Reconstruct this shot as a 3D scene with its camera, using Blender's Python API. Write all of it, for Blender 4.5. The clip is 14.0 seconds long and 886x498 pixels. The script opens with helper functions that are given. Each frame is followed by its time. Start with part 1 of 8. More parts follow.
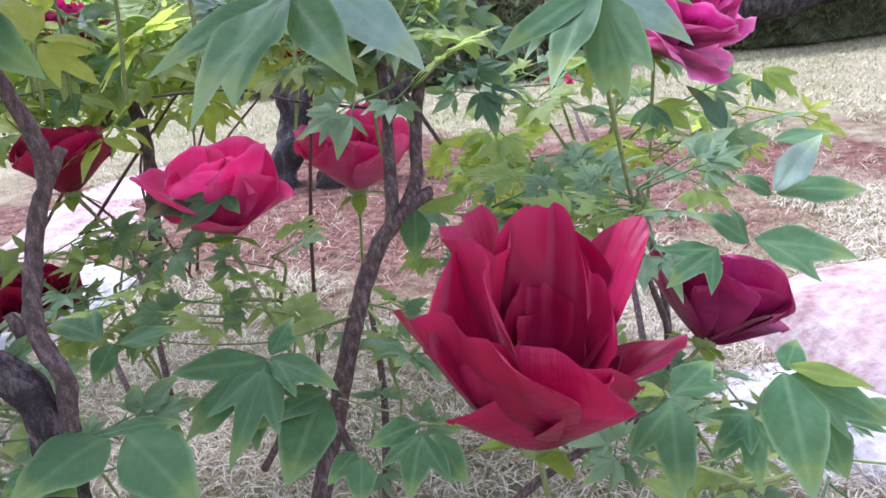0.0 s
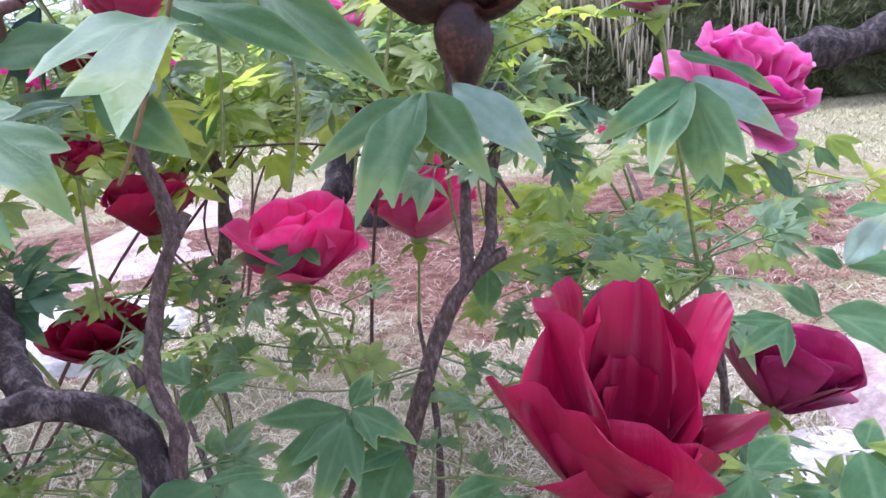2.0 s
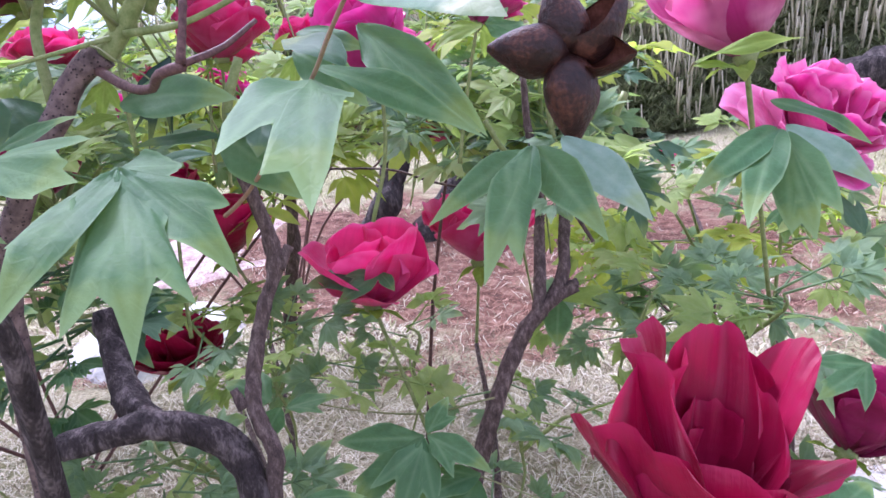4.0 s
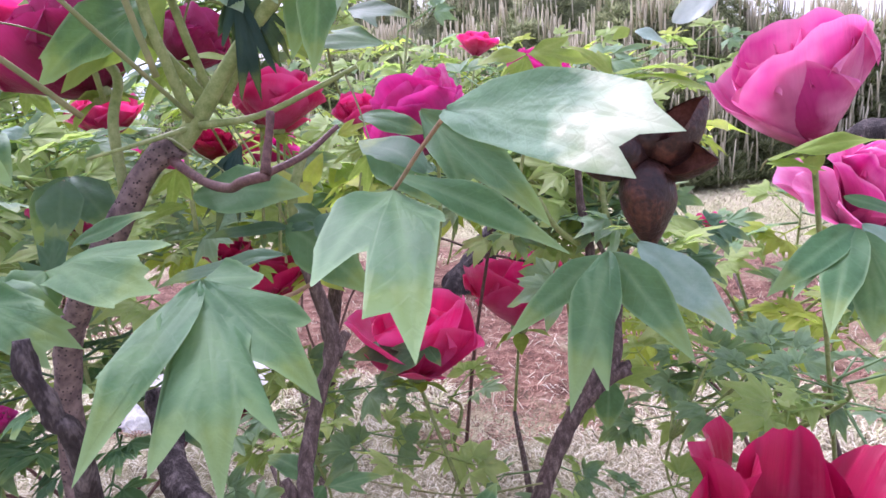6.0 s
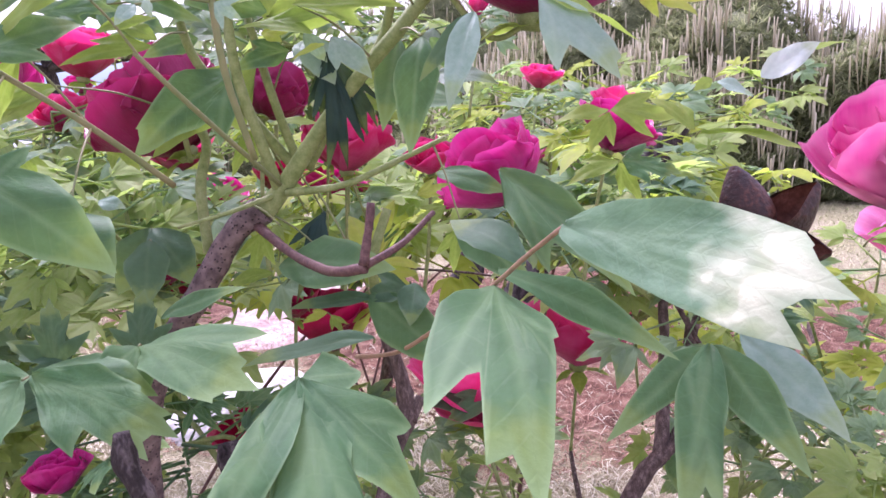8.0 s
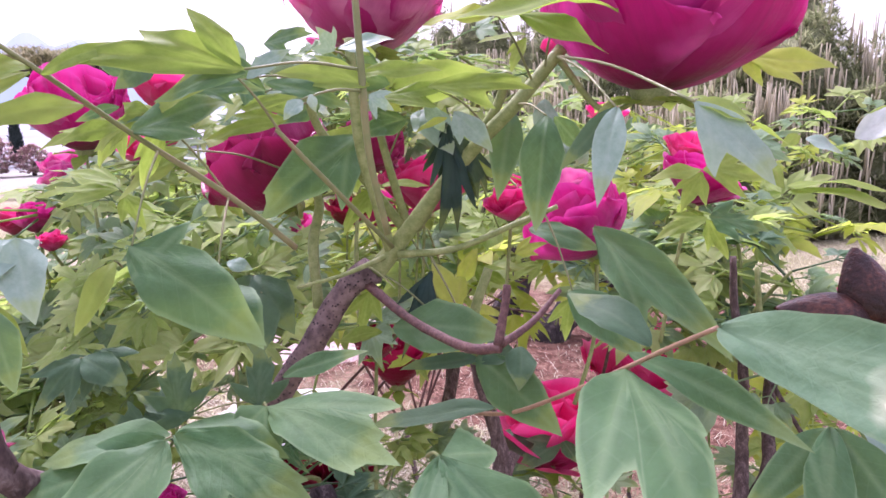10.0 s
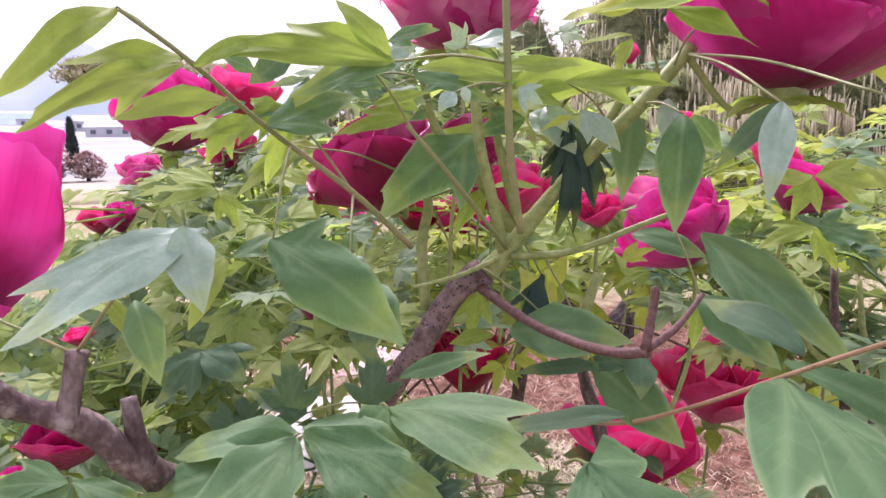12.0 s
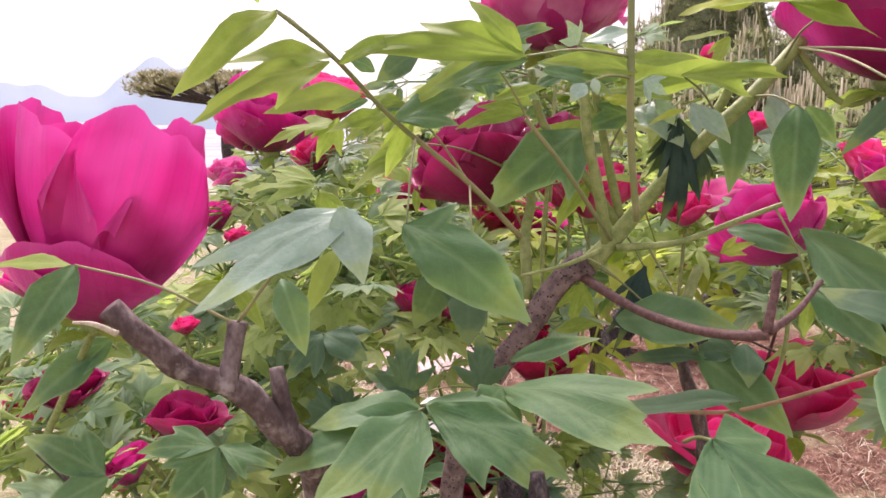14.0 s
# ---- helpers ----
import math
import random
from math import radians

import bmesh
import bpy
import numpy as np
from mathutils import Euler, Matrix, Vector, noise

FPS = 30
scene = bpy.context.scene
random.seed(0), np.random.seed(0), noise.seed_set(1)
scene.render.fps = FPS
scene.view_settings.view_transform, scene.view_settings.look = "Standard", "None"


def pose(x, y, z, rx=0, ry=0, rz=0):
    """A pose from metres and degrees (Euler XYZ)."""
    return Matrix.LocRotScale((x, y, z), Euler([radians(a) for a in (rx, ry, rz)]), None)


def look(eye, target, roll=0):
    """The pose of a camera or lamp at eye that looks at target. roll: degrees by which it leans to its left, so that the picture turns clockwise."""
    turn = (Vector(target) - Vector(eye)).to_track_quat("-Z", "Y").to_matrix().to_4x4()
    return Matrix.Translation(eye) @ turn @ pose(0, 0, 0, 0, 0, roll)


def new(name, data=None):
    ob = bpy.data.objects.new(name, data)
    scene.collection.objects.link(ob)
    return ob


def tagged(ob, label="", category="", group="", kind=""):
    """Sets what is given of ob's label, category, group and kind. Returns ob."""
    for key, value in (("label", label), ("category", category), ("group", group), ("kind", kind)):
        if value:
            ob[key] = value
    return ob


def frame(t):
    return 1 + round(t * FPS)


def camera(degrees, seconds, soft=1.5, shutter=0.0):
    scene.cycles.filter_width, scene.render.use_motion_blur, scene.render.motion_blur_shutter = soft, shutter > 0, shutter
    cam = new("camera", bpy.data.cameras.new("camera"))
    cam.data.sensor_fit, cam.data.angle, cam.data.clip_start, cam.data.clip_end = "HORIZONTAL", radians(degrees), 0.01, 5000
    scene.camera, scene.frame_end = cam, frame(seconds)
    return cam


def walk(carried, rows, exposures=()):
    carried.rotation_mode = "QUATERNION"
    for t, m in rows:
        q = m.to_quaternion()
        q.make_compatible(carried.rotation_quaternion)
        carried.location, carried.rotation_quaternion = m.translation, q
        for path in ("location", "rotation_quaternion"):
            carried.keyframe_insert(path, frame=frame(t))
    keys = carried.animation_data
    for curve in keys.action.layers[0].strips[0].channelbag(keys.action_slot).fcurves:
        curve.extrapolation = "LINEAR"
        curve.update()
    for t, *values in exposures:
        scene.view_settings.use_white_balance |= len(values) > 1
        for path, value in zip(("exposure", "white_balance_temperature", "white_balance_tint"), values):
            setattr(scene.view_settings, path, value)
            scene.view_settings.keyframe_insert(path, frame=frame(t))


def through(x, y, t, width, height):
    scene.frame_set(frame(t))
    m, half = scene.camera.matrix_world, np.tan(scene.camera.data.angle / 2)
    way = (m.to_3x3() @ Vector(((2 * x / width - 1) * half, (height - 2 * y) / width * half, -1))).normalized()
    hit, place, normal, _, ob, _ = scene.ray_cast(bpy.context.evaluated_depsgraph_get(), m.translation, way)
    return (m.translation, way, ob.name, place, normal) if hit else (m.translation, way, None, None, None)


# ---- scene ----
cam = camera(67.0, 14.0, soft=1.6)
PATH = [
    (0, (0.04, 0.031, 0.782), (-0.054, 1.887, 0.042), -5.8),
    (0.5, (0.028, 0.028, 0.791), (-0.082, 1.892, 0.075), -5.5),
    (1, (0.019, 0.02, 0.801), (-0.118, 1.899, 0.128), -5.6),
    (1.5, (0.012, 0.021, 0.806), (-0.145, 1.9, 0.139), -5.3),
    (2, (0.002, 0.015, 0.815), (-0.177, 1.904, 0.18), -4.6),
    (2.5, (-0.007, 0.011, 0.819), (-0.218, 1.901, 0.199), -4.1),
    (3, (-0.018, 0.003, 0.825), (-0.266, 1.894, 0.221), -3.8),
    (3.2, (-0.021, 0.001, 0.827), (-0.279, 1.891, 0.225), -3.8),
    (5.3, (-0.046, 0.006, 0.862), (-0.396, 1.908, 0.35), -3.9),
    (5.5, (-0.048, 0.007, 0.864), (-0.409, 1.913, 0.377), -3.7),
    (6, (-0.056, 0.014, 0.868), (-0.419, 1.926, 0.407), -3.0),
    (6.5, (-0.062, 0.014, 0.878), (-0.462, 1.93, 0.464), -2.8),
    (7, (-0.067, 0.018, 0.884), (-0.504, 1.921, 0.451), -3.0),
    (7.2, (-0.069, 0.02, 0.888), (-0.528, 1.92, 0.462), -2.7),
    (9.3, (-0.102, 0.029, 0.923), (-0.614, 1.914, 0.495), -2.1),
    (9.5, (-0.104, 0.026, 0.926), (-0.631, 1.913, 0.521), -1.9),
    (10, (-0.122, 0.01, 0.934), (-0.711, 1.884, 0.56), -1.3),
    (10.5, (-0.134, 0.001, 0.936), (-0.76, 1.87, 0.594), -1.5),
    (11, (-0.146, 0.005, 0.933), (-0.797, 1.866, 0.595), -1.1),
    (11.5, (-0.153, 0.008, 0.929), (-0.825, 1.86, 0.583), -1.0),
    (12, (-0.167, 0.002, 0.928), (-0.867, 1.844, 0.587), -0.8),
    (12.5, (-0.177, -0.007, 0.925), (-0.928, 1.816, 0.589), -1.1),
    (13, (-0.185, -0.015, 0.922), (-0.965, 1.798, 0.598), -1.0),
    (13.5, (-0.186, -0.021, 0.921), (-1.006, 1.774, 0.596), -1.3),
    (14, (-0.189, -0.028, 0.921), (-1.041, 1.754, 0.605), -1.1),
]
walk(cam, [(t, look(eye, target, roll)) for t, eye, target, roll in PATH], [(0, 0.76, 5200, 28), (3, 0.81, 5150, 32), (5.5, 0.81, 5350, 35), (9.5, 0.79, 5700, 46), (11, 0.76, 5850, 43), (14, 0.58, 6550, 33)])

# ---- light ----
scene.view_settings.exposure = 0.0
world = bpy.data.worlds.new("overcast_sky")
scene.world = world
world.use_nodes = True
wn, wl = world.node_tree.nodes, world.node_tree.links
SUN_ELEV, SUN_TURN = radians(52), radians(-38)
sky = wn.new("ShaderNodeTexSky")
sky.sky_type, sky.sun_disc = "NISHITA", False
sky.sun_elevation, sky.sun_rotation = SUN_ELEV, SUN_TURN
sky.air_density, sky.dust_density, sky.ozone_density = 1.0, 6.0, 1.0
bg_sky, bg_cloud, mixed = wn["Background"], wn.new("ShaderNodeBackground"), wn.new("ShaderNodeAddShader")
bg_sky.inputs["Strength"].default_value = 0.06
bg_cloud.inputs["Color"].default_value = (1.0, 0.985, 0.965, 1)
bg_cloud.inputs["Strength"].default_value = 0.64
wl.new(sky.outputs[0], bg_sky.inputs["Color"])
wl.new(bg_sky.outputs[0], mixed.inputs[0])
wl.new(bg_cloud.outputs[0], mixed.inputs[1])
wl.new(mixed.outputs[0], wn["World Output"].inputs["Surface"])
sun = new("sun", bpy.data.lights.new("sun", "SUN"))
sun.data.energy, sun.data.angle, sun.data.color = 3.6, radians(20), (1.0, 0.96, 0.9)
sun.matrix_world = look((0, 0, 0), (-math.sin(SUN_TURN) * math.cos(SUN_ELEV), -math.cos(SUN_TURN) * math.cos(SUN_ELEV), -math.sin(SUN_ELEV)))


# ---- materials ----
def mat(name):
    m = bpy.data.materials.new(name)
    m.use_nodes = True
    nt = m.node_tree
    return m, nt, nt.nodes["Principled BSDF"]


def node(nt, kind, **sockets):
    n = nt.nodes.new(kind)
    for key, value in sockets.items():
        n.inputs[key.replace("_", " ")].default_value = value
    return n


def ramp(nt, source, *stops):
    r = nt.nodes.new("ShaderNodeValToRGB")
    els = r.color_ramp.elements
    while len(els) < len(stops):
        els.new(0.5)
    for el, (pos, col) in zip(els, stops):
        el.position, el.color = pos, (*col, 1)
    nt.links.new(source, r.inputs[0])
    return r.outputs[0]


def mix(nt, a, b, fac, blend="MIX"):
    m = nt.nodes.new("ShaderNodeMix")
    m.data_type, m.blend_type = "RGBA", blend
    for sock, v in ((m.inputs[0], fac), (m.inputs[6], a), (m.inputs[7], b)):
        if hasattr(v, "is_linked"):
            nt.links.new(v, sock)
        else:
            sock.default_value = v if isinstance(v, float) else (*v, 1)
    return m.outputs[2]


def calc(nt, op, a, b=0.0):
    m = nt.nodes.new("ShaderNodeMath")
    m.operation = op
    for sock, v in ((m.inputs[0], a), (m.inputs[1], b)):
        if hasattr(v, "is_linked"):
            nt.links.new(v, sock)
        else:
            sock.default_value = v
    return m.outputs[0]


def noisy(nt, scale, detail=4.0, coord="Object", stretch=(1, 1, 1), rough=0.55):
    tc, mp = nt.nodes.new("ShaderNodeTexCoord"), nt.nodes.new("ShaderNodeMapping")
    mp.inputs["Scale"].default_value = stretch
    nt.links.new(tc.outputs[coord], mp.inputs[0])
    n = node(nt, "ShaderNodeTexNoise", Scale=scale, Detail=detail, Roughness=rough)
    nt.links.new(mp.outputs[0], n.inputs["Vector"])
    return n.outputs["Fac"]


def bump(nt, bsdf, height, strength, distance):
    b = node(nt, "ShaderNodeBump", Strength=strength, Distance=distance)
    nt.links.new(height, b.inputs["Height"])
    nt.links.new(b.outputs[0], bsdf.inputs["Normal"])
    return b


def leaf_material(name, deep, mid, pale, through=0.3, rough=0.55, vein=(0.30, 0.42, 0.22), edge=None):
    """Leaf skin: mottled green, pale midrib and side veins from the leaf's own coordinates, light passing through."""
    m, nt, p = mat(name)
    uv = nt.nodes.new("ShaderNodeUVMap")
    sep = nt.nodes.new("ShaderNodeSeparateXYZ")
    nt.links.new(uv.outputs[0], sep.inputs[0])
    off = calc(nt, "ABSOLUTE", calc(nt, "SUBTRACT", sep.outputs[0], 0.5))
    rib = ramp(nt, off, (0.0, (1, 1, 1)), (0.012, (0.7, 0.7, 0.7)), (0.03, (0, 0, 0)))
    sway = calc(nt, "SINE", calc(nt, "MULTIPLY", calc(nt, "SUBTRACT", sep.outputs[1], calc(nt, "MULTIPLY", off, 1.1)), 58.0))
    side = ramp(nt, sway, (0.90, (0, 0, 0)), (1.0, (1, 1, 1)))
    info = nt.nodes.new("ShaderNodeObjectInfo")
    tone = mix(nt, deep, mid, ramp(nt, noisy(nt, 9.0, 5.0), (0.3, (0, 0, 0)), (0.7, (1, 1, 1))))
    tone = mix(nt, tone, pale, calc(nt, "MULTIPLY", calc(nt, "POWER", info.outputs["Random"], 2.2), 0.4))
    tone = mix(nt, tone, pale, calc(nt, "MULTIPLY", noisy(nt, 55.0, 3.0), 0.18))
    tone = mix(nt, tone, mix(nt, tone, (0.34, 0.42, 0.10), 0.5), ramp(nt, calc(nt, "ADD", sep.outputs[1], calc(nt, "MULTIPLY", noisy(nt, 6.0, 3.0), 0.4)), (0.85, (0, 0, 0)), (1.25, (0.8, 0.8, 0.8))))
    if edge:
        border = calc(nt, "ADD", calc(nt, "MULTIPLY", sep.outputs[1], 0.8), calc(nt, "MULTIPLY", noisy(nt, 4.5, 2.0), 0.8))
        tone = mix(nt, tone, edge, ramp(nt, border, (0.83, (0, 0, 0)), (0.98, (0.6, 0.6, 0.6)), (1.12, (1, 1, 1))))
    tone = mix(nt, tone, vein, calc(nt, "MULTIPLY", rib, 0.26))
    tone = mix(nt, tone, vein, calc(nt, "MULTIPLY", side, 0.07))
    rim = nt.nodes.new("ShaderNodeUVMap")
    rim.uv_map = "Rim"
    rsep = nt.nodes.new("ShaderNodeSeparateXYZ")
    nt.links.new(rim.outputs[0], rsep.inputs[0])
    # pale rim: backlight along the leaf edge, put into the colour
    tone = mix(nt, tone, vein, ramp(nt, rsep.outputs[0], (0.90, (0, 0, 0)), (1.0, (0.55, 0.55, 0.55))))
    nt.links.new(tone, p.inputs["Base Color"])
    p.inputs["Roughness"].default_value = rough
    p.inputs["Specular IOR Level"].default_value = 0.17
    h = calc(nt, "ADD", calc(nt, "MULTIPLY", rib, -0.4), calc(nt, "ADD", calc(nt, "MULTIPLY", side, -0.2), noisy(nt, 30.0, 4.0)))
    bump(nt, p, h, 0.1, 0.01)
    tr = nt.nodes.new("ShaderNodeBsdfTranslucent")
    nt.links.new(mix(nt, tone, (0.42, 0.62, 0.06), 0.45), tr.inputs["Color"])
    ms = nt.nodes.new("ShaderNodeMixShader")
    ms.inputs[0].default_value = through
    nt.links.new(p.outputs[0], ms.inputs[1])
    nt.links.new(tr.outputs[0], ms.inputs[2])
    nt.links.new(ms.outputs[0], nt.nodes["Material Output"].inputs["Surface"])
    return m


def petal_material(name, deep, mid, pale, through=0.35):
    """Silky petal: streaked along its length, darker heart, paler rim; shade and highlights painted in."""
    m, nt, p = mat(name)
    uv = nt.nodes.new("ShaderNodeUVMap")
    sep = nt.nodes.new("ShaderNodeSeparateXYZ")
    nt.links.new(uv.outputs[0], sep.inputs[0])
    mp = nt.nodes.new("ShaderNodeMapping")
    mp.inputs["Scale"].default_value = (26, 1.6, 1)
    nt.links.new(uv.outputs[0], mp.inputs[0])
    streak = node(nt, "ShaderNodeTexNoise", Scale=1.0, Detail=5.0, Roughness=0.6)
    nt.links.new(mp.outputs[0], streak.inputs["Vector"])
    info = nt.nodes.new("ShaderNodeObjectInfo")
    # deep base: the dark heart, plus painted shade low in the flower
    tone = mix(nt, deep, mid, ramp(nt, sep.outputs[1], (0.22, (0, 0, 0)), (0.82, (1, 1, 1))))
    tone = mix(nt, tone, deep, ramp(nt, streak.outputs[0], (0.45, (0, 0, 0)), (0.75, (0.35, 0.35, 0.35))))
    # pale patches painted in for sky highlights on the petal
    tone = mix(nt, tone, pale, ramp(nt, noisy(nt, 1.7, 3.0), (0.46, (0, 0, 0)), (0.72, (0.8, 0.8, 0.8))))
    tone = mix(nt, tone, pale, calc(nt, "MULTIPLY", info.outputs["Random"], 0.22))
    tone = mix(nt, tone, pale, ramp(nt, sep.outputs[1], (0.90, (0, 0, 0)), (1.0, (0.6, 0.6, 0.6))))
    nt.links.new(tone, p.inputs["Base Color"])
    p.inputs["Roughness"].default_value = 0.36
    p.inputs["Specular IOR Level"].default_value = 0.35
    p.inputs["Sheen Weight"].default_value = 0.06
    p.inputs["Sheen Roughness"].default_value = 0.4
    bump(nt, p, calc(nt, "ADD", calc(nt, "MULTIPLY", streak.outputs[0], 0.4), noisy(nt, 4.0, 3.0)), 0.16, 0.03)
    tr = nt.nodes.new("ShaderNodeBsdfTranslucent")
    nt.links.new(tone, tr.inputs["Color"])
    ms = nt.nodes.new("ShaderNodeMixShader")
    ms.inputs[0].default_value = through
    nt.links.new(p.outputs[0], ms.inputs[1])
    nt.links.new(tr.outputs[0], ms.inputs[2])
    nt.links.new(ms.outputs[0], nt.nodes["Material Output"].inputs["Surface"])
    return m


def rough_material(name, *cols, scale=20.0, rough=0.85, relief=0.6, depth=0.004, stretch=(1, 1, 1), spec=0.3, lichen=None):
    """Bark, stone, soil: two scales of mottling and a relief, with patches of lichen if asked for."""
    m, nt, p = mat(name)
    a, b = noisy(nt, scale, 6.0, stretch=stretch), noisy(nt, scale * 5.3, 4.0, stretch=stretch)
    both = calc(nt, "ADD", calc(nt, "MULTIPLY", a, 0.65), calc(nt, "MULTIPLY", b, 0.35))
    n = len(cols)
    tone = ramp(nt, both, *[(0.32 + 0.36 * i / max(1, n - 1), c) for i, c in enumerate(cols)])
    if lichen:
        tone = mix(nt, tone, lichen, ramp(nt, noisy(nt, scale * 1.3, 5.0), (0.60, (0, 0, 0)), (0.70, (0.55, 0.55, 0.55))))
    nt.links.new(tone, p.inputs["Base Color"])
    p.inputs["Roughness"].default_value = rough
    p.inputs["Specular IOR Level"].default_value = spec
    bump(nt, p, both, relief, depth)
    return m


GLAUCOUS = leaf_material("glaucous_leaf", (0.035, 0.102, 0.044), (0.074, 0.175, 0.075), (0.17, 0.30, 0.15), 0.32, vein=(0.28, 0.42, 0.21))
FRESH = leaf_material("fresh_leaf", (0.14, 0.23, 0.035), (0.26, 0.37, 0.07), (0.43, 0.53, 0.15), 0.55, vein=(0.42, 0.52, 0.15))
# paler copy of FRESH: sky and sun on background leaves painted into its colour
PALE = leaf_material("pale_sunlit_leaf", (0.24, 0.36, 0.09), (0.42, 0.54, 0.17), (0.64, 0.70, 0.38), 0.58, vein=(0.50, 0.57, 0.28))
# lighter copy of GLAUCOUS for the background foliage
LIGHTGLAUCOUS = leaf_material("misty_green_leaf", (0.11, 0.20, 0.11), (0.21, 0.33, 0.19), (0.36, 0.47, 0.31), 0.48, vein=(0.34, 0.46, 0.28))
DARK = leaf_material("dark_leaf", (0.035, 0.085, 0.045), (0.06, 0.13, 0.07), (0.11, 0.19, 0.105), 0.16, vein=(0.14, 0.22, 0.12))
YELLOW = leaf_material("yellowing_leaf", (0.36, 0.46, 0.05), (0.54, 0.63, 0.08), (0.66, 0.70, 0.20), 0.62, vein=(0.5, 0.5, 0.2))
SILVER = leaf_material("silvery_leaf", (0.16, 0.28, 0.20), (0.28, 0.40, 0.31), (0.44, 0.53, 0.46), 0.2, rough=0.4, vein=(0.36, 0.46, 0.36))
WHITISH = leaf_material("whitish_leaf_back", (0.42, 0.50, 0.46), (0.56, 0.63, 0.58), (0.70, 0.75, 0.70), 0.3, rough=0.5, vein=(0.6, 0.66, 0.6))
VARIEGATED = leaf_material("bleached_leaf", (0.05, 0.13, 0.075), (0.12, 0.24, 0.14), (0.26, 0.38, 0.20), 0.3, vein=(0.22, 0.34, 0.2), edge=(0.66, 0.68, 0.50))
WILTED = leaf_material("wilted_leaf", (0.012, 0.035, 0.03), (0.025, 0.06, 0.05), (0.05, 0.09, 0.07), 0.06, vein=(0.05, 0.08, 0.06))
CRIMSON = petal_material("crimson_petal", (0.15, 0.001, 0.016), (0.33, 0.003, 0.042), (0.46, 0.014, 0.095), 0.26)
MAROON = petal_material("maroon_petal", (0.13, 0.002, 0.028), (0.30, 0.005, 0.07), (0.46, 0.03, 0.17), 0.25)
MAGENTA = petal_material("magenta_petal", (0.20, 0.003, 0.06), (0.62, 0.009, 0.21), (0.84, 0.10, 0.46), 0.34)
PINK = petal_material("pink_petal", (0.46, 0.004, 0.085), (0.78, 0.016, 0.18), (0.88, 0.16, 0.42), 0.40)
PURPLE = petal_material("purple_pink_petal", (0.36, 0.008, 0.12), (0.72, 0.045, 0.31), (0.90, 0.36, 0.60), 0.36)
BARK = rough_material("peony_bark", (0.034, 0.024, 0.022), (0.105, 0.072, 0.065), (0.27, 0.205, 0.185), scale=260.0, stretch=(1, 1, 0.35), depth=0.002)
OLDBARK = rough_material("old_peony_bark", (0.008, 0.006, 0.006), (0.05, 0.038, 0.038), (0.22, 0.18, 0.175), scale=120.0, stretch=(1, 1, 0.4), relief=1.0, depth=0.006)


def speckled_material():
    """Pale purplish bark with raised dark dots."""
    m, nt, p = mat("speckled_bark")
    tc = nt.nodes.new("ShaderNodeTexCoord")
    dots = node(nt, "ShaderNodeTexVoronoi", Scale=360.0, Randomness=1.0)
    nt.links.new(tc.outputs["Object"], dots.inputs["Vector"])
    base = ramp(nt, noisy(nt, 150.0, 5.0), (0.3, (0.065, 0.040, 0.040)), (0.7, (0.25, 0.175, 0.16)))
    spot = ramp(nt, dots.outputs["Distance"], (0.20, (1, 1, 1)), (0.30, (0, 0, 0)))
    nt.links.new(mix(nt, base, (0.025, 0.014, 0.015), spot), p.inputs["Base Color"])
    p.inputs["Roughness"].default_value = 0.75
    bump(nt, p, calc(nt, "ADD", spot, noisy(nt, 400.0, 4.0)), 0.5, 0.0012)
    return m


SPECKLED = speckled_material()
TWIG = rough_material("reddish_twig", (0.05, 0.026, 0.025), (0.12, 0.06, 0.055), (0.20, 0.115, 0.095), scale=320.0, depth=0.0008, rough=0.6)
GREENSTEM = rough_material("green_stem", (0.14, 0.19, 0.05), (0.24, 0.29, 0.10), (0.34, 0.37, 0.16), scale=160.0, depth=0.0004, relief=0.3, rough=0.5)
PETIOLE = rough_material("pale_petiole", (0.15, 0.19, 0.07), (0.22, 0.24, 0.10), (0.33, 0.27, 0.14), scale=30.0, depth=0.0003, relief=0.2, rough=0.5)
LIMB = rough_material("purplish_limb", (0.03, 0.020, 0.021), (0.10, 0.067, 0.064), (0.27, 0.215, 0.205), scale=70.0, depth=0.0016, stretch=(1, 1, 0.6), lichen=(0.42, 0.37, 0.36))
PALETWIG = rough_material("pale_dead_twig", (0.30, 0.24, 0.17), (0.52, 0.45, 0.34), (0.68, 0.62, 0.50), scale=200.0, depth=0.001)
RUDDY = rough_material("ruddy_petiole", (0.22, 0.16, 0.08), (0.36, 0.22, 0.14), (0.42, 0.30, 0.18), scale=80.0, depth=0.0003, relief=0.2, rough=0.5)
POD = rough_material("dry_seed_pod", (0.010, 0.005, 0.005), (0.036, 0.014, 0.011), (0.15, 0.055, 0.034), scale=3.0, depth=0.004, rough=0.4, spec=0.35)
PODLINING = rough_material("pod_lining", (0.05, 0.018, 0.012), (0.16, 0.06, 0.04), (0.30, 0.13, 0.09), scale=5.0, depth=0.002, rough=0.35, spec=0.5)
PINEBARK = rough_material("pine_bark", (0.006, 0.005, 0.005), (0.045, 0.036, 0.035), (0.18, 0.145, 0.135), scale=30.0, relief=1.0, depth=0.03, stretch=(1, 1, 0.35))
ROCK = rough_material("pale_rock", (0.14, 0.13, 0.13), (0.46, 0.44, 0.44), (0.60, 0.58, 0.57), (0.72, 0.70, 0.69), scale=11.0, depth=0.03)
PINKROCK = rough_material("pinkish_rock", (0.16, 0.09, 0.08), (0.34, 0.24, 0.225), (0.46, 0.38, 0.36), (0.60, 0.54, 0.52), scale=9.0, depth=0.03)


# ---- mesh makers ----


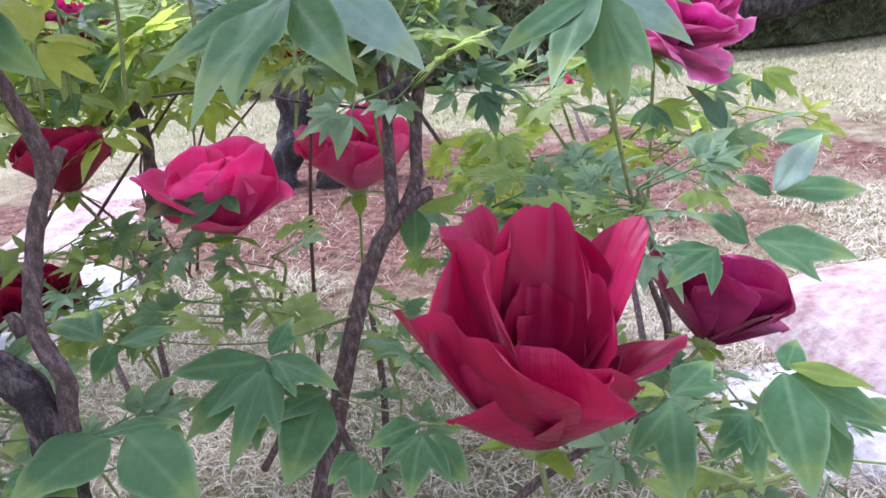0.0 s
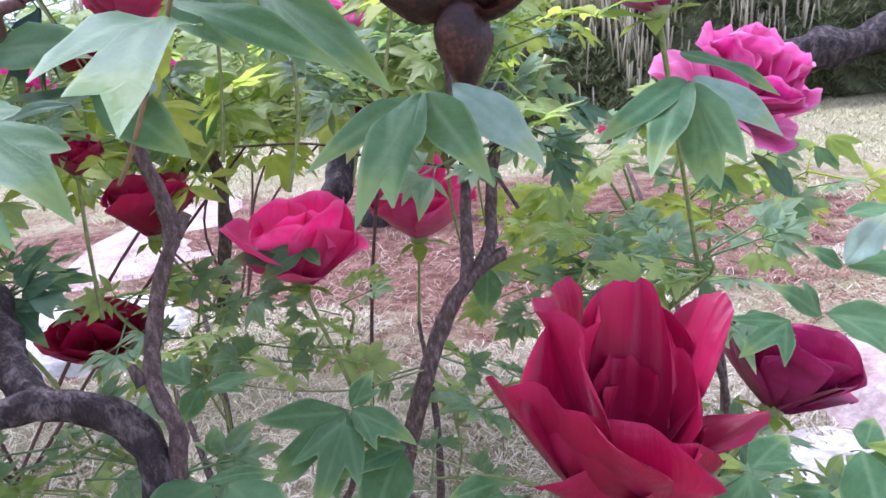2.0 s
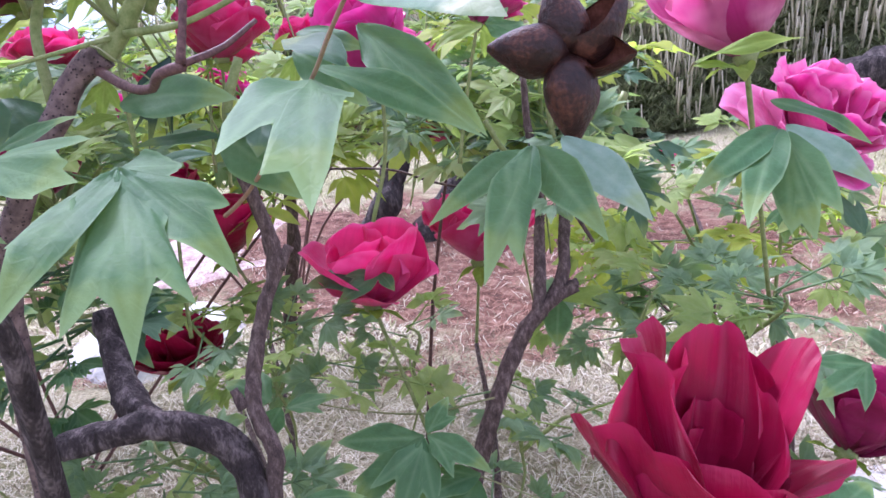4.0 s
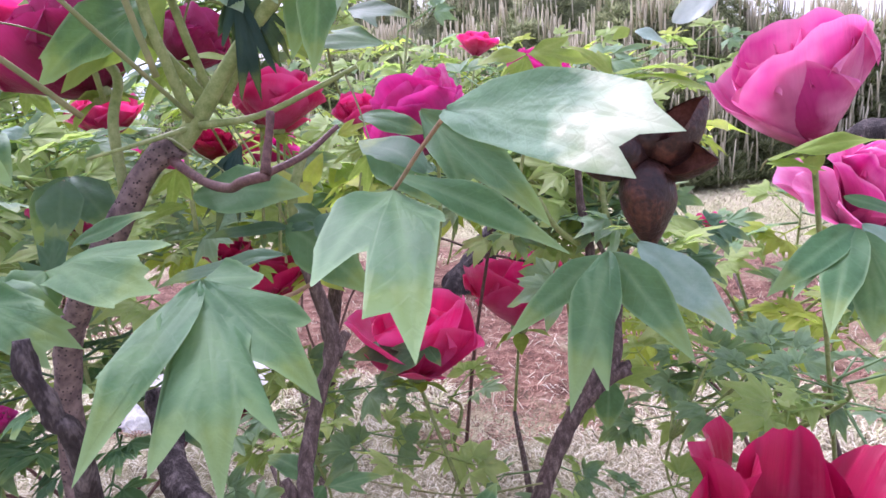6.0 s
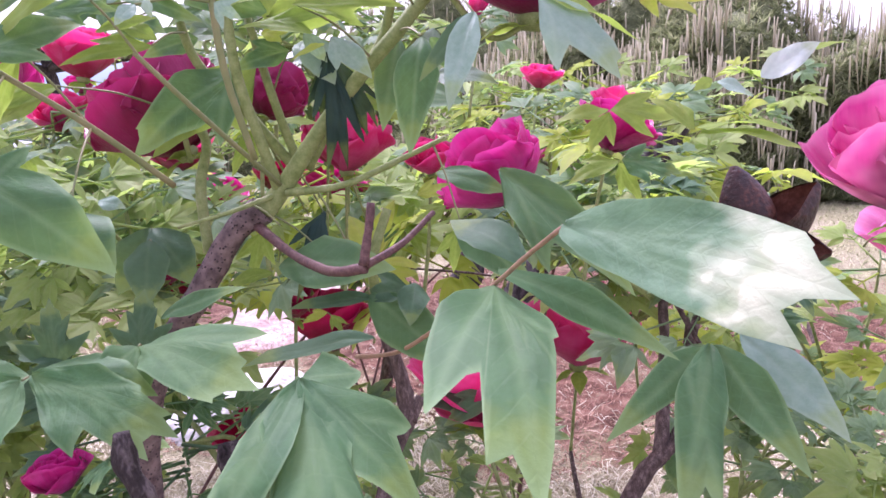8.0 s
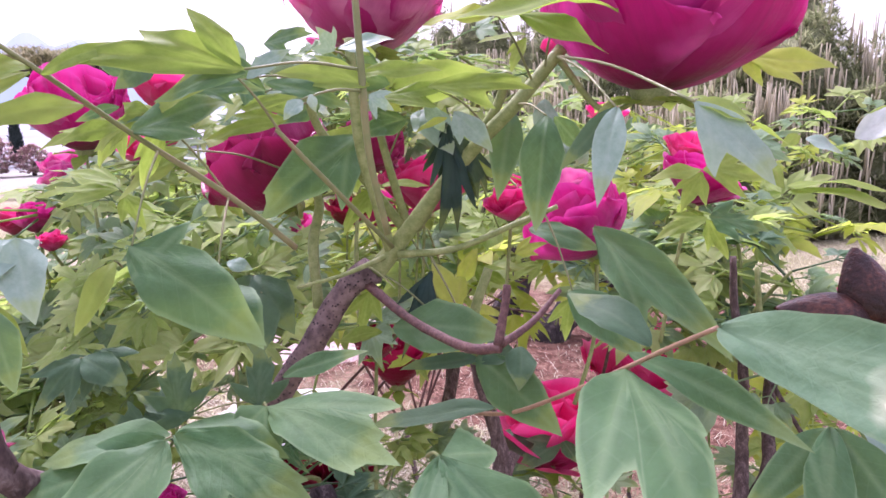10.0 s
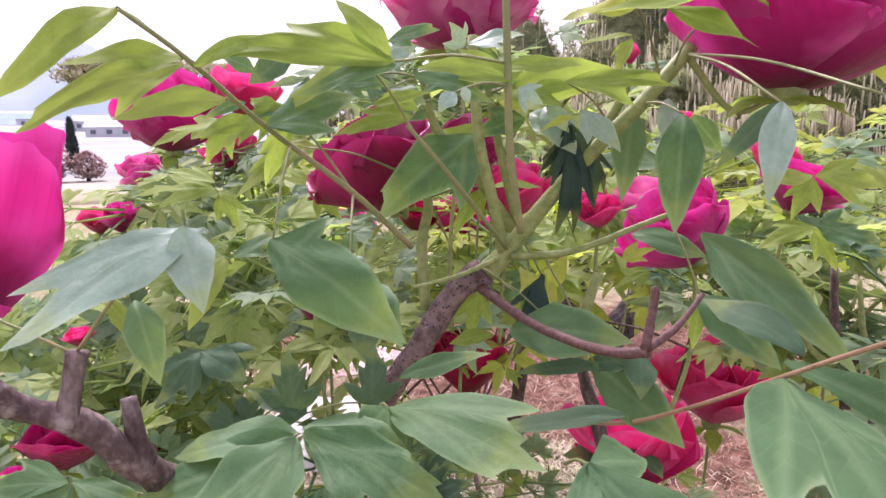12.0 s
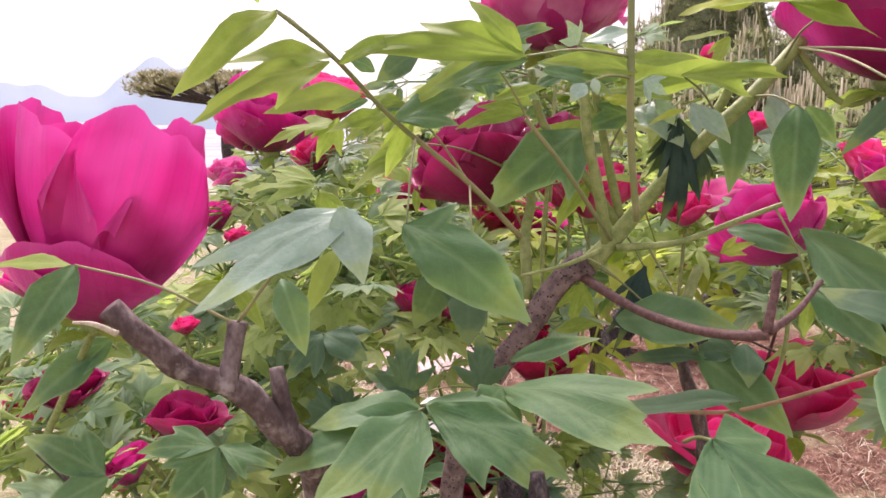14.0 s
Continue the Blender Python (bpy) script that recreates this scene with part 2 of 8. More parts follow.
def mesh_of(name, verts, faces, material, uvs=None, smooth=True):
    me = bpy.data.meshes.new(name)
    me.from_pydata([tuple(v) for v in verts], [], [tuple(int(i) for i in f) for f in faces])
    if uvs is not None:
        lay = me.uv_layers.new(name="UVMap")
        idx = np.empty(len(me.loops), dtype=np.int32)
        me.loops.foreach_get("vertex_index", idx)
        uvs = np.asarray(uvs, dtype=np.float32)
        lay.data.foreach_set("uv", uvs[idx][:, :2].ravel())
        if uvs.shape[1] == 3:
            rim = me.uv_layers.new(name="Rim")
            rim.data.foreach_set("uv", np.repeat(uvs[idx][:, 2:], 2, axis=1).ravel())
    if smooth:
        me.polygons.foreach_set("use_smooth", [True] * len(me.polygons))
    me.materials.append(material)
    me.update()
    return me


def part(name, me, parent=None, m=None, label="", kind=""):
    ob = new(name, me)
    if parent is not None:
        ob.parent = parent
    if m is not None:
        ob.matrix_basis = m
    return tagged(ob, label=label, kind=kind)


def thing(name, place, label, category, group="", kind=""):
    ob = new(name)
    ob.location = place
    ob.empty_display_size = 0.05
    return tagged(ob, label, category, group, kind)


def within(parent, m):
    """The pose m of the world, seen from a parent that is only moved."""
    shift = Vector((0, 0, 0))
    while parent is not None:
        shift += parent.location
        parent = parent.parent
    return Matrix.Translation(-shift) @ m


def frame_of(origin, along, normal, sx, sy, sz):
    """Axes with y along, z as near to normal as it goes."""
    y = Vector(along).normalized()
    z = Vector(normal) - y * Vector(normal).dot(y)
    if z.length < 1e-4:
        z = y.orthogonal()
    z.normalize()
    x = y.cross(z)
    return Matrix(((x.x * sx, y.x * sy, z.x * sz, origin[0]), (x.y * sx, y.y * sy, z.y * sz, origin[1]), (x.z * sx, y.z * sy, z.z * sz, origin[2]), (0, 0, 0, 1)))


def smooth_line(points, n=6):
    """A Catmull-Rom line through the points."""
    p = [np.array(q, float) for q in points]
    if len(p) == 2:
        return [p[0] + (p[1] - p[0]) * i / n for i in range(n + 1)]
    p = [2 * p[0] - p[1]] + p + [2 * p[-1] - p[-2]]
    out = []
    for i in range(1, len(p) - 2):
        for k in range(n):
            t = k / n
            a, b, c, d = p[i - 1], p[i], p[i + 1], p[i + 2]
            out.append(0.5 * (2 * b + (c - a) * t + (2 * a - 5 * b + 4 * c - d) * t * t + (3 * b - a - 3 * c + d) * t ** 3))
    out.append(p[-2])
    return out


def tube_data(points, radii, sides=8, knobs=0.0, n=6, seed=0):
    line = smooth_line(points, n)
    rad = np.interp(np.linspace(0, 1, len(line)), np.linspace(0, 1, len(radii)), radii)
    fr = 0.6 / float(np.mean(rad))
    verts, faces = [], []
    ref = np.array((0.31, 0.22, 0.92))
    for i, q in enumerate(line):
        d = line[min(i + 1, len(line) - 1)] - line[max(i - 1, 0)]
        d = d / (np.linalg.norm(d) + 1e-9)
        u = ref - d * ref.dot(d)
        if np.linalg.norm(u) < 0.05:
            u = np.array((1.0, 0, 0)) - d * d[0]
        u /= np.linalg.norm(u)
        ref = u
        w = np.cross(d, u)
        for s in range(sides):
            a = 2 * math.pi * s / sides
            r = rad[i]
            if knobs:
                r *= 1 + knobs * noise.noise(Vector((q[0] * fr + math.cos(a) * 1.1 + seed, q[1] * fr + math.sin(a) * 1.1, q[2] * fr)))
            verts.append(q + (u * math.cos(a) + w * math.sin(a)) * r)
    for i in range(len(line) - 1):
        for s in range(sides):
            a, b = i * sides + s, i * sides + (s + 1) % sides
            faces.append((a, b, b + sides, a + sides))
    faces.append(tuple(range(sides - 1, -1, -1)))
    faces.append(tuple((len(line) - 1) * sides + s for s in range(sides)))
    return verts, faces


def tube(name, points, radii, material, parent, sides=8, knobs=0.0, n=6, label=""):
    v, f = tube_data(points, radii, sides, knobs, n)
    ob = part(name, mesh_of(name, v, f, material), parent, label=label)
    ob.matrix_basis = within(parent, Matrix())
    return ob


# Lobes of a leaflet: start along the midrib, degrees off it, length, half width.
LOBES = {
    "ovate": ((0, 0, 1.0, 0.215),),
    "lance": ((0, 0, 1.0, 0.14),),
    "two": ((0, 0, 1.0, 0.185), (0.10, 36, 0.60, 0.115)),
    "twol": ((0, 0, 1.0, 0.185), (0.10, -36, 0.60, 0.115)),
    "three": ((0, 0, 1.0, 0.165), (0.08, 36, 0.70, 0.125), (0.08, -36, 0.70, 0.125)),
    "five": ((0, 0, 1.0, 0.16), (0.03, 38, 0.86, 0.15), (0.03, -38, 0.86, 0.15), (0.50, 26, 0.34, 0.075), (0.50, -26, 0.32, 0.075)),
    "toothed": ((0, 0, 1.0, 0.155), (0.30, 30, 0.44, 0.09), (0.30, -30, 0.42, 0.09), (0.06, 48, 0.52, 0.11), (0.06, -50, 0.50, 0.11)),
    "cut_middle": ((0, 0, 1, 0.121), (0, 21, 0.74, 0.118), (0.13, -24, 0.33, 0.086), (0.68, 29, 0.26, 0.054),),
    "cut_long_right": ((0, 0, 1, 0.108), (0.27, 4, 0.5, 0.071),),
    "cut_bleached": ((0, 0, 1, 0.139), (0.18, -10, 0.69, 0.125), (0.18, 13, 0.8, 0.102),),
    "cut_pod_left": ((0, 0, 1, 0.106),),
    "cut_pod_middle": ((0, 0, 1, 0.104), (0.49, -17, 0.42, 0.066),),
    "cut_pod_right": ((0, 0, 1, 0.159),),
    "cut_pod_silver": ((0, 0, 1, 0.179),),
    "cut_purple_left": ((0, 0, 1, 0.114),),
    "cut_purple_mid": ((0, 0, 1, 0.126), (0, 16, 0.78, 0.079),),
    "cut_purple_low": ((0, 0, 1, 0.165), (0.19, 10, 0.76, 0.125), (0.11, -15, 0.77, 0.127),),
    "cut_purple_silver": ((0, 0, 1, 0.166),),
    "cut_silver_arch": ((0, 0, 1, 0.164), (0.23, 25, 0.72, 0.077),),
    "cut_silver_tip": ((0, 0, 1, 0.265),),
    "cut_oval_tooth": ((0, 0, 1, 0.23), (0.16, -89, 0.34, 0.066),),
    "cut_low_left": ((0, 0, 1, 0.173),),
    "cut_low_mid": ((0, 0, 1, 0.24), (0, 21, 1.21, 0.221), (0.44, 26, 0.54, 0.118), (0.39, -33, 0.53, 0.109),),
    "cut_low_right": ((0, 0, 1, 0.189), (0.39, 18, 0.61, 0.104), (0.28, -23, 0.41, 0.094), (0.25, 43, 0.48, 0.128), (0.57, -15, 0.36, 0.059),),
    "cut_low_back": ((0, 0, 1, 0.249),),
    "cut_low_far": ((0, 0, 1, 0.269),),
    "cut_twist": ((0, 0, 1, 0.192), (0.29, -66, 0.36, 0.154),),
    "cut_broad_front": ((0, 0, 1, 0.111), (0.43, 25, 0.5, 0.073), (0.41, -27, 0.47, 0.09), (0, 0, 0.69, 0.176),),
    "cut_side_front": ((0, 0, 1, 0.187), (0.31, -42, 0.41, 0.16), (0, -58, 0.34, 0.185),),
    "cut_broad_left": ((0, 0, 1, 0.096), (0.36, 16, 0.34, 0.047), (0.62, -10, 0.18, 0.036),),
    "cut_row_main": ((0, 0, 1, 0.129), (0.2, -21, 0.67, 0.109), (0.27, 12, 0.59, 0.087), (0.62, -21, 0.25, 0.065),),
    "cut_row_down": ((0, 0, 1, 0.202), (0, 38, 0.56, 0.206),),
    "claw": ((0, 0, 1.0, 0.055), (0.2, 14, 0.72, 0.045), (0.1, -18, 0.78, 0.045), (0.05, 30, 0.5, 0.04)),
}
leaf_store = {}


def leaflet_points(kind, bend, variant, fine=True):
    """Vertices, faces and coordinates of a leaflet of length 1: base at the origin, tip on y, upper face towards z."""
    r0 = random.Random(kind + str(bend) + str(variant))
    main = [(o, radians(a + r0.uniform(-4, 4) * (i > 0)), ln * r0.uniform(0.88, 1.08) if i else ln, w * r0.uniform(0.92, 1.12)) for i, (o, a, ln, w) in enumerate(LOBES[kind])]
    if kind.startswith("cut_"):
        main = [(o, radians(a), ln, w) for o, a, ln, w in LOBES[kind]]
    lobes = [(0.0, o, a, ln, w) for o, a, ln, w in main]
    if kind != "claw" and not kind.startswith("cut_"):
        for o, a, ln, w in main:
            for side in (-1, 1):
                if r0.random() < (0.4 if ln > 0.7 else 0.22):
                    k = r0.uniform(0.45, 0.6) * ln
                    lobes.append((k * math.sin(a), o + k * math.cos(a), a + side * radians(r0.uniform(16, 26)), ln * r0.uniform(0.26, 0.36), w * r0.uniform(0.4, 0.55)))
    wide = radians(max(112 if len(main) > 1 else 95, *(math.degrees(abs(a)) + 18 for o, a, ln, w in main)))
    tips = [math.atan2(x + ln * math.sin(a), y + ln * math.cos(a)) for x, y, a, ln, w in lobes]
    count = (63 if len(main) > 1 else 41) if fine else 21
    th = np.array(sorted(set(list(np.linspace(-wide, wide, count)) + tips)))
    rr = np.linspace(0.005, 1.15, 240)
    gx, gy = np.sin(th)[:, None] * rr[None, :], np.cos(th)[:, None] * rr[None, :]
    inside = np.zeros(gx.shape, bool)
    for x, y, a, ln, w in lobes:
        s = ((gx - x) * math.sin(a) + (gy - y) * math.cos(a)) / ln
        q = np.abs((gx - x) * math.cos(a) - (gy - y) * math.sin(a))
        sc = np.clip(s, 0, 1)
        if kind in ("claw", "cut_bleached"):
            across = np.sin(math.pi * sc ** 0.74) ** 0.6 * (1 - 0.12 * sc)
        else:
            across = np.minimum(1, sc / 0.34) ** 0.62 * (1 - np.clip((sc - 0.34) / 0.66, 0, 1) ** 1.7)
        inside |= (s >= -0.01) & (s <= 1.0) & (q <= w * across + 0.004)
    reach = np.where(inside.any(axis=1), rr[inside.shape[1] - 1 - inside[:, ::-1].argmax(axis=1)], 0.02)
    reach = reach * (1 + 0.012 * np.sin(23 * th + variant) + 0.008 * np.sin(51 * th))
    rings = (0.22, 0.45, 0.68, 0.88, 0.96, 1.0) if fine else (0.55, 1.0)
    ph = [r0.uniform(0, 6.3) for _ in range(4)]

    def lift(x, y, off):
        z = 0.13 * (math.sqrt(off * off + 0.0012) - 0.035) - 0.75 * (abs(bend) + 0.12) * x * x
        z += bend * 1.25 * (y - y * y) if y < 1 else 0
        z += 0.026 * math.sin(8 * y + ph[0]) * math.cos(7 * x + ph[1]) + 0.034 * math.sin(11 * x + ph[2] + 8 * y) * min(1, abs(off) * 6)
        z += 0.16 * math.sin(ph[3]) * x * y - 0.10 * max(0, y - 0.7) ** 1.5
        return z

    verts, uvs = [(0, 0, 0)], [(0.5, 0, 0)]
    for f in rings:
        for t, r in zip(th, reach):
            r = r * f
            x, y = r * math.sin(t), r * math.cos(t)
            off = min((x * math.cos(a) - (y - o) * math.sin(a) for o, a, ln, w in main[:3]), key=abs)
            verts.append((x, y, lift(x, y, off)))
            uvs.append((0.5 + off, y, f))
    n = len(th)
    faces = [(0, 1 + i + 1, 1 + i) for i in range(n - 1)]
    for k in range(len(rings) - 1):
        for i in range(n - 1):
            a = 1 + k * n + i
            faces.append((a, a + 1, a + n + 1, a + n))
    return verts, faces, uvs


def leaflet(parent, base, tip, normal, kind="three", material=GLAUCOUS, broad=1.0, bend=0.18, label="", name="leaflet"):
    """One leaflet from base to tip, its upper face turned towards normal; broad scales its width."""
    variant = int(abs(base[0] * 1000)) % 4
    key = (kind, material.name, bend, variant)
    if key not in leaf_store:
        v, f, uv = leaflet_points(kind, bend, variant)
        leaf_store[key] = mesh_of("leaflet", v, f, material, uv)
    along = Vector(tip) - Vector(base)
    ln = along.length
    return part(name, leaf_store[key], parent, within(parent, frame_of(base, along, normal, ln * broad, ln, ln)), label)


def leaf(shrub, root, joint, r=0.0010, material=PETIOLE, sag=0.0, label=""):
    """A compound leaf: its stalk, from the stem to the joint where the leaflets meet."""
    a, b = Vector(root), Vector(joint)
    mid = (a + b) / 2 + Vector((0, 0, sag))
    return tube("leaf", [a, mid, b], [r * 1.3, r, r * 0.85], material, shrub, 6, 0, 5, label)


petal_store = {}


def petal_mesh(material, t0, t1, wide, cup, ruffle, variant):
    """A petal of length 1: base at the origin, leaning from the flower's axis z towards x by t0 at its base and t1 at its rim (degrees)."""
    key = (material.name, t0, t1, wide, cup, ruffle, variant)
    if key in petal_store:
        return petal_store[key]
    r0 = random.Random(str(key))
    ph = [r0.uniform(0, 6.3) for _ in range(8)]
    roll = r0.uniform(-6, 30)
    notch, deep = r0.uniform(-0.5, 0.5), r0.uniform(0.02, 0.07)
    nu, nv, steps = 27, 14, 26
    verts, uvs, faces = [], [], []
    lean = [radians(t0 + (t1 - t0) * ((k + 0.5) / steps) ** 1.1 + roll * max(0, ((k + 0.5) / steps - 0.78) / 0.22) ** 2) for k in range(steps)]
    xs, zs = [0.0], [0.0]
    for t in lean:
        xs.append(xs[-1] + math.sin(t) / steps)
        zs.append(zs[-1] + math.cos(t) / steps)
    for j in range(nv):
        for i in range(nu):
            u = math.sin(math.pi * (i / (nu - 1) - 0.5))
            vv = j / (nv - 1)
            rim = 0.52 + 0.48 * (1 - abs(u) ** 2.5) ** 0.5 + 0.03 * math.sin(4 * u + ph[0]) - deep * math.exp(-((u - notch) * 6) ** 2)
            rim += ruffle * (0.012 * math.sin(11 * u + ph[1]) + 0.009 * math.sin(21 * u + ph[3]))
            v = vv * (1 + (rim - 1) * vv * vv)
            w = wide * math.sin(math.pi * (0.07 + 0.58 * vv)) ** 0.8
            k = min(steps - 1e-6, max(0, v) * steps)
            k0 = int(k)
            over = max(0, v - 1)
            x = xs[k0] + (xs[k0 + 1] - xs[k0]) * (k - k0) + over * math.sin(lean[-1])
            z = zs[k0] + (zs[k0 + 1] - zs[k0]) * (k - k0) + over * math.cos(lean[-1])
            t = lean[k0]
            c = cup * (1.1 - 0.45 * vv)
            y = w * math.sin(c * u) / c
            inn = w * (1 - math.cos(c * u)) / c
            wave = ruffle * (0.045 * math.sin(5 * u + ph[4]) + 0.028 * math.sin(12 * u + ph[5])) * vv ** 2.2 - 0.03 * math.sin(3.1 * vv) * math.exp(-(u * 3) ** 2)
            wave += 0.022 * math.sin(4.5 * vv + ph[6]) * math.cos(3.5 * u + ph[7]) * vv
            d = inn + wave
            verts.append((x - d * math.cos(t), y, z + d * math.sin(t)))
            uvs.append((0.5 + 0.5 * u, vv))
    for j in range(nv - 1):
        for i in range(nu - 1):
            a = j * nu + i
            faces.append((a, a + 1, a + nu + 1, a + nu))
    petal_store[key] = mesh_of("petal", verts, faces, material, uvs)
    return petal_store[key]


# Whorls of a flower: number, length, width, lean at base, lean at rim, cupping, ruffle, lift.
FORMS = {}
FORMS["open"] = ((5, 0.60, 0.40, 62, 88, 0.7, 0.6, 0.0), (5, 0.58, 0.38, 34, 48, 0.8, 0.8, 0.02), (4, 0.52, 0.32, 10, 22, 0.9, 1.0, 0.04), (3, 0.42, 0.26, -4, 4, 1.0, 1.2, 0.05))
FORMS["ruffled"] = ((6, 0.58, 0.38, 66, 84, 0.7, 0.8, 0.0), (6, 0.60, 0.36, 36, 54, 0.8, 1.2, 0.03), (5, 0.60, 0.32, 14, 26, 0.9, 1.3, 0.05), (4, 0.54, 0.28, -4, 6, 1.0, 1.4, 0.06))
FORMS["cup"] = ((5, 0.62, 0.44, 64, 14, 1.0, 0.4, 0.0), (5, 0.60, 0.40, 40, 2, 1.1, 0.5, 0.03), (4, 0.50, 0.32, 18, -8, 1.2, 0.7, 0.05))
FORMS["globe"] = ((6, 0.62, 0.42, 76, -2, 0.9, 0.9, 0.0), (5, 0.66, 0.44, 56, -10, 1.1, 0.8, 0.03), (4, 0.56, 0.36, 26, -14, 1.3, 0.9, 0.05), (3, 0.50, 0.28, 6, -6, 1.2, 1.0, 0.06))
FORMS["half"] = ((5, 0.60, 0.46, 58, 34, 0.8, 0.4, 0.0), (4, 0.56, 0.40, 30, 12, 0.9, 0.6, 0.03), (3, 0.46, 0.30, 8, -4, 1.1, 0.8, 0.05))
FORMS["bud"] = ((4, 0.62, 0.34, 36, -22, 1.5, 0.3, 0.0), (3, 0.60, 0.28, 20, -14, 1.5, 0.4, 0.02))
# single petals, the last number being the azimuth: 0 towards the path, 90 to its right
outer = ((1, 0.54, 0.46, 80, -18, 0.8, 0.5, 0.0, 8), (1, 0.48, 0.34, 74, 0, 0.8, 0.6, 0.0, 52), (1, 0.62, 0.42, 70, -4, 0.8, 0.5, 0.0, -46), (1, 0.71, 0.42, 52, 22, 0.6, 0.9, 0.0, -66),
         (1, 0.64, 0.13, 44, 66, 0.9, 0.6, 0.0, 84), (1, 0.82, 0.44, 20, 0, 0.6, 1.7, 0.02, -156), (1, 0.82, 0.42, 26, 6, 0.5, 1.6, 0.03, -108), (1, 0.90, 0.20, 8, 4, 0.7, 0.5, 0.02, 165), (1, 0.90, 0.17, 30, 26, 0.7, 0.4, 0.02, 104), (1, 0.66, 0.28, 26, 4, 0.8, 0.9, 0.02, 128))
inner = ((1, 0.54, 0.18, 10, -4, 0.9, 1.3, 0.05, 176), (1, 0.44, 0.16, 16, 0, 1.0, 1.2, 0.05, -130))
FORMS["blown"] = outer + inner
FORMS["wings"] = ((1, 1.04, 0.36, 52, -8, 0.7, 0.7, 0.0, 42, -6), (1, 0.96, 0.36, 52, -10, 0.7, 0.7, 0.0, -22), (1, 0.92, 0.40, 54, -4, 0.7, 0.7, 0.0, -82), (1, 0.80, 0.40, 40, 0, 0.7, 0.8, 0.01, 108), (1, 0.84, 0.42, 30, 2, 0.7, 0.9, 0.02, 172), (1, 0.84, 0.42, 34, 6, 0.7, 0.9, 0.02, -128), (1, 0.50, 0.38, 78, 4, 0.8, 0.7, -0.01, 10), (1, 0.48, 0.38, 78, 10, 0.8, 0.7, -0.01, -56), (3, 0.40, 0.26, 16, -4, 1.0, 1.2, 0.04))
FORMS["spread"] = ((1, 0.62, 0.42, 68, 42, 0.7, 0.5, 0.0, -82), (1, 0.52, 0.40, 76, 66, 0.7, 0.5, 0.0, -34), (1, 0.62, 0.44, 36, 4, 0.8, 0.5, 0.0, 78), (1, 0.66, 0.44, 12, 0, 0.8, 0.6, 0.0, 160), (1, 0.52, 0.42, 54, 12, 0.8, 0.5, 0.0, 24), (1, 0.58, 0.42, 50, 30, 0.8, 0.6, 0.0, -142), (1, 0.50, 0.36, 20, 2, 0.9, 0.8, 0.03, -60), (1, 0.46, 0.34, 16, 0, 0.9, 0.8, 0.03, 40))


def heart_mesh():
    v, f = [], []
    prof = ((0.0, -0.05), (0.05, -0.045), (0.075, 0.0), (0.05, 0.05), (0.045, 0.10), (0.02, 0.16), (0.0, 0.17))
    for r, z in prof:
        for s in range(8):
            a = s * math.pi / 4
            v.append((r * math.cos(a) + 1e-5 * s, r * math.sin(a), z))
    for i in range(len(prof) - 1):
        for s in range(8):
            a, b = i * 8 + s, i * 8 + (s + 1) % 8
            f.append((a, b, b + 8, a + 8))
    return mesh_of("flower", v, f, GREENSTEM)


HEART = heart_mesh()
flower_count = [0]


def flower(shrub, base, axis, size, form, material, label, turn=0.0, sepals=4, squash=1.0):
    """A flower of diameter size: base where its stalk ends, opening along axis."""
    flower_count[0] += 1
    r0 = random.Random(flower_count[0])
    z = Vector(axis).normalized()
    front = Vector((0.2, -1, 0)) - z * Vector((0.2, -1, 0)).dot(z)
    m = frame_of(base, z.cross(front), z, 1, 1, 1) @ pose(0, 0, 0, 0, 0, turn)
    ob = part("flower", HEART, shrub, within(shrub, m @ Matrix.Diagonal((size, size, size * squash, 1))), label)
    n = 0
    for number, ln, wide, t0, t1, cup, ruffle, lift, *azimuth in FORMS[form]:
        for k in range(number):
            a = azimuth[0] if azimuth else 360 * (k + 0.5 * (n % 2) + r0.uniform(-0.18, 0.18)) / number
            me = petal_mesh(material, t0, t1, round(wide / ln, 3), cup, ruffle, r0.randrange(3))
            side = azimuth[1] if len(azimuth) > 1 else 0
            loose = 0.3 if azimuth else 1.0
            q = pose(0, 0, lift, 0, 0, a) @ pose(0, 0, 0, side, 0, 0) @ pose(0, 0, 0, 0, loose * r0.uniform(-9, 9), 0) @ pose(0, 0, 0, loose * r0.uniform(-8, 8), 0, 0)
            part("petal", me, ob, q @ Matrix.Scale(ln * r0.uniform(0.88, 1.08), 4))
        n += 1
    for k in range(sepals):
        a = 360 * (k + r0.uniform(-0.2, 0.2)) / max(1, sepals)
        q = pose(0, 0, -0.03, 0, 0, a) @ pose(0.03, 0, 0, r0.uniform(-40, 5), 0, -90)
        key = ("ovate", "sepal", r0.randrange(2))
        if key not in leaf_store:
            v, f, uv = leaflet_points("ovate", 0.3, key[2], False)
            leaf_store[key] = mesh_of("sepal", v, f, FRESH, uv)
        part("sepal", leaf_store[key], ob, q @ Matrix.Diagonal((0.30, 0.22, 0.22, 1)))
    return ob


def stalk(shrub, a, b, r=0.0028, material=GREENSTEM, bow=(0, 0, 0), name="flower_stalk", sides=7):
    mid = (Vector(a) + Vector(b)) / 2 + Vector(bow)
    return tube(name, [a, mid, b], [r * 1.15, r, r * 0.95], material, shrub, sides, 0, 6)


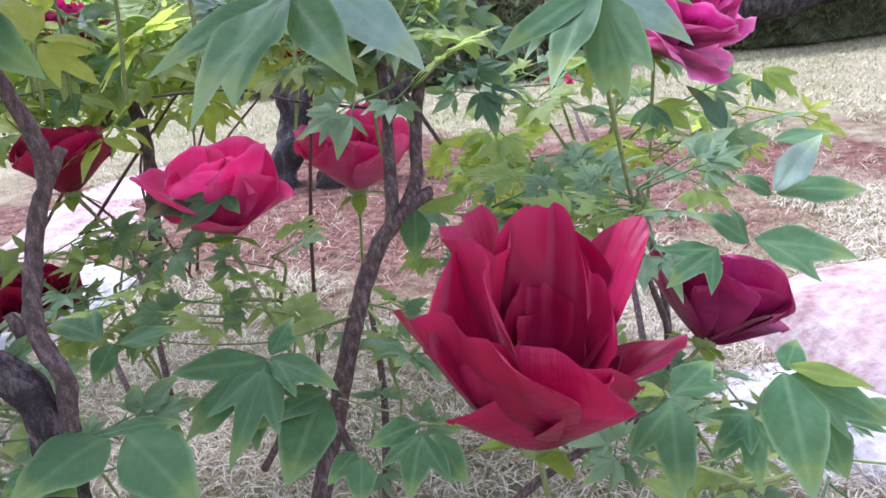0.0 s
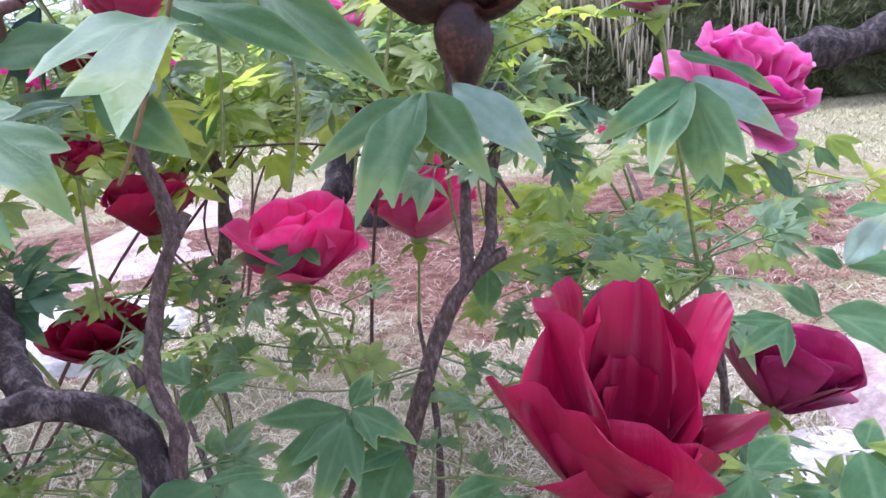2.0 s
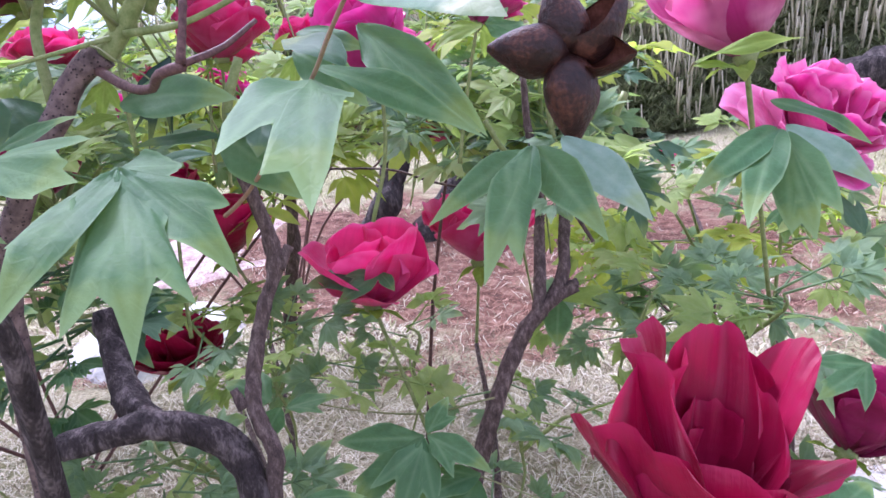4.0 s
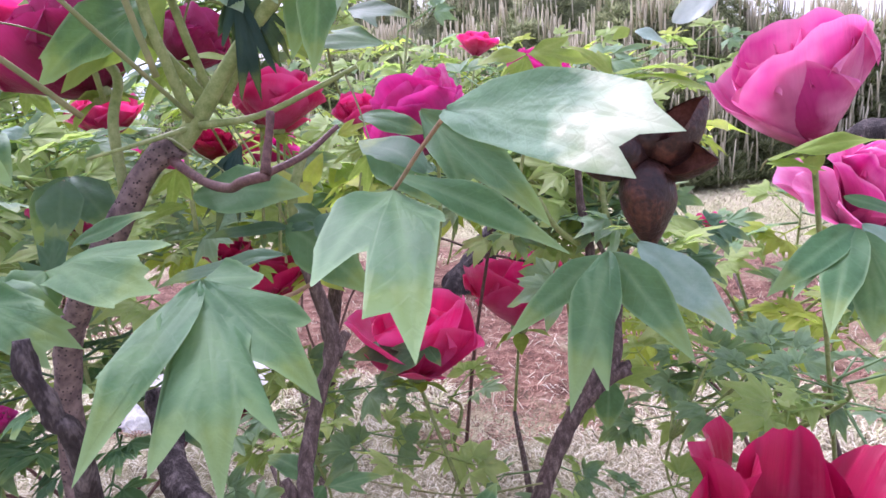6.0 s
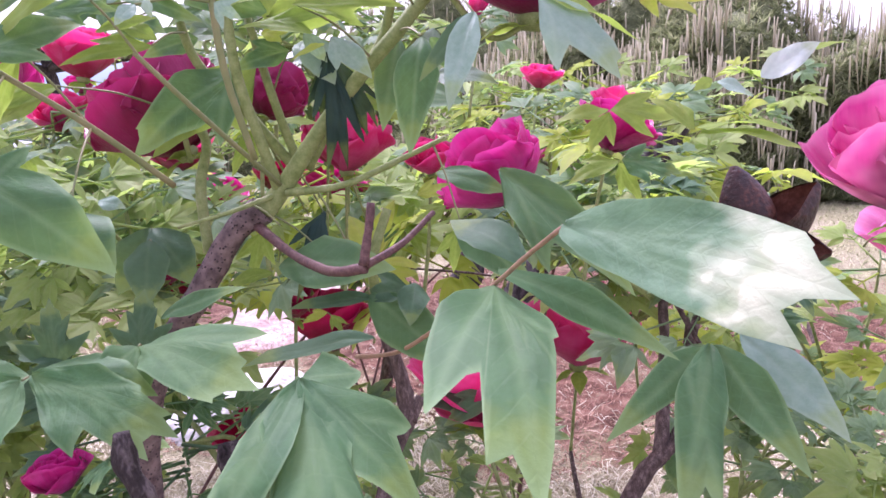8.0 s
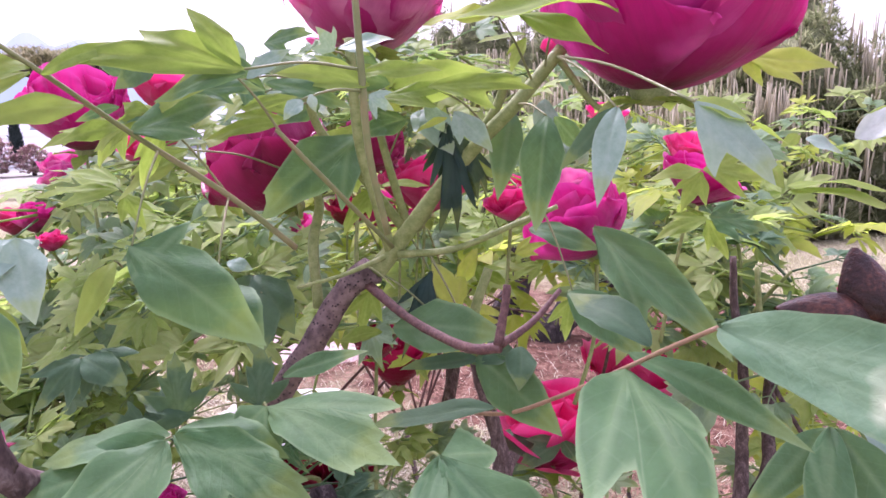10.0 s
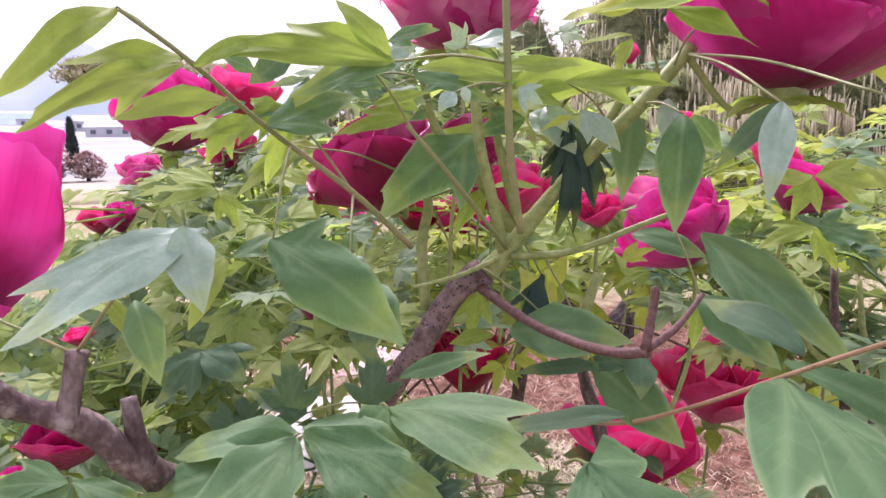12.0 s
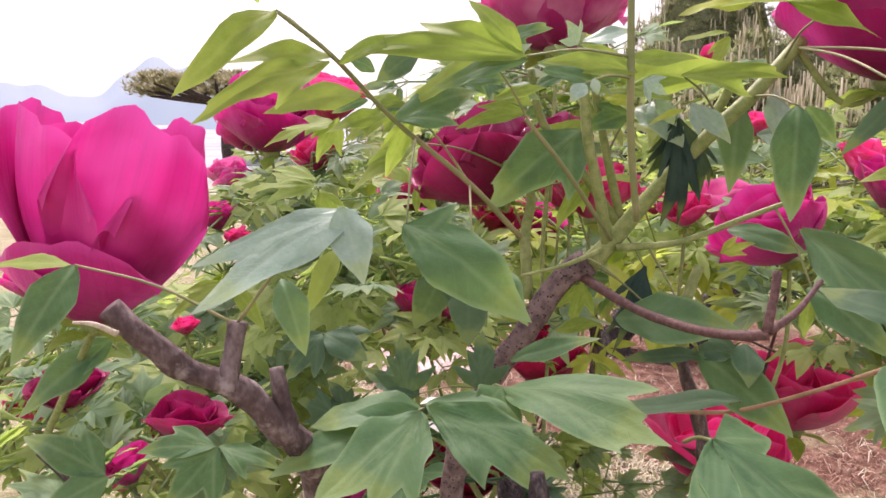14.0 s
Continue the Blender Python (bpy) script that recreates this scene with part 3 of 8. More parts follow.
def seed_pod(shrub, centre, spread, label):
    """Dry follicles that gape in a star on one stalk."""
    ob = part("seed_pod", HEART, shrub, within(shrub, Matrix.Translation(centre) @ Matrix.Scale(0.06, 4)), label)
    ob.data = ob.data.copy()
    ob.data.materials[0] = POD
    c = Vector(centre)

    def shell(fat, material, name):
        v, f = [], []
        n, rings = 15, 12
        for k in range(rings):
            s = k / (rings - 1)
            r = fat * 0.34 * math.sin(math.pi * (0.04 + 0.94 * s ** 0.72)) ** 0.75
            gap = radians(14 + 46 * math.sin(math.pi * s) ** 0.7)
            for i in range(n):
                a = gap + (2 * math.pi - 2 * gap) * i / (n - 1)
                lip = 1 + 0.14 * math.sin(math.pi * s) * (abs(2 * i / (n - 1) - 1) ** 6)
                wrinkle = 1 + 0.05 * noise.noise(Vector((3 * math.cos(a), 3 * math.sin(a), 6 * s)))
                v.append((r * math.cos(a) * lip * wrinkle + 0.16 * s * s * s, r * math.sin(a) * 0.9 * lip * wrinkle, s))
        for k in range(rings - 1):
            for i in range(n - 1):
                a = k * n + i
                f.append((a, a + 1, a + n + 1, a + n))
        return mesh_of(name, v, f, material)

    husk, lining = shell(1.0, POD, "follicle"), shell(0.9, PODLINING, "lining")
    for (dx, dy, dz), ln, turn in (((0.0, -0.30, -0.95), 0.047, 200), ((-0.95, -0.15, 0.22), 0.044, 120), ((0.95, -0.25, -0.10), 0.036, 60), ((0.80, 0.10, 0.60), 0.042, 20), ((-0.10, 0.05, 1.0), 0.040, 160)):
        d = Vector((dx, dy, dz)).normalized()
        m = d.to_track_quat("Z", "X").to_matrix().to_4x4() @ pose(0, 0, 0, 0, 0, turn)
        fo = part("follicle", husk, ob, Matrix.Scale(1 / 0.06, 4) @ m @ Matrix.Scale(ln, 4))
        part("lining", lining, fo, None, "ruddy smooth inside of the split husk")
    return ob


fill_store = {}


def spray_mesh(material, variant):
    """A whole compound leaf of length 1 in one mesh: stalk from the origin along y, leaflets beyond."""
    key = (material.name, variant)
    if key in fill_store:
        return fill_store[key]
    r0 = random.Random(str(key))
    V, F, U = [], [], []

    def put(v, f, uv, m):
        o = len(V)
        V.extend(tuple(m @ Vector(p)) for p in v)
        F.extend(tuple(i + o for i in q) for q in f)
        U.extend(uv)

    def rod(a, b, r):
        v, f = tube_data([a, b], [r, r * 0.7], 4, 0, 2)
        put([tuple(p) for p in v], f, [(0.5, 0.0, 0.5)] * len(v), Matrix())

    droop = r0.uniform(0.10, 0.26)
    rod((0, 0, 0), (0, 0.45, 0.02), 0.012)
    for side, ang, start, ln in ((0, 0, 0.45, 0.30), (1, 48, 0.42, 0.27), (-1, -48, 0.42, 0.27)):
        a = radians(ang + r0.uniform(-8, 8))
        o = Vector((0, start, 0.02))
        d = Vector((math.sin(a), math.cos(a), -droop * 0.4))
        j = o + d * 0.10
        rod(o, j, 0.008)
        for da, sc, kind in ((0, 1.0, r0.choice(("three", "two", "lance"))), (55, 0.72, r0.choice(("lance", "lance", "two"))), (-55, 0.72, r0.choice(("lance", "ovate", "twol")))):
            b = a + radians(da + r0.uniform(-9, 9))
            v, f, uv = leaflet_points(kind, 0.2, r0.randrange(3), False)
            tip = j + Vector((math.sin(b), math.cos(b), -droop * r0.uniform(0.4, 2.0))) * ln * sc * r0.uniform(0.9, 1.2)
            up = Vector((r0.uniform(-0.35, 0.35), r0.uniform(-0.35, 0.35), 1))
            put(v, f, uv, frame_of(j, tip - j, up, (tip - j).length * r0.uniform(0.85, 1.2), (tip - j).length, (tip - j).length))
    fill_store[key] = mesh_of("leaf", V, F, material, U)
    return fill_store[key]


def foliage(shrub, centre, extent, tips, size, materials, seed, foot=None, each=6):
    """Leafy shoots filling an ellipsoid; each shoot springs from the shrub's foot and bears a spray of leaves."""
    r0 = random.Random(seed)
    foot = Vector(foot if foot is not None else shrub.location)
    hubs = []
    for _ in range(max(1, tips // 14)):
        hub = Vector(centre) + Vector((r0.uniform(-0.5, 0.5) * extent[0], r0.uniform(-0.4, 0.4) * extent[1], -1.2 * extent[2]))
        hubs.append(hub)
        if shrub.location.y > 0.8:
            tube("branch", [foot + Vector((r0.uniform(-0.04, 0.04), r0.uniform(-0.04, 0.04), -0.02)), foot.lerp(hub, 0.5) + Vector((r0.uniform(-0.05, 0.05), r0.uniform(-0.05, 0.05), 0.05)), hub], [0.0036, 0.003, 0.002], TWIG, shrub, 7, 0.3, 5)
        else:
            tube("shoot", [hub + Vector((r0.uniform(-0.03, 0.03), 0.06, -0.15)), hub + Vector((0, 0.03, -0.06)), hub], [0.001, 0.0019, 0.002], GREENSTEM, shrub, 6, 0.1, 4)
    for _ in range(tips):
        d = Vector((r0.gauss(0, 1), r0.gauss(0, 1), r0.gauss(0, 1))).normalized() * r0.random() ** 0.4
        tip = Vector(centre) + Vector((d.x * extent[0], d.y * extent[1], d.z * extent[2]))
        hub = min(hubs, key=lambda q: (q - tip).length)
        tube("shoot", [hub, hub.lerp(tip, 0.6) + Vector((r0.uniform(-0.02, 0.02), r0.uniform(-0.02, 0.02), 0.01)), tip], [0.0028, 0.0022, 0.0015], GREENSTEM, shrub, 6, 0.1, 4)
        for k in range(each):
            a = 2 * math.pi * (k + r0.uniform(-0.3, 0.3)) / each
            el = r0.uniform(-0.5, 0.55)
            along = Vector((math.cos(a), math.sin(a), el))
            s = size * r0.uniform(0.75, 1.25)
            me = spray_mesh(r0.choice(materials), r0.randrange(5))
            p = tip - Vector((0, 0, 0.03 * k / each))
            part("leaf", me, shrub, within(shrub, frame_of(p, along, (r0.uniform(-0.4, 0.4), -0.6 + r0.uniform(-0.45, 0.45), 1), s, s, s)))


# ---- ground and surroundings ----
GROUND = 0.1


def ground_height(x, y):
    r = math.hypot(x, y)
    h = GROUND + 0.02 * noise.noise(Vector((x * 1.3, y * 1.3, 0))) + 0.008 * noise.noise(Vector((x * 6, y * 6, 3)))
    if r > 10:
        h -= 2.3 * (1 - math.exp(-(r - 10) / 16))
    if r > 80:
        h += (min(r, 500) - 80) * 0.035
    return h


def build_ground():
    m, nt, p = mat("lawn_and_litter")
    geo = nt.nodes.new("ShaderNodeNewGeometry")
    sep = nt.nodes.new("ShaderNodeSeparateXYZ")
    nt.links.new(geo.outputs["Position"], sep.inputs[0])
    fine, mid, coarse = noisy(nt, 160.0, 6.0), noisy(nt, 22.0, 6.0), noisy(nt, 1.7, 4.0)
    straw = ramp(nt, fine, (0.3, (0.20, 0.165, 0.105)), (0.5, (0.46, 0.40, 0.28)), (0.72, (0.66, 0.60, 0.46)))
    green = ramp(nt, mid, (0.35, (0.15, 0.16, 0.06)), (0.7, (0.36, 0.35, 0.17)))
    lawn = mix(nt, straw, green, ramp(nt, coarse, (0.35, (0.2, 0.2, 0.2)), (0.65, (0.75, 0.75, 0.75))))
    soil = ramp(nt, mid, (0.3, (0.07, 0.034, 0.025)), (0.52, (0.19, 0.098, 0.070)), (0.72, (0.34, 0.215, 0.16)))
    bed = calc(nt, "ADD", calc(nt, "MULTIPLY", calc(nt, "ABSOLUTE", calc(nt, "SUBTRACT", sep.outputs[1], 2.4)), 0.8), calc(nt, "MULTIPLY", calc(nt, "ABSOLUTE", calc(nt, "ADD", sep.outputs[0], 0.3)), 0.28))
    bed = calc(nt, "ADD", bed, calc(nt, "MULTIPLY", calc(nt, "SUBTRACT", noisy(nt, 5.0, 5.0), 0.5), 1.6))
    tone = mix(nt, soil, lawn, ramp(nt, bed, (0.55, (0, 0, 0)), (0.95, (1, 1, 1))))
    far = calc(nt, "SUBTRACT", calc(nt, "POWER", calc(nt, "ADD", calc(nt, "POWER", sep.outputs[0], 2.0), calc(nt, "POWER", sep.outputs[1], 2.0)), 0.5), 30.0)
    # valley floor, its grey-blue tone painted in for haze with distance
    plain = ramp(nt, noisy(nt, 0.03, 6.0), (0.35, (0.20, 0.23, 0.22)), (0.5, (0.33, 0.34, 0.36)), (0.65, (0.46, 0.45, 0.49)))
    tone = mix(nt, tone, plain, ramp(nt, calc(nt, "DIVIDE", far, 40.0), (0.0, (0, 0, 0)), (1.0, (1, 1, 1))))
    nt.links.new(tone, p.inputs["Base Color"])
    p.inputs["Roughness"].default_value = 0.95
    p.inputs["Specular IOR Level"].default_value = 0.1
    bump(nt, p, calc(nt, "ADD", fine, mid), 0.8, 0.02)
    rings = list(np.linspace(0.0, 4.0, 60)) + list(np.geomspace(4.3, 4000, 60))
    seg = 96
    v, f = [(0, 0, ground_height(0, 0))], []
    for r in rings[1:]:
        for s in range(seg):
            a = 2 * math.pi * s / seg
            v.append((r * math.cos(a), r * math.sin(a), ground_height(r * math.cos(a), r * math.sin(a))))
    for s in range(seg):
        f.append((0, 1 + s, 1 + (s + 1) % seg))
    for k in range(len(rings) - 2):
        for s in range(seg):
            a, b = 1 + k * seg + s, 1 + k * seg + (s + 1) % seg
            f.append((a, a + seg, b + seg, b))
    tagged(part("ground", mesh_of("ground", v, f, m)), "dry lawn with reddish brown litter bed under shrubs", "ground", kind="structure")


build_ground()


def blade_material(name, a, b, c, through=0.0):
    m, nt, p = mat(name)
    geo = nt.nodes.new("ShaderNodeNewGeometry")
    nt.links.new(ramp(nt, geo.outputs["Random Per Island"], (0.0, a), (0.5, b), (1.0, c)), p.inputs["Base Color"])
    p.inputs["Roughness"].default_value = 0.8
    if through:
        tr, ms = nt.nodes.new("ShaderNodeBsdfTranslucent"), nt.nodes.new("ShaderNodeMixShader")
        nt.links.new(p.inputs["Base Color"].links[0].from_socket, tr.inputs["Color"])
        ms.inputs[0].default_value = through
        nt.links.new(p.outputs[0], ms.inputs[1])
        nt.links.new(tr.outputs[0], ms.inputs[2])
        nt.links.new(ms.outputs[0], nt.nodes["Material Output"].inputs["Surface"])
    return m


STRAW = blade_material("dry_straw", (0.19, 0.14, 0.08), (0.50, 0.44, 0.31), (0.72, 0.67, 0.54))
TURF = blade_material("winter_turf", (0.20, 0.24, 0.08), (0.48, 0.46, 0.25), (0.64, 0.60, 0.40))
LITTER = blade_material("fallen_needles", (0.07, 0.03, 0.02), (0.27, 0.125, 0.085), (0.46, 0.28, 0.20))
NEEDLE = blade_material("pine_needles", (0.14, 0.18, 0.07), (0.30, 0.34, 0.16), (0.50, 0.52, 0.30), 0.5)
CANDLE = blade_material("pine_candles", (0.42, 0.38, 0.24), (0.57, 0.52, 0.36), (0.69, 0.64, 0.48), 0.3)
# dark tone stands for the shade in the gaps between needles
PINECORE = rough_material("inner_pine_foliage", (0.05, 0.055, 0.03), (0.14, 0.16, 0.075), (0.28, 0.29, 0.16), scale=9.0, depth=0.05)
FARPINE = blade_material("far_pine", (0.17, 0.18, 0.09), (0.30, 0.29, 0.16), (0.45, 0.42, 0.27), 0.4)
BLOSSOM = blade_material("pink_blossom", (0.42, 0.22, 0.25), (0.58, 0.38, 0.40), (0.40, 0.40, 0.22))
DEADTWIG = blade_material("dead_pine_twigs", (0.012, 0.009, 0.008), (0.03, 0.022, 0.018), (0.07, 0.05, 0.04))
CYPRESS = blade_material("dark_cypress", (0.02, 0.035, 0.03), (0.035, 0.055, 0.05), (0.06, 0.08, 0.07))


def blades(name, x0, x1, y0, y1, number, length, width, material, label, seed, lie=0.5, keep=None):
    """Thin curved blades, each of two triangles, standing or lying on the ground."""
    g = np.random.default_rng(seed)
    v, f = [], []
    for x, y, a, ln, l, c in zip(g.uniform(x0, x1, number), y0 + (y1 - y0) * g.random(number) ** 1.3, g.uniform(0, 6.283, number), g.uniform(0.5, 1.3, number) * length, g.random(number), g.uniform(-1, 1, number)):
        if keep and not keep(x, y):
            continue
        z = ground_height(x, y) - 0.003
        up = ln * (1 - lie) * (0.25 + 0.75 * l)
        out = math.sqrt(max(1e-6, ln * ln - up * up))
        dx, dy = math.cos(a), math.sin(a)
        px, py = -dy * width, dx * width
        o = len(v)
        mx, my, mz = x + dx * out * 0.5 - dy * out * 0.3 * c, y + dy * out * 0.5 + dx * out * 0.3 * c, z + up * 0.8 + 0.006
        v += [(x - px, y - py, z), (x + px, y + py, z), (mx + px, my + py, mz), (mx - px, my - py, mz), (x + dx * out, y + dy * out, z + up * (1 - 0.4 * l) + 0.004)]
        f += [(o, o + 1, o + 2, o + 3), (o + 3, o + 2, o + 4)]
    tagged(part(name, mesh_of(name, v, f, material, smooth=False)), label, "grass", kind="stuff")


def in_bed(x, y):
    return 0.8 * abs(y - 2.4) + 0.28 * abs(x + 0.3) + 1.6 * 0.5 * noise.noise(Vector((x * 2.2, y * 2.2, 0))) < 0.8


blades("straw_litter", -1.6, 1.8, 0.3, 2.6, 120000, 0.05, 0.0010, STRAW, "tangled dry straw-coloured grass", 1, 0.62, lambda x, y: (not in_bed(x, y) or (x * 37 + y * 91) % 1 < 0.06) and (x * 53 + y * 29) % 1 < 3 * min(x + 1.6, 1.8 - x, y - 0.3, 2.6 - y))
blades("lawn_grass", -3.0, 4.5, 1.4, 6.5, 60000, 0.05, 0.0018, TURF, "pale winter lawn grass", 2, 0.45, lambda x, y: not in_bed(x, y))
blades("needle_litter", -2.4, 1.4, 1.3, 3.2, 45000, 0.035, 0.0011, LITTER, "reddish brown fallen needles on soil", 3, 0.85, in_bed)


def boulder(name, centre, size, material, label, seed):
    bm = bmesh.new()
    bmesh.ops.create_icosphere(bm, subdivisions=4, radius=1.0)
    for q in bm.verts:
        c = q.co.copy()
        k = 1 + 0.22 * noise.noise(c * 1.3 + Vector((seed, 0, 0))) + 0.09 * noise.noise(c * 3.7 + Vector((0, seed, 0))) + 0.03 * noise.noise(c * 11)
        q.co = Vector((c.x * size[0], c.y * size[1], c.z * size[2])) * k
    me = bpy.data.meshes.new(name)
    bm.to_mesh(me)
    bm.free()
    me.polygons.foreach_set("use_smooth", [True] * len(me.polygons))
    me.materials.append(material)
    return tagged(part(name, me, None, Matrix.Translation(centre)), label, "rock")


boulder("rock", (0.88, 1.10, 0.00), (0.42, 0.30, 0.23), PINKROCK, "weathered pinkish grey boulder on the lawn", 5.0)
boulder("rock", (0.56, 0.88, 0.02), (0.30, 0.20, 0.13), ROCK, "pale flat boulder on the lawn", 2.0)
boulder("stepping_stone", (-1.28, 2.45, 0.07), (0.46, 0.75, 0.045), PINKROCK, "flat pinkish stone slab beside the shrubs", 9.0)
boulder("rock", (-1.08, 1.55, 0.06), (0.25, 0.26, 0.12), ROCK, "pale flat boulder among shrubs", 12.0)




def tufts(points, needles, length, width, g, spread=1.0, rise=0.6):
    v, f = [], []
    for x, y, z in points:
        for _ in range(needles):
            a, e = g.uniform(0, 6.283), g.uniform(-0.3, 1.2) * rise
            d = np.array((math.cos(a) * spread, math.sin(a) * spread, e + 0.2))
            d = d / np.linalg.norm(d) * length * g.uniform(0.6, 1.2)
            w = np.array((-math.sin(a), math.cos(a), 0)) * width
            o = len(v)
            b = np.array((x, y, z))
            v += [b - w, b + w, b + d]
            f.append((o, o + 1, o + 2))
    return v, f


def pine_bush(centre, rx, ry, h, seed, candles=800):
    g = np.random.default_rng(seed)
    ob = thing("pine_bush", (centre[0], centre[1], ground_height(centre[0], centre[1])), "low spreading pine with pale upright candles", "shrub", "dwarf pines")
    z0 = ob.location.z
    pts, tops = [], []
    for _ in range(2200):
        a, r = g.uniform(0, 6.283), g.random() ** 0.36
        x, y = rx * r * math.cos(a), ry * r * math.sin(a)
        top = h * (1 - 0.93 * r ** 2.4) * (0.82 + 0.36 * noise.noise(Vector((x * 1.7 + seed, y * 1.7, seed))))
        pts.append((x, y, max(0.03, top - 0.18 * g.random())))
        if len(tops) < candles and g.random() < 0.25 + noise.noise(Vector((x * 3.1, y * 3.1, seed + 4.0))):
            tops.append((x, y, top))
    v, f = tufts(pts, 17, 0.13, 0.006, g)
    part("crown", mesh_of("crown", v, f, NEEDLE, smooth=False), ob)
    # added core that closes the gaps in the crown, coloured as shade
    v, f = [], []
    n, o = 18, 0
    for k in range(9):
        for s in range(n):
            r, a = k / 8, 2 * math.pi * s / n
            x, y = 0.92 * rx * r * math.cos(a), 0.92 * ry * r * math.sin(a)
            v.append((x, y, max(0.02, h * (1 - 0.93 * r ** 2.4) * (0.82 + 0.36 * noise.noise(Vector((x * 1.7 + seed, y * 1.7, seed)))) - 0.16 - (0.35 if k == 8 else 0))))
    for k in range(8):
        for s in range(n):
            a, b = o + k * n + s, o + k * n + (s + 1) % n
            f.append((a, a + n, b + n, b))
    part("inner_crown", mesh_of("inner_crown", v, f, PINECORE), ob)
    v, f = [], []
    for x, y, z in tops:
        hh, w, lx, ly = g.uniform(0.08, 0.28), g.uniform(0.007, 0.012), g.uniform(-0.03, 0.03), g.uniform(-0.03, 0.03)
        tv, tf = tube_data([(x, y, z - 0.05), (x + lx, y + ly, z + hh)], [w, w * 0.6], 4, 0, 2)
        o = len(v)
        v += tv
        f += [tuple(i + o for i in q) for q in tf]
    part("new_growth", mesh_of("new_growth", v, f, CANDLE), ob, label="pale upright new shoots", kind="stuff")
    tube("trunk", [(centre[0], centre[1], z0 - 0.05), (centre[0] + 0.05, centre[1], z0 + h * 0.35), (centre[0], centre[1] + 0.04, z0 + h * 0.6)], [0.07, 0.05, 0.03], PINEBARK, ob, 8, 0.3)
    return ob


for i, (x, y, rx, ry, h) in enumerate(((0.2, 5.4, 1.1, 0.7, 1.15), (1.7, 5.9, 1.0, 0.7, 1.3), (-1.1, 5.6, 1.0, 0.7, 1.15), (0.8, 6.2, 1.3, 0.9, 1.75), (2.5, 6.0, 1.2, 0.9, 1.35), (-0.6, 6.6, 1.2, 0.9, 1.6), (-2.0, 6.9, 1.1, 0.9, 1.45), (1.7, 7.8, 1.4, 1.0, 1.6), (0.0, 8.2, 1.4, 1.0, 2.3), (3.4, 7.9, 1.4, 1.0, 1.5), (-1.8, 8.8, 1.4, 1.0, 2.1), (4.6, 6.6, 1.2, 1.0, 1.8), (2.9, 9.6, 1.6, 1.0, 1.7), (0.9, 10.0, 1.6, 1.0, 3.8), (-1.0, 10.4, 1.6, 1.0, 3.9), (-3.2, 9.4, 1.4, 1.0, 2.0), (-3.0, 11.0, 1.6, 1.0, 3.2), (5.0, 9.4, 1.6, 1.0, 1.7), (-4.2, 8.0, 1.2, 0.9, 1.5))):
    pine_bush((x, y), rx, ry, h, 20 + i)


def old_pine():
    ob = thing("pine_tree", (-0.45, 2.65, GROUND), "old black pine with gnarled double trunk and low bough", "tree")
    tube("trunk", [(-0.68, 2.50, 0.05), (-0.67, 2.54, 0.16), (-0.62, 2.60, 0.30), (-0.60, 2.65, 0.42), (-0.70, 2.75, 0.66), (-0.66, 2.85, 0.95)], [0.08, 0.06, 0.052, 0.06, 0.055, 0.045], PINEBARK, ob, 16, 0.6, 10, "dark cracked trunk")
    tube("trunk", [(-0.50, 2.52, 0.05), (-0.43, 2.55, 0.17), (-0.33, 2.62, 0.31), (-0.22, 2.67, 0.42), (0.0, 2.74, 0.58), (0.2, 2.85, 0.85)], [0.08, 0.06, 0.052, 0.06, 0.055, 0.045], PINEBARK, ob, 16, 0.6, 10, "dark cracked trunk")
    return ob


def bough_pine():
    ob = thing("pine_tree", (3.6, 5.2, GROUND), "spreading pine with low dark horizontal bough", "tree")
    tube("trunk", [(4.3, 5.2, 0.05), (4.2, 5.3, 0.7), (3.9, 5.2, 1.2)], [0.2, 0.17, 0.14], PINEBARK, ob, 12, 0.4)
    tube("bough", [(4.2, 5.25, 0.77), (3.4, 5.1, 0.68), (2.6, 5.0, 0.52), (1.9, 4.9, 0.40), (1.68, 4.88, 0.36)], [0.17, 0.15, 0.135, 0.12, 0.06], PINEBARK, ob, 14, 0.7, 10)
    g = np.random.default_rng(77)
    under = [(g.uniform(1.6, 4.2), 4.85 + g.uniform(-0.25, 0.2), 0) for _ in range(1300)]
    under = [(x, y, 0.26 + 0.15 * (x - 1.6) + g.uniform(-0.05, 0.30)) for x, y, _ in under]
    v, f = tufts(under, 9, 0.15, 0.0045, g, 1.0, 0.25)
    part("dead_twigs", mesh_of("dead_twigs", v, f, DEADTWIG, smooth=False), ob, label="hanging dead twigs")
    over = [(x, 5.1 + g.uniform(-0.35, 0.35), 0.48 + 0.13 * (x - 1.6) + g.uniform(0.05, 0.42)) for x in g.uniform(1.3, 4.2, 900)]
    v, f = tufts(over, 14, 0.12, 0.004, g, 0.7, 1.2)
    part("crown", mesh_of("crown", v, f, NEEDLE, smooth=False), ob)


old_pine()
bough_pine()


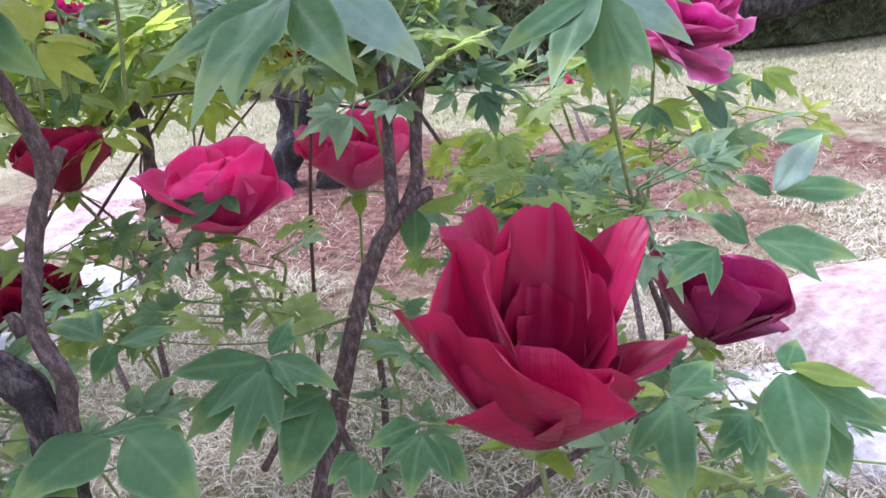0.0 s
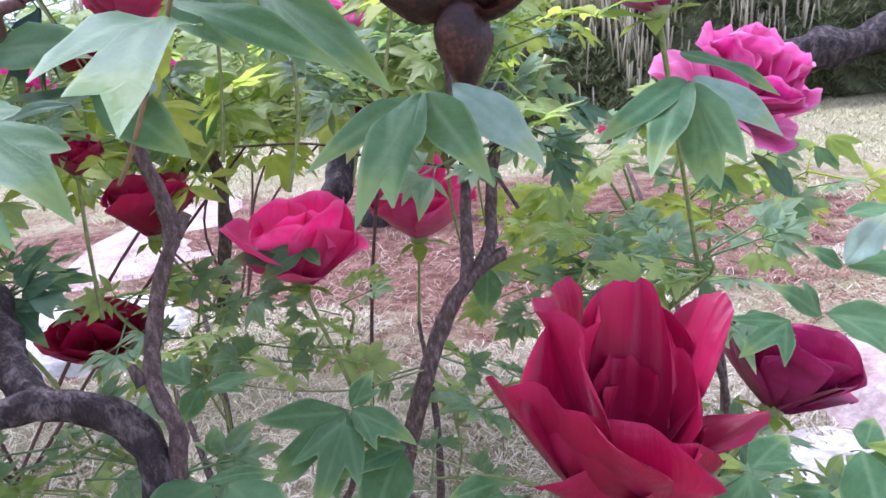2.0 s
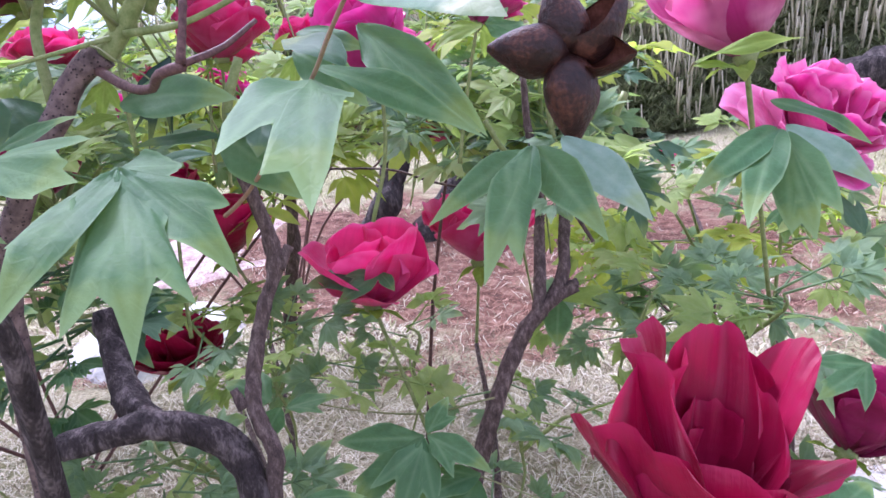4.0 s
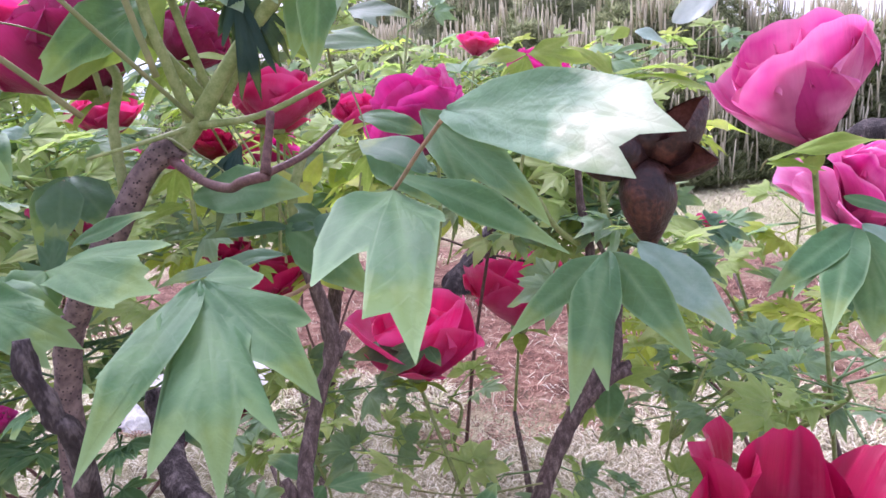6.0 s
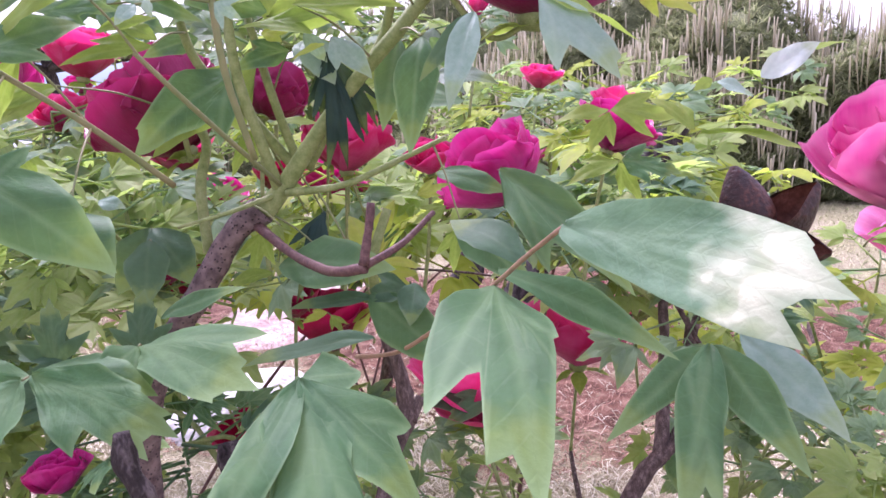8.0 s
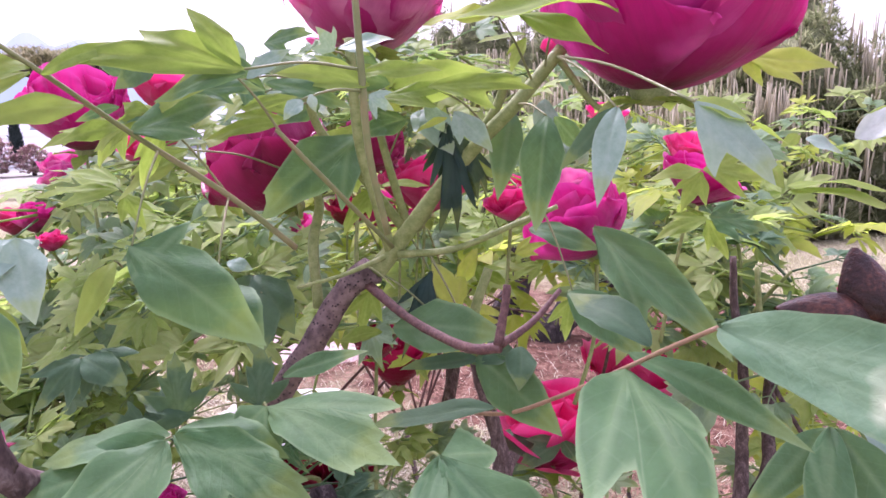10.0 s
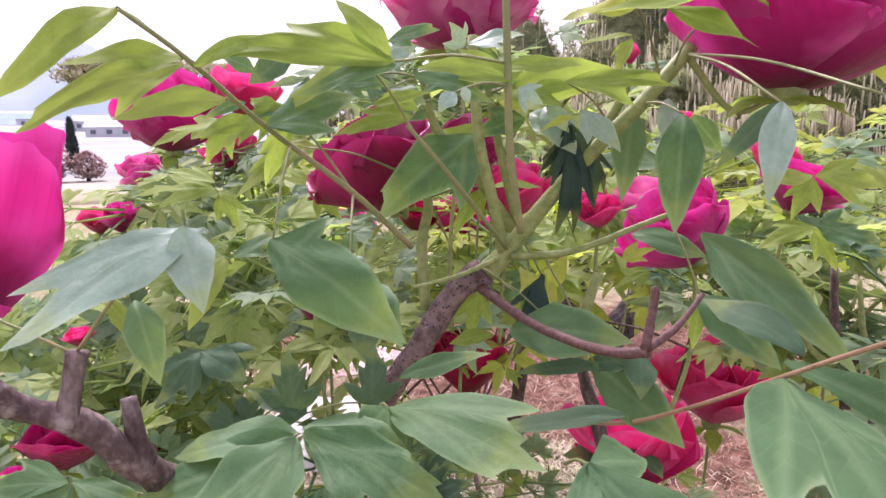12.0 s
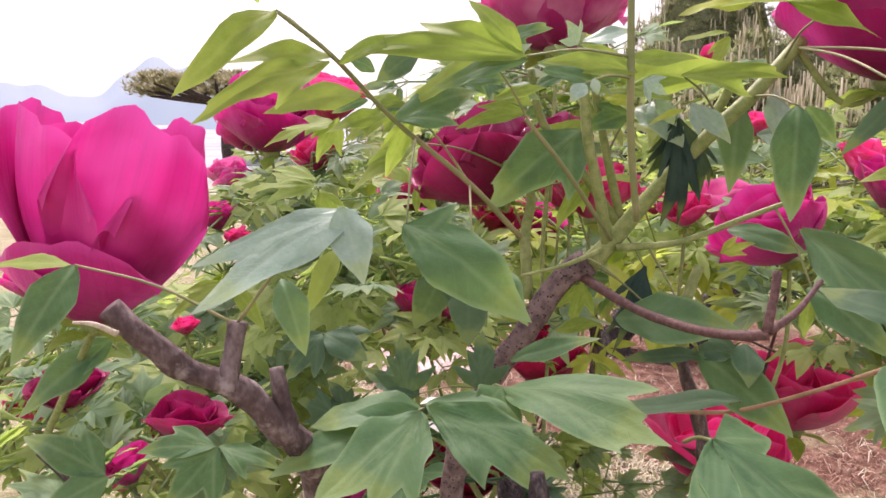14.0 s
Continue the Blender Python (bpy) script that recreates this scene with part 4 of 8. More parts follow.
def umbrella_pine(x, y, z, r, h, seed):
    g = np.random.default_rng(seed)
    ob = thing("pine_tree", (x, y, ground_height(x, y)), "distant flat-topped pine with layered crown", "tree")
    z0 = ob.location.z
    tube("trunk", [(x, y, z0 - 0.2), (x + 0.3, y, (z0 + z) / 2), (x, y, z)], [0.35, 0.28, 0.2], PINEBARK, ob, 8, 0.2)
    pts = []
    for _ in range(26):
        a, q = g.uniform(0, 6.283), math.sqrt(g.random())
        cx, cy, cz = r * q * math.cos(a), r * q * math.sin(a), h * (1 - q * q) * g.uniform(0.3, 1)
        tube("limb", [(x, y, z - 0.4), (x + cx * 0.6, y + cy * 0.6, z + cz * 0.2 - 0.15), (x + cx, y + cy, z + cz)], [0.12, 0.08, 0.05], PINEBARK, ob, 5, 0.1, 3)
        for _ in range(60):
            b, w = g.uniform(0, 6.283), math.sqrt(g.random()) * 0.24 * r
            pts.append((cx + w * math.cos(b), cy + w * math.sin(b), z - z0 + cz + g.uniform(-0.05, 0.22)))
    v, f = tufts(pts, 12, 0.38, 0.03, g)
    part("crown", mesh_of("crown", v, f, FARPINE, smooth=False), ob)


umbrella_pine(-21.2, 22.2, 3.1, 4.0, 1.0, 5)


def clump_tree(name, x, y, r, h, material, label, seed, slim=False):
    g = np.random.default_rng(seed)
    z0 = ground_height(x, y)
    ob = thing(name, (x, y, z0), label, "tree")
    tube("trunk", [(x, y, z0 - 0.2), (x, y, z0 + h * 0.5)], [r * 0.12, r * 0.06], PINEBARK, ob, 6, 0.1, 3)
    pts = []
    for _ in range(700):
        s = g.random()
        w = r * (math.sin(math.pi * min(1, 0.15 + 0.85 * s)) ** 0.6 if not slim else (1 - s) ** 0.6) * math.sqrt(g.random())
        a = g.uniform(0, 6.283)
        pts.append((w * math.cos(a), w * math.sin(a), h * (0.08 + 0.92 * s)))
    v, f = tufts(pts, 8, 0.11 * h if slim else 0.14 * h, 0.02 * h, g, 0.5 if slim else 1.0, 1.5 if slim else 0.8)
    part("crown", mesh_of("crown", v, f, material, smooth=False), ob)


clump_tree("cypress_tree", -53.4, 45.6, 0.6, 4.6, CYPRESS, "slim dark cypress in the valley", 1, True)
clump_tree("blossom_tree", -41.8, 33.3, 1.7, 2.9, BLOSSOM, "distant tree in faded pink blossom", 2)
clump_tree("blossom_tree", -40.0, 35.2, 1.3, 2.0, BLOSSOM, "distant tree in faded pink blossom", 3)



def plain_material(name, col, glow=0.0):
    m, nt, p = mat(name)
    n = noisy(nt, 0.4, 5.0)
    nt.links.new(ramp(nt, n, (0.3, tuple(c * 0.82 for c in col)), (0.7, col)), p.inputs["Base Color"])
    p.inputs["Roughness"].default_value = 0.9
    # glow replaces shading with an even emission, for painted haze
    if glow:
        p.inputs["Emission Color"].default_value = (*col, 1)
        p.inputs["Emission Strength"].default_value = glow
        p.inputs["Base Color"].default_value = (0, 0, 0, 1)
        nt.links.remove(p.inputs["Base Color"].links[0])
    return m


WALL, ROOF, BLUEROOF = plain_material("white_plaster", (0.50, 0.51, 0.54)), plain_material("grey_roof", (0.45, 0.45, 0.48)), plain_material("blue_roof", (0.25, 0.36, 0.55))
PANE = plain_material("dark_pane", (0.12, 0.14, 0.17))


def house(x, y, w, d, h, turn, roof, label):
    ob = thing("house", (0, 0, 0), label, "house", "valley houses")
    z = ground_height(x, y) - 0.5
    ob.matrix_basis = pose(x, y, z, 0, 0, turn)
    v = [(sx * w / 2, sy * d / 2, sz) for sz in (0, h) for sx, sy in ((-1, -1), (1, -1), (1, 1), (-1, 1))]
    f = [(0, 1, 5, 4), (1, 2, 6, 5), (2, 3, 7, 6), (3, 0, 4, 7), (4, 5, 6, 7)]
    part("wall", mesh_of("wall", v, f, WALL, smooth=False), ob)
    e = 0.4
    v = [(-w / 2 - e, -d / 2 - e, h + 0.004), (w / 2 + e, -d / 2 - e, h + 0.004), (w / 2 + e, d / 2 + e, h + 0.004), (-w / 2 - e, d / 2 + e, h + 0.004), (-w / 2, 0, h + d * 0.22), (w / 2, 0, h + d * 0.22)]
    part("roof", mesh_of("roof", v, [(0, 1, 5, 4), (2, 3, 4, 5), (0, 4, 3), (1, 2, 5), (3, 2, 1, 0)], roof, smooth=False), ob)
    for k in range(max(1, int(w / 3))):
        cx = -w / 2 + (k + 0.5) * w / max(1, int(w / 3))
        v = [(cx - 0.6, -d / 2 - 0.03, h * 0.4), (cx + 0.6, -d / 2 - 0.03, h * 0.4), (cx + 0.6, -d / 2 - 0.03, h * 0.78), (cx - 0.6, -d / 2 - 0.03, h * 0.78)]
        part("window", mesh_of("window", v, [(0, 1, 2, 3)], PANE, smooth=False), ob)


for hx, hy, hw, hd, hh, tn, rf in ((-60, 76, 12, 7, 1.6, 40, ROOF), (-112, 78, 14, 7, 2.4, 55, ROOF), (-138, 88, 9, 7, 2.6, 55, BLUEROOF), (-156, 112, 10, 8, 3.0, 52, BLUEROOF), (-130, 122, 10, 7, 2.6, 45, ROOF), (-200, 126, 18, 9, 3.5, 58, ROOF), (-220, 166, 16, 9, 3.5, 50, BLUEROOF), (-170, 156, 14, 9, 3.2, 45, ROOF), (-250, 190, 20, 10, 4, 50, ROOF)):
    house(hx, hy, hw, hd, hh, tn, rf, "low white valley building with pitched roof")


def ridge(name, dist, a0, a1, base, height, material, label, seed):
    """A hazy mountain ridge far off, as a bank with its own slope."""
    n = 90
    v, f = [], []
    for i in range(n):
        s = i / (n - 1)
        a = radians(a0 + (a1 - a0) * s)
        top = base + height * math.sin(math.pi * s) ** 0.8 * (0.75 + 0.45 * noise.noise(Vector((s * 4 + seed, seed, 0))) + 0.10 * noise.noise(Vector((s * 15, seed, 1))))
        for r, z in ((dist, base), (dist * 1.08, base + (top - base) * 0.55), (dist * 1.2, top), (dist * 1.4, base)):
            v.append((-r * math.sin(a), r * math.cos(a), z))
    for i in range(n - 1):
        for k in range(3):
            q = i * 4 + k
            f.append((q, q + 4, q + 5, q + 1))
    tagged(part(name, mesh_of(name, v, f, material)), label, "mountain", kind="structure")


# haze painted as glowing colour; the tall far ridge also tints the low sky
ridge("backdrop_far_ridge", 2400, 20, 110, -20, 540, plain_material("far_haze", (0.70, 0.77, 0.82), 0.9), "pale mountain ridge, haze painted as glow", 3.0)
ridge("backdrop_near_ridge", 1500, 33, 64, -20, 300, plain_material("near_haze", (0.36, 0.46, 0.55), 0.9), "blue mountain ridge, haze painted as glow", 8.0)


# ---- the peonies round the camera ----
shrub_main = thing("peony_shrub", (-0.10, 0.57, 0.1), "tree peony with crimson and pink flowers on forked brown stems", "shrub", "tree peonies")
shrub_old = thing("peony_shrub", (-0.27, 0.45, 0.1), "old tree peony with thick dark gnarled limbs", "shrub", "tree peonies")
shrub_front = thing("peony_shrub", (-0.36, 0.36, 0.1), "leafy tree peony with speckled stem and magenta flowers", "shrub", "tree peonies")
shrub_right = thing("peony_shrub", (0.30, 0.85, 0.1), "tree peony with purple-pink flower and yellowish green leaves", "shrub", "tree peonies")
shrub_far = thing("peony_shrub", (-0.75, 1.7, 0.1), "tree peony farther back with fresh leaves and red flowers", "shrub", "tree peonies")
tube("trunk", [(-0.204, 0.520, 0.074), (-0.156, 0.549, 0.241), (-0.116, 0.571, 0.373), (-0.095, 0.587, 0.441), (-0.076, 0.601, 0.499), (-0.056, 0.615, 0.546), (-0.037, 0.622, 0.573), (-0.018, 0.630, 0.589), (0.003, 0.633, 0.599)], [0.012, 0.0105, 0.0095, 0.009, 0.0085, 0.0085, 0.008, 0.007, 0.006], BARK, shrub_main, 12, 0.2, 8, "knobbly brown stem")
tube("branch", [(-0.035, 0.622, 0.572), (-0.033, 0.635, 0.606), (-0.033, 0.651, 0.642), (-0.032, 0.665, 0.678), (-0.035, 0.677, 0.721), (-0.042, 0.686, 0.753), (-0.045, 0.693, 0.801)], [0.0085, 0.0062, 0.0056, 0.0052, 0.0046, 0.004, 0.0032], BARK, shrub_main, 10, 0.22, 6, "")
tube("branch", [(-0.021, 0.629, 0.587), (-0.010, 0.643, 0.611), (-0.008, 0.667, 0.642), (-0.005, 0.690, 0.671), (0.002, 0.706, 0.703)], [0.0075, 0.0066, 0.0062, 0.0062, 0.0066], BARK, shrub_main, 10, 0.22, 6, "")
tube("branch", [(-0.016, 0.638, 0.595), (0.004, 0.645, 0.598)], [0.0064, 0.0048], BARK, shrub_main, 8, 0.3, 6, "")
tube("branch", [(0.018, 0.623, 0.647), (-0.018, 0.644, 0.705), (-0.035, 0.656, 0.737)], [0.0018, 0.0024, 0.0024], BARK, shrub_main, 8, 0.0, 6, "")
tube("green_shoot", [(-0.002, 0.688, 0.706), (0.030, 0.689, 0.731), (0.055, 0.698, 0.778)], [0.006, 0.0048, 0.004], GREENSTEM, shrub_main, 8, 0.0, 6, "")
tube("green_shoot", [(-0.003, 0.687, 0.703), (-0.017, 0.690, 0.740), (-0.023, 0.699, 0.790)], [0.004, 0.0032, 0.0024], GREENSTEM, shrub_main, 8, 0.0, 6, "")
tube("green_shoot", [(-0.044, 0.663, 0.715), (-0.066, 0.654, 0.735), (-0.082, 0.653, 0.763)], [0.0032, 0.0028, 0.0024], GREENSTEM, shrub_main, 8, 0.0, 6, "")
tube("twig", [(-0.042, 0.784, 0.654), (-0.156, 0.817, 0.669), (-0.227, 0.841, 0.685), (-0.351, 0.887, 0.681)], [0.0016, 0.0016, 0.0016, 0.0016], BARK, shrub_main, 8, 0.0, 6, "")
tube("twig", [(-0.147, 0.539, 0.457), (-0.147, 0.524, 0.420), (-0.170, 0.528, 0.380)], [0.0032, 0.0032, 0.004], BARK, shrub_main, 8, 0.2, 6, "")
tube("twig", [(-0.080, 0.582, 0.503), (-0.164, 0.598, 0.474), (-0.286, 0.641, 0.460), (-0.366, 0.665, 0.478)], [0.001, 0.001, 0.001, 0.0007], PETIOLE, shrub_main, 8, 0.0, 6, "")
tube("twig", [(-0.092, 0.537, 0.445), (-0.054, 0.492, 0.464), (-0.021, 0.448, 0.485)], [0.0008, 0.0007, 0.0005], PETIOLE, shrub_main, 8, 0.0, 6, "")
flower(shrub_main, (0.070, 0.397, 0.492), (0.08, 0.20, 0.98), 0.180, "blown", CRIMSON, "large crimson peony flower with broad loose petals", 0, 3, 1.0)
stalk(shrub_main, (0.090, 0.500, 0.330), (0.070, 0.397, 0.492), 0.0024, GREENSTEM, (0, 0, 0))
tube("branch", [(-0.100, 0.570, 0.070), (0.015, 0.555, 0.245), (0.090, 0.500, 0.330)], [0.0065, 0.0055, 0.0036], BARK, shrub_main, 7, 0.3, 6)
flower(shrub_main, (0.250, 0.593, 0.441), (0.42, 0.30, 0.86), 0.152, "half", MAROON, "dark maroon peony flower seen from behind", 0, 3, 1)
stalk(shrub_main, (0.200, 0.600, 0.360), (0.250, 0.593, 0.441), 0.0024, GREENSTEM, (0, 0, 0))
tube("branch", [(-0.100, 0.570, 0.070), (0.070, 0.605, 0.260), (0.200, 0.600, 0.360)], [0.0065, 0.0055, 0.0036], BARK, shrub_main, 7, 0.3, 6)
flower(shrub_main, (-0.222, 0.691, 0.557), (0.20, 0.16, 0.97), 0.160, "spread", PINK, "pink peony flower with rounded petals", 0, 4, 1)
stalk(shrub_main, (-0.160, 0.660, 0.400), (-0.222, 0.691, 0.557), 0.0024, GREENSTEM, (0, 0, 0))
tube("branch", [(-0.100, 0.570, 0.070), (-0.110, 0.635, 0.280), (-0.160, 0.660, 0.400)], [0.0065, 0.0055, 0.0036], BARK, shrub_main, 7, 0.3, 6)
flower(shrub_main, (-0.130, 1.020, 0.497), (-0.01, 0.11, 0.99), 0.205, "cup", PINK, "bright pink cup-shaped peony flower", 10, 4, 1)
stalk(shrub_main, (-0.140, 1.000, 0.360), (-0.130, 1.020, 0.497), 0.0024, GREENSTEM, (0, 0, 0))
tube("branch", [(-0.100, 0.570, 0.070), (-0.100, 0.805, 0.260), (-0.140, 1.000, 0.360)], [0.0065, 0.0055, 0.0036], BARK, shrub_main, 7, 0.3, 6)
flower(shrub_old, (-0.437, 0.798, 0.587), (-0.02, 0.16, 0.99), 0.135, "cup", CRIMSON, "deep red peony flower behind a brown stem", 30, 4, 1)
stalk(shrub_old, (-0.550, 1.100, 0.400), (-0.437, 0.798, 0.587), 0.0024, GREENSTEM, (0, 0, 0))
tube("branch", [(-0.270, 0.450, 0.070), (-0.390, 0.795, 0.280), (-0.550, 1.100, 0.400)], [0.0065, 0.0055, 0.0036], BARK, shrub_old, 7, 0.3, 6)
flower(shrub_old, (-0.576, 0.850, 0.386), (-0.01, -0.10, 1.00), 0.160, "half", CRIMSON, "dark red half-hidden peony flower", 0, 3, 1)
stalk(shrub_old, (-0.550, 0.950, 0.300), (-0.576, 0.850, 0.386), 0.0024, GREENSTEM, (0, 0, 0))
tube("branch", [(-0.270, 0.450, 0.070), (-0.390, 0.720, 0.230), (-0.550, 0.950, 0.300)], [0.0065, 0.0055, 0.0036], BARK, shrub_old, 7, 0.3, 6)
flower(shrub_right, (0.275, 0.873, 0.679), (0.49, -0.33, 0.81), 0.179, "ruffled", PURPLE, "purple-pink full peony flower", 0, 4, 1)
stalk(shrub_right, (0.270, 0.870, 0.450), (0.275, 0.873, 0.679), 0.0024, GREENSTEM, (0, 0, 0))
tube("branch", [(0.300, 0.850, 0.070), (0.305, 0.880, 0.305), (0.270, 0.870, 0.450)], [0.0065, 0.0055, 0.0036], BARK, shrub_right, 7, 0.3, 6)
flower(shrub_right, (0.258, 1.562, 0.528), (0.09, 0.09, 0.99), 0.076, "cup", PINK, "small pink peony flower far behind", 0, 3, 1)
stalk(shrub_right, (0.280, 1.500, 0.500), (0.258, 1.562, 0.528), 0.0024, GREENSTEM, (0, 0, 0))
tube("branch", [(0.300, 0.850, 0.070), (0.310, 1.195, 0.330), (0.280, 1.500, 0.500)], [0.0065, 0.0055, 0.0036], BARK, shrub_right, 7, 0.3, 6)
flower(shrub_right, (0.127, 0.561, 0.812), (-0.23, 0.03, 0.97), 0.132, "cup", PURPLE, "large purple-pink peony flower in half-open cup", 70, 4, 1.22)
stalk(shrub_right, (0.250, 0.780, 0.420), (0.127, 0.561, 0.812), 0.0024, GREENSTEM, (0, 0, 0))
tube("branch", [(0.300, 0.850, 0.070), (0.295, 0.835, 0.290), (0.250, 0.780, 0.420)], [0.0065, 0.0055, 0.0036], BARK, shrub_right, 7, 0.3, 6)
flower(shrub_front, (-0.125, 0.422, 0.948), (0.08, -0.02, 1.00), 0.166, "globe", MAGENTA, "large magenta peony flower seen from below", 15, 5, 0.95)
tube("flower_stalk", [(-0.176, 0.403, 0.969), (-0.150, 0.414, 0.938), (-0.125, 0.422, 0.948)], [0.0021, 0.0018, 0.0017], GREENSTEM, shrub_front, 7, 0.0, 6)
flower(shrub_front, (-0.361, 0.425, 0.877), (-0.42, 0.0, 0.90), 0.116, "globe", MAROON, "deep magenta peony flower leaning over its stem", 0, 4, 1)
tube("flower_stalk", [(-0.345, 0.399, 0.903), (-0.348, 0.410, 0.874), (-0.361, 0.425, 0.877)], [0.0021, 0.0018, 0.0017], GREENSTEM, shrub_front, 7, 0.0, 6)
flower(shrub_front, (-0.358, 0.562, 0.997), (-0.07, 0.26, 0.96), 0.162, "globe", PURPLE, "purple-pink peony flower with white-edged sepals", 0, 5, 0.9)
tube("flower_stalk", [(-0.358, 0.545, 0.867), (-0.356, 0.549, 0.920), (-0.358, 0.562, 0.997)], [0.0021, 0.0018, 0.0017], GREENSTEM, shrub_front, 7, 0.0, 6)
flower(shrub_front, (-0.165, 0.587, 0.818), (-0.51, 0.10, 0.85), 0.111, "globe", MAGENTA, "magenta peony flower among leaves", 0, 4, 0.95)
tube("flower_stalk", [(-0.180, 0.569, 0.688), (-0.165, 0.577, 0.748), (-0.165, 0.587, 0.818)], [0.0021, 0.0018, 0.0017], GREENSTEM, shrub_front, 7, 0.0, 6)
flower(shrub_front, (-0.087, 0.680, 0.852), (0.33, 0.16, 0.93), 0.089, "half", MAGENTA, "half-hidden magenta peony flower", 10, 4, 1)
tube("flower_stalk", [(-0.109, 0.654, 0.722), (-0.100, 0.667, 0.783), (-0.087, 0.680, 0.852)], [0.0021, 0.0018, 0.0017], GREENSTEM, shrub_front, 7, 0.0, 6)
flower(shrub_front, (-0.356, 0.691, 0.835), (-0.00, 0.06, 1.00), 0.109, "cup", PINK, "pink peony flower hidden by stems", 10, 4, 1)
tube("flower_stalk", [(-0.356, 0.664, 0.705), (-0.356, 0.678, 0.763), (-0.356, 0.691, 0.835)], [0.0021, 0.0018, 0.0017], GREENSTEM, shrub_front, 7, 0.0, 6)
flower(shrub_front, (-0.517, 0.213, 0.826), (0.10, 0.16, 0.98), 0.126, "wings", MAGENTA, "bright magenta peony flower with broad wavy petals", 0, 5, 1.1)
stalk(shrub_front, (-0.648, 0.254, 0.707), (-0.517, 0.213, 0.826), 0.0024, GREENSTEM, (0, 0, 0))
tube("branch", [(-0.360, 0.360, 0.070), (-0.440, 0.370, 0.410), (-0.648, 0.254, 0.707)], [0.0065, 0.0055, 0.0036], BARK, shrub_front, 7, 0.3, 6)
flower(shrub_front, (-0.683, 0.569, 0.912), (-0.00, 0.05, 1.00), 0.134, "globe", MAGENTA, "magenta peony flower behind fresh leaves", 0, 4, 1)
tube("flower_stalk", [(-0.657, 0.552, 0.782), (-0.671, 0.561, 0.837), (-0.683, 0.569, 0.912)], [0.0021, 0.0018, 0.0017], GREENSTEM, shrub_front, 7, 0.0, 6)
flower(shrub_front, (-0.748, 0.780, 0.951), (0.10, 0.10, 0.99), 0.120, "cup", PINK, "pink peony flower behind fresh leaves", 0, 4, 1)
tube("flower_stalk", [(-0.717, 0.747, 0.821), (-0.735, 0.764, 0.878), (-0.748, 0.780, 0.951)], [0.0021, 0.0018, 0.0017], GREENSTEM, shrub_front, 7, 0.0, 6)
flower(shrub_front, (-0.521, 0.593, 0.715), (0.09, -0.14, 0.99), 0.085, "cup", CRIMSON, "small red peony flower low among leaves", 0, 4, 1)
tube("flower_stalk", [(-0.508, 0.574, 0.585), (-0.516, 0.586, 0.647), (-0.521, 0.593, 0.715)], [0.0021, 0.0018, 0.0017], GREENSTEM, shrub_front, 7, 0.0, 6)
flower(shrub_front, (-0.762, 0.487, 0.582), (0.09, -0.14, 0.99), 0.082, "cup", CRIMSON, "red peony flower low among leaves", 0, 4, 1)
tube("flower_stalk", [(-0.730, 0.477, 0.452), (-0.749, 0.484, 0.514), (-0.762, 0.487, 0.582)], [0.0021, 0.0018, 0.0017], GREENSTEM, shrub_front, 7, 0.0, 6)
flower(shrub_front, (-1.059, 0.566, 0.550), (0.09, -0.14, 0.99), 0.104, "cup", MAGENTA, "magenta peony flower low among leaves", 0, 4, 1)
tube("flower_stalk", [(-1.003, 0.549, 0.420), (-1.035, 0.560, 0.479), (-1.059, 0.566, 0.550)], [0.0021, 0.0018, 0.0017], GREENSTEM, shrub_front, 7, 0.0, 6)
flower(shrub_front, (-0.615, 0.771, 0.831), (0.09, -0.14, 0.99), 0.099, "cup", PINK, "red-pink peony flower behind", 0, 4, 1)
tube("flower_stalk", [(-0.595, 0.738, 0.701), (-0.607, 0.758, 0.761), (-0.615, 0.771, 0.831)], [0.0021, 0.0018, 0.0017], GREENSTEM, shrub_front, 7, 0.0, 6)
flower(shrub_front, (-0.423, 0.861, 0.823), (0.09, -0.14, 0.99), 0.084, "cup", PINK, "red-pink peony flower behind", 0, 4, 1)
tube("flower_stalk", [(-0.418, 0.821, 0.693), (-0.421, 0.844, 0.755), (-0.423, 0.861, 0.823)], [0.0021, 0.0018, 0.0017], GREENSTEM, shrub_front, 7, 0.0, 6)
tube("limb", [(-0.337, 0.336, 0.606), (-0.306, 0.342, 0.614), (-0.277, 0.356, 0.612), (-0.250, 0.365, 0.598), (-0.232, 0.369, 0.569), (-0.228, 0.367, 0.526), (-0.248, 0.372, 0.420), (-0.309, 0.397, 0.123)], [0.0096, 0.0092, 0.0096, 0.0108, 0.0116, 0.012, 0.0128, 0.0144], OLDBARK, shrub_old, 12, 0.4, 8, "thick gnarled limb")
tube("limb", [(-0.289, 0.363, 0.605), (-0.318, 0.383, 0.613), (-0.340, 0.408, 0.635), (-0.354, 0.426, 0.663)], [0.008, 0.0104, 0.0104, 0.0088], OLDBARK, shrub_old, 12, 0.6, 8, "cracked dead stump")
tube("branch", [(-0.219, 0.368, 0.543), (-0.214, 0.375, 0.579), (-0.227, 0.383, 0.609), (-0.228, 0.397, 0.639), (-0.221, 0.409, 0.672), (-0.213, 0.418, 0.697), (-0.216, 0.421, 0.724), (-0.224, 0.419, 0.755), (-0.234, 0.426, 0.781)], [0.0069, 0.0059, 0.0056, 0.0053, 0.0053, 0.0056, 0.0053, 0.0044, 0.0037], BARK, shrub_old, 10, 0.35, 6, "knobbly brown branch")
tube("branch", [(-0.234, 0.382, 0.609), (-0.241, 0.385, 0.622)], [0.0045, 0.0032], BARK, shrub_old, 8, 0.3, 6, "")
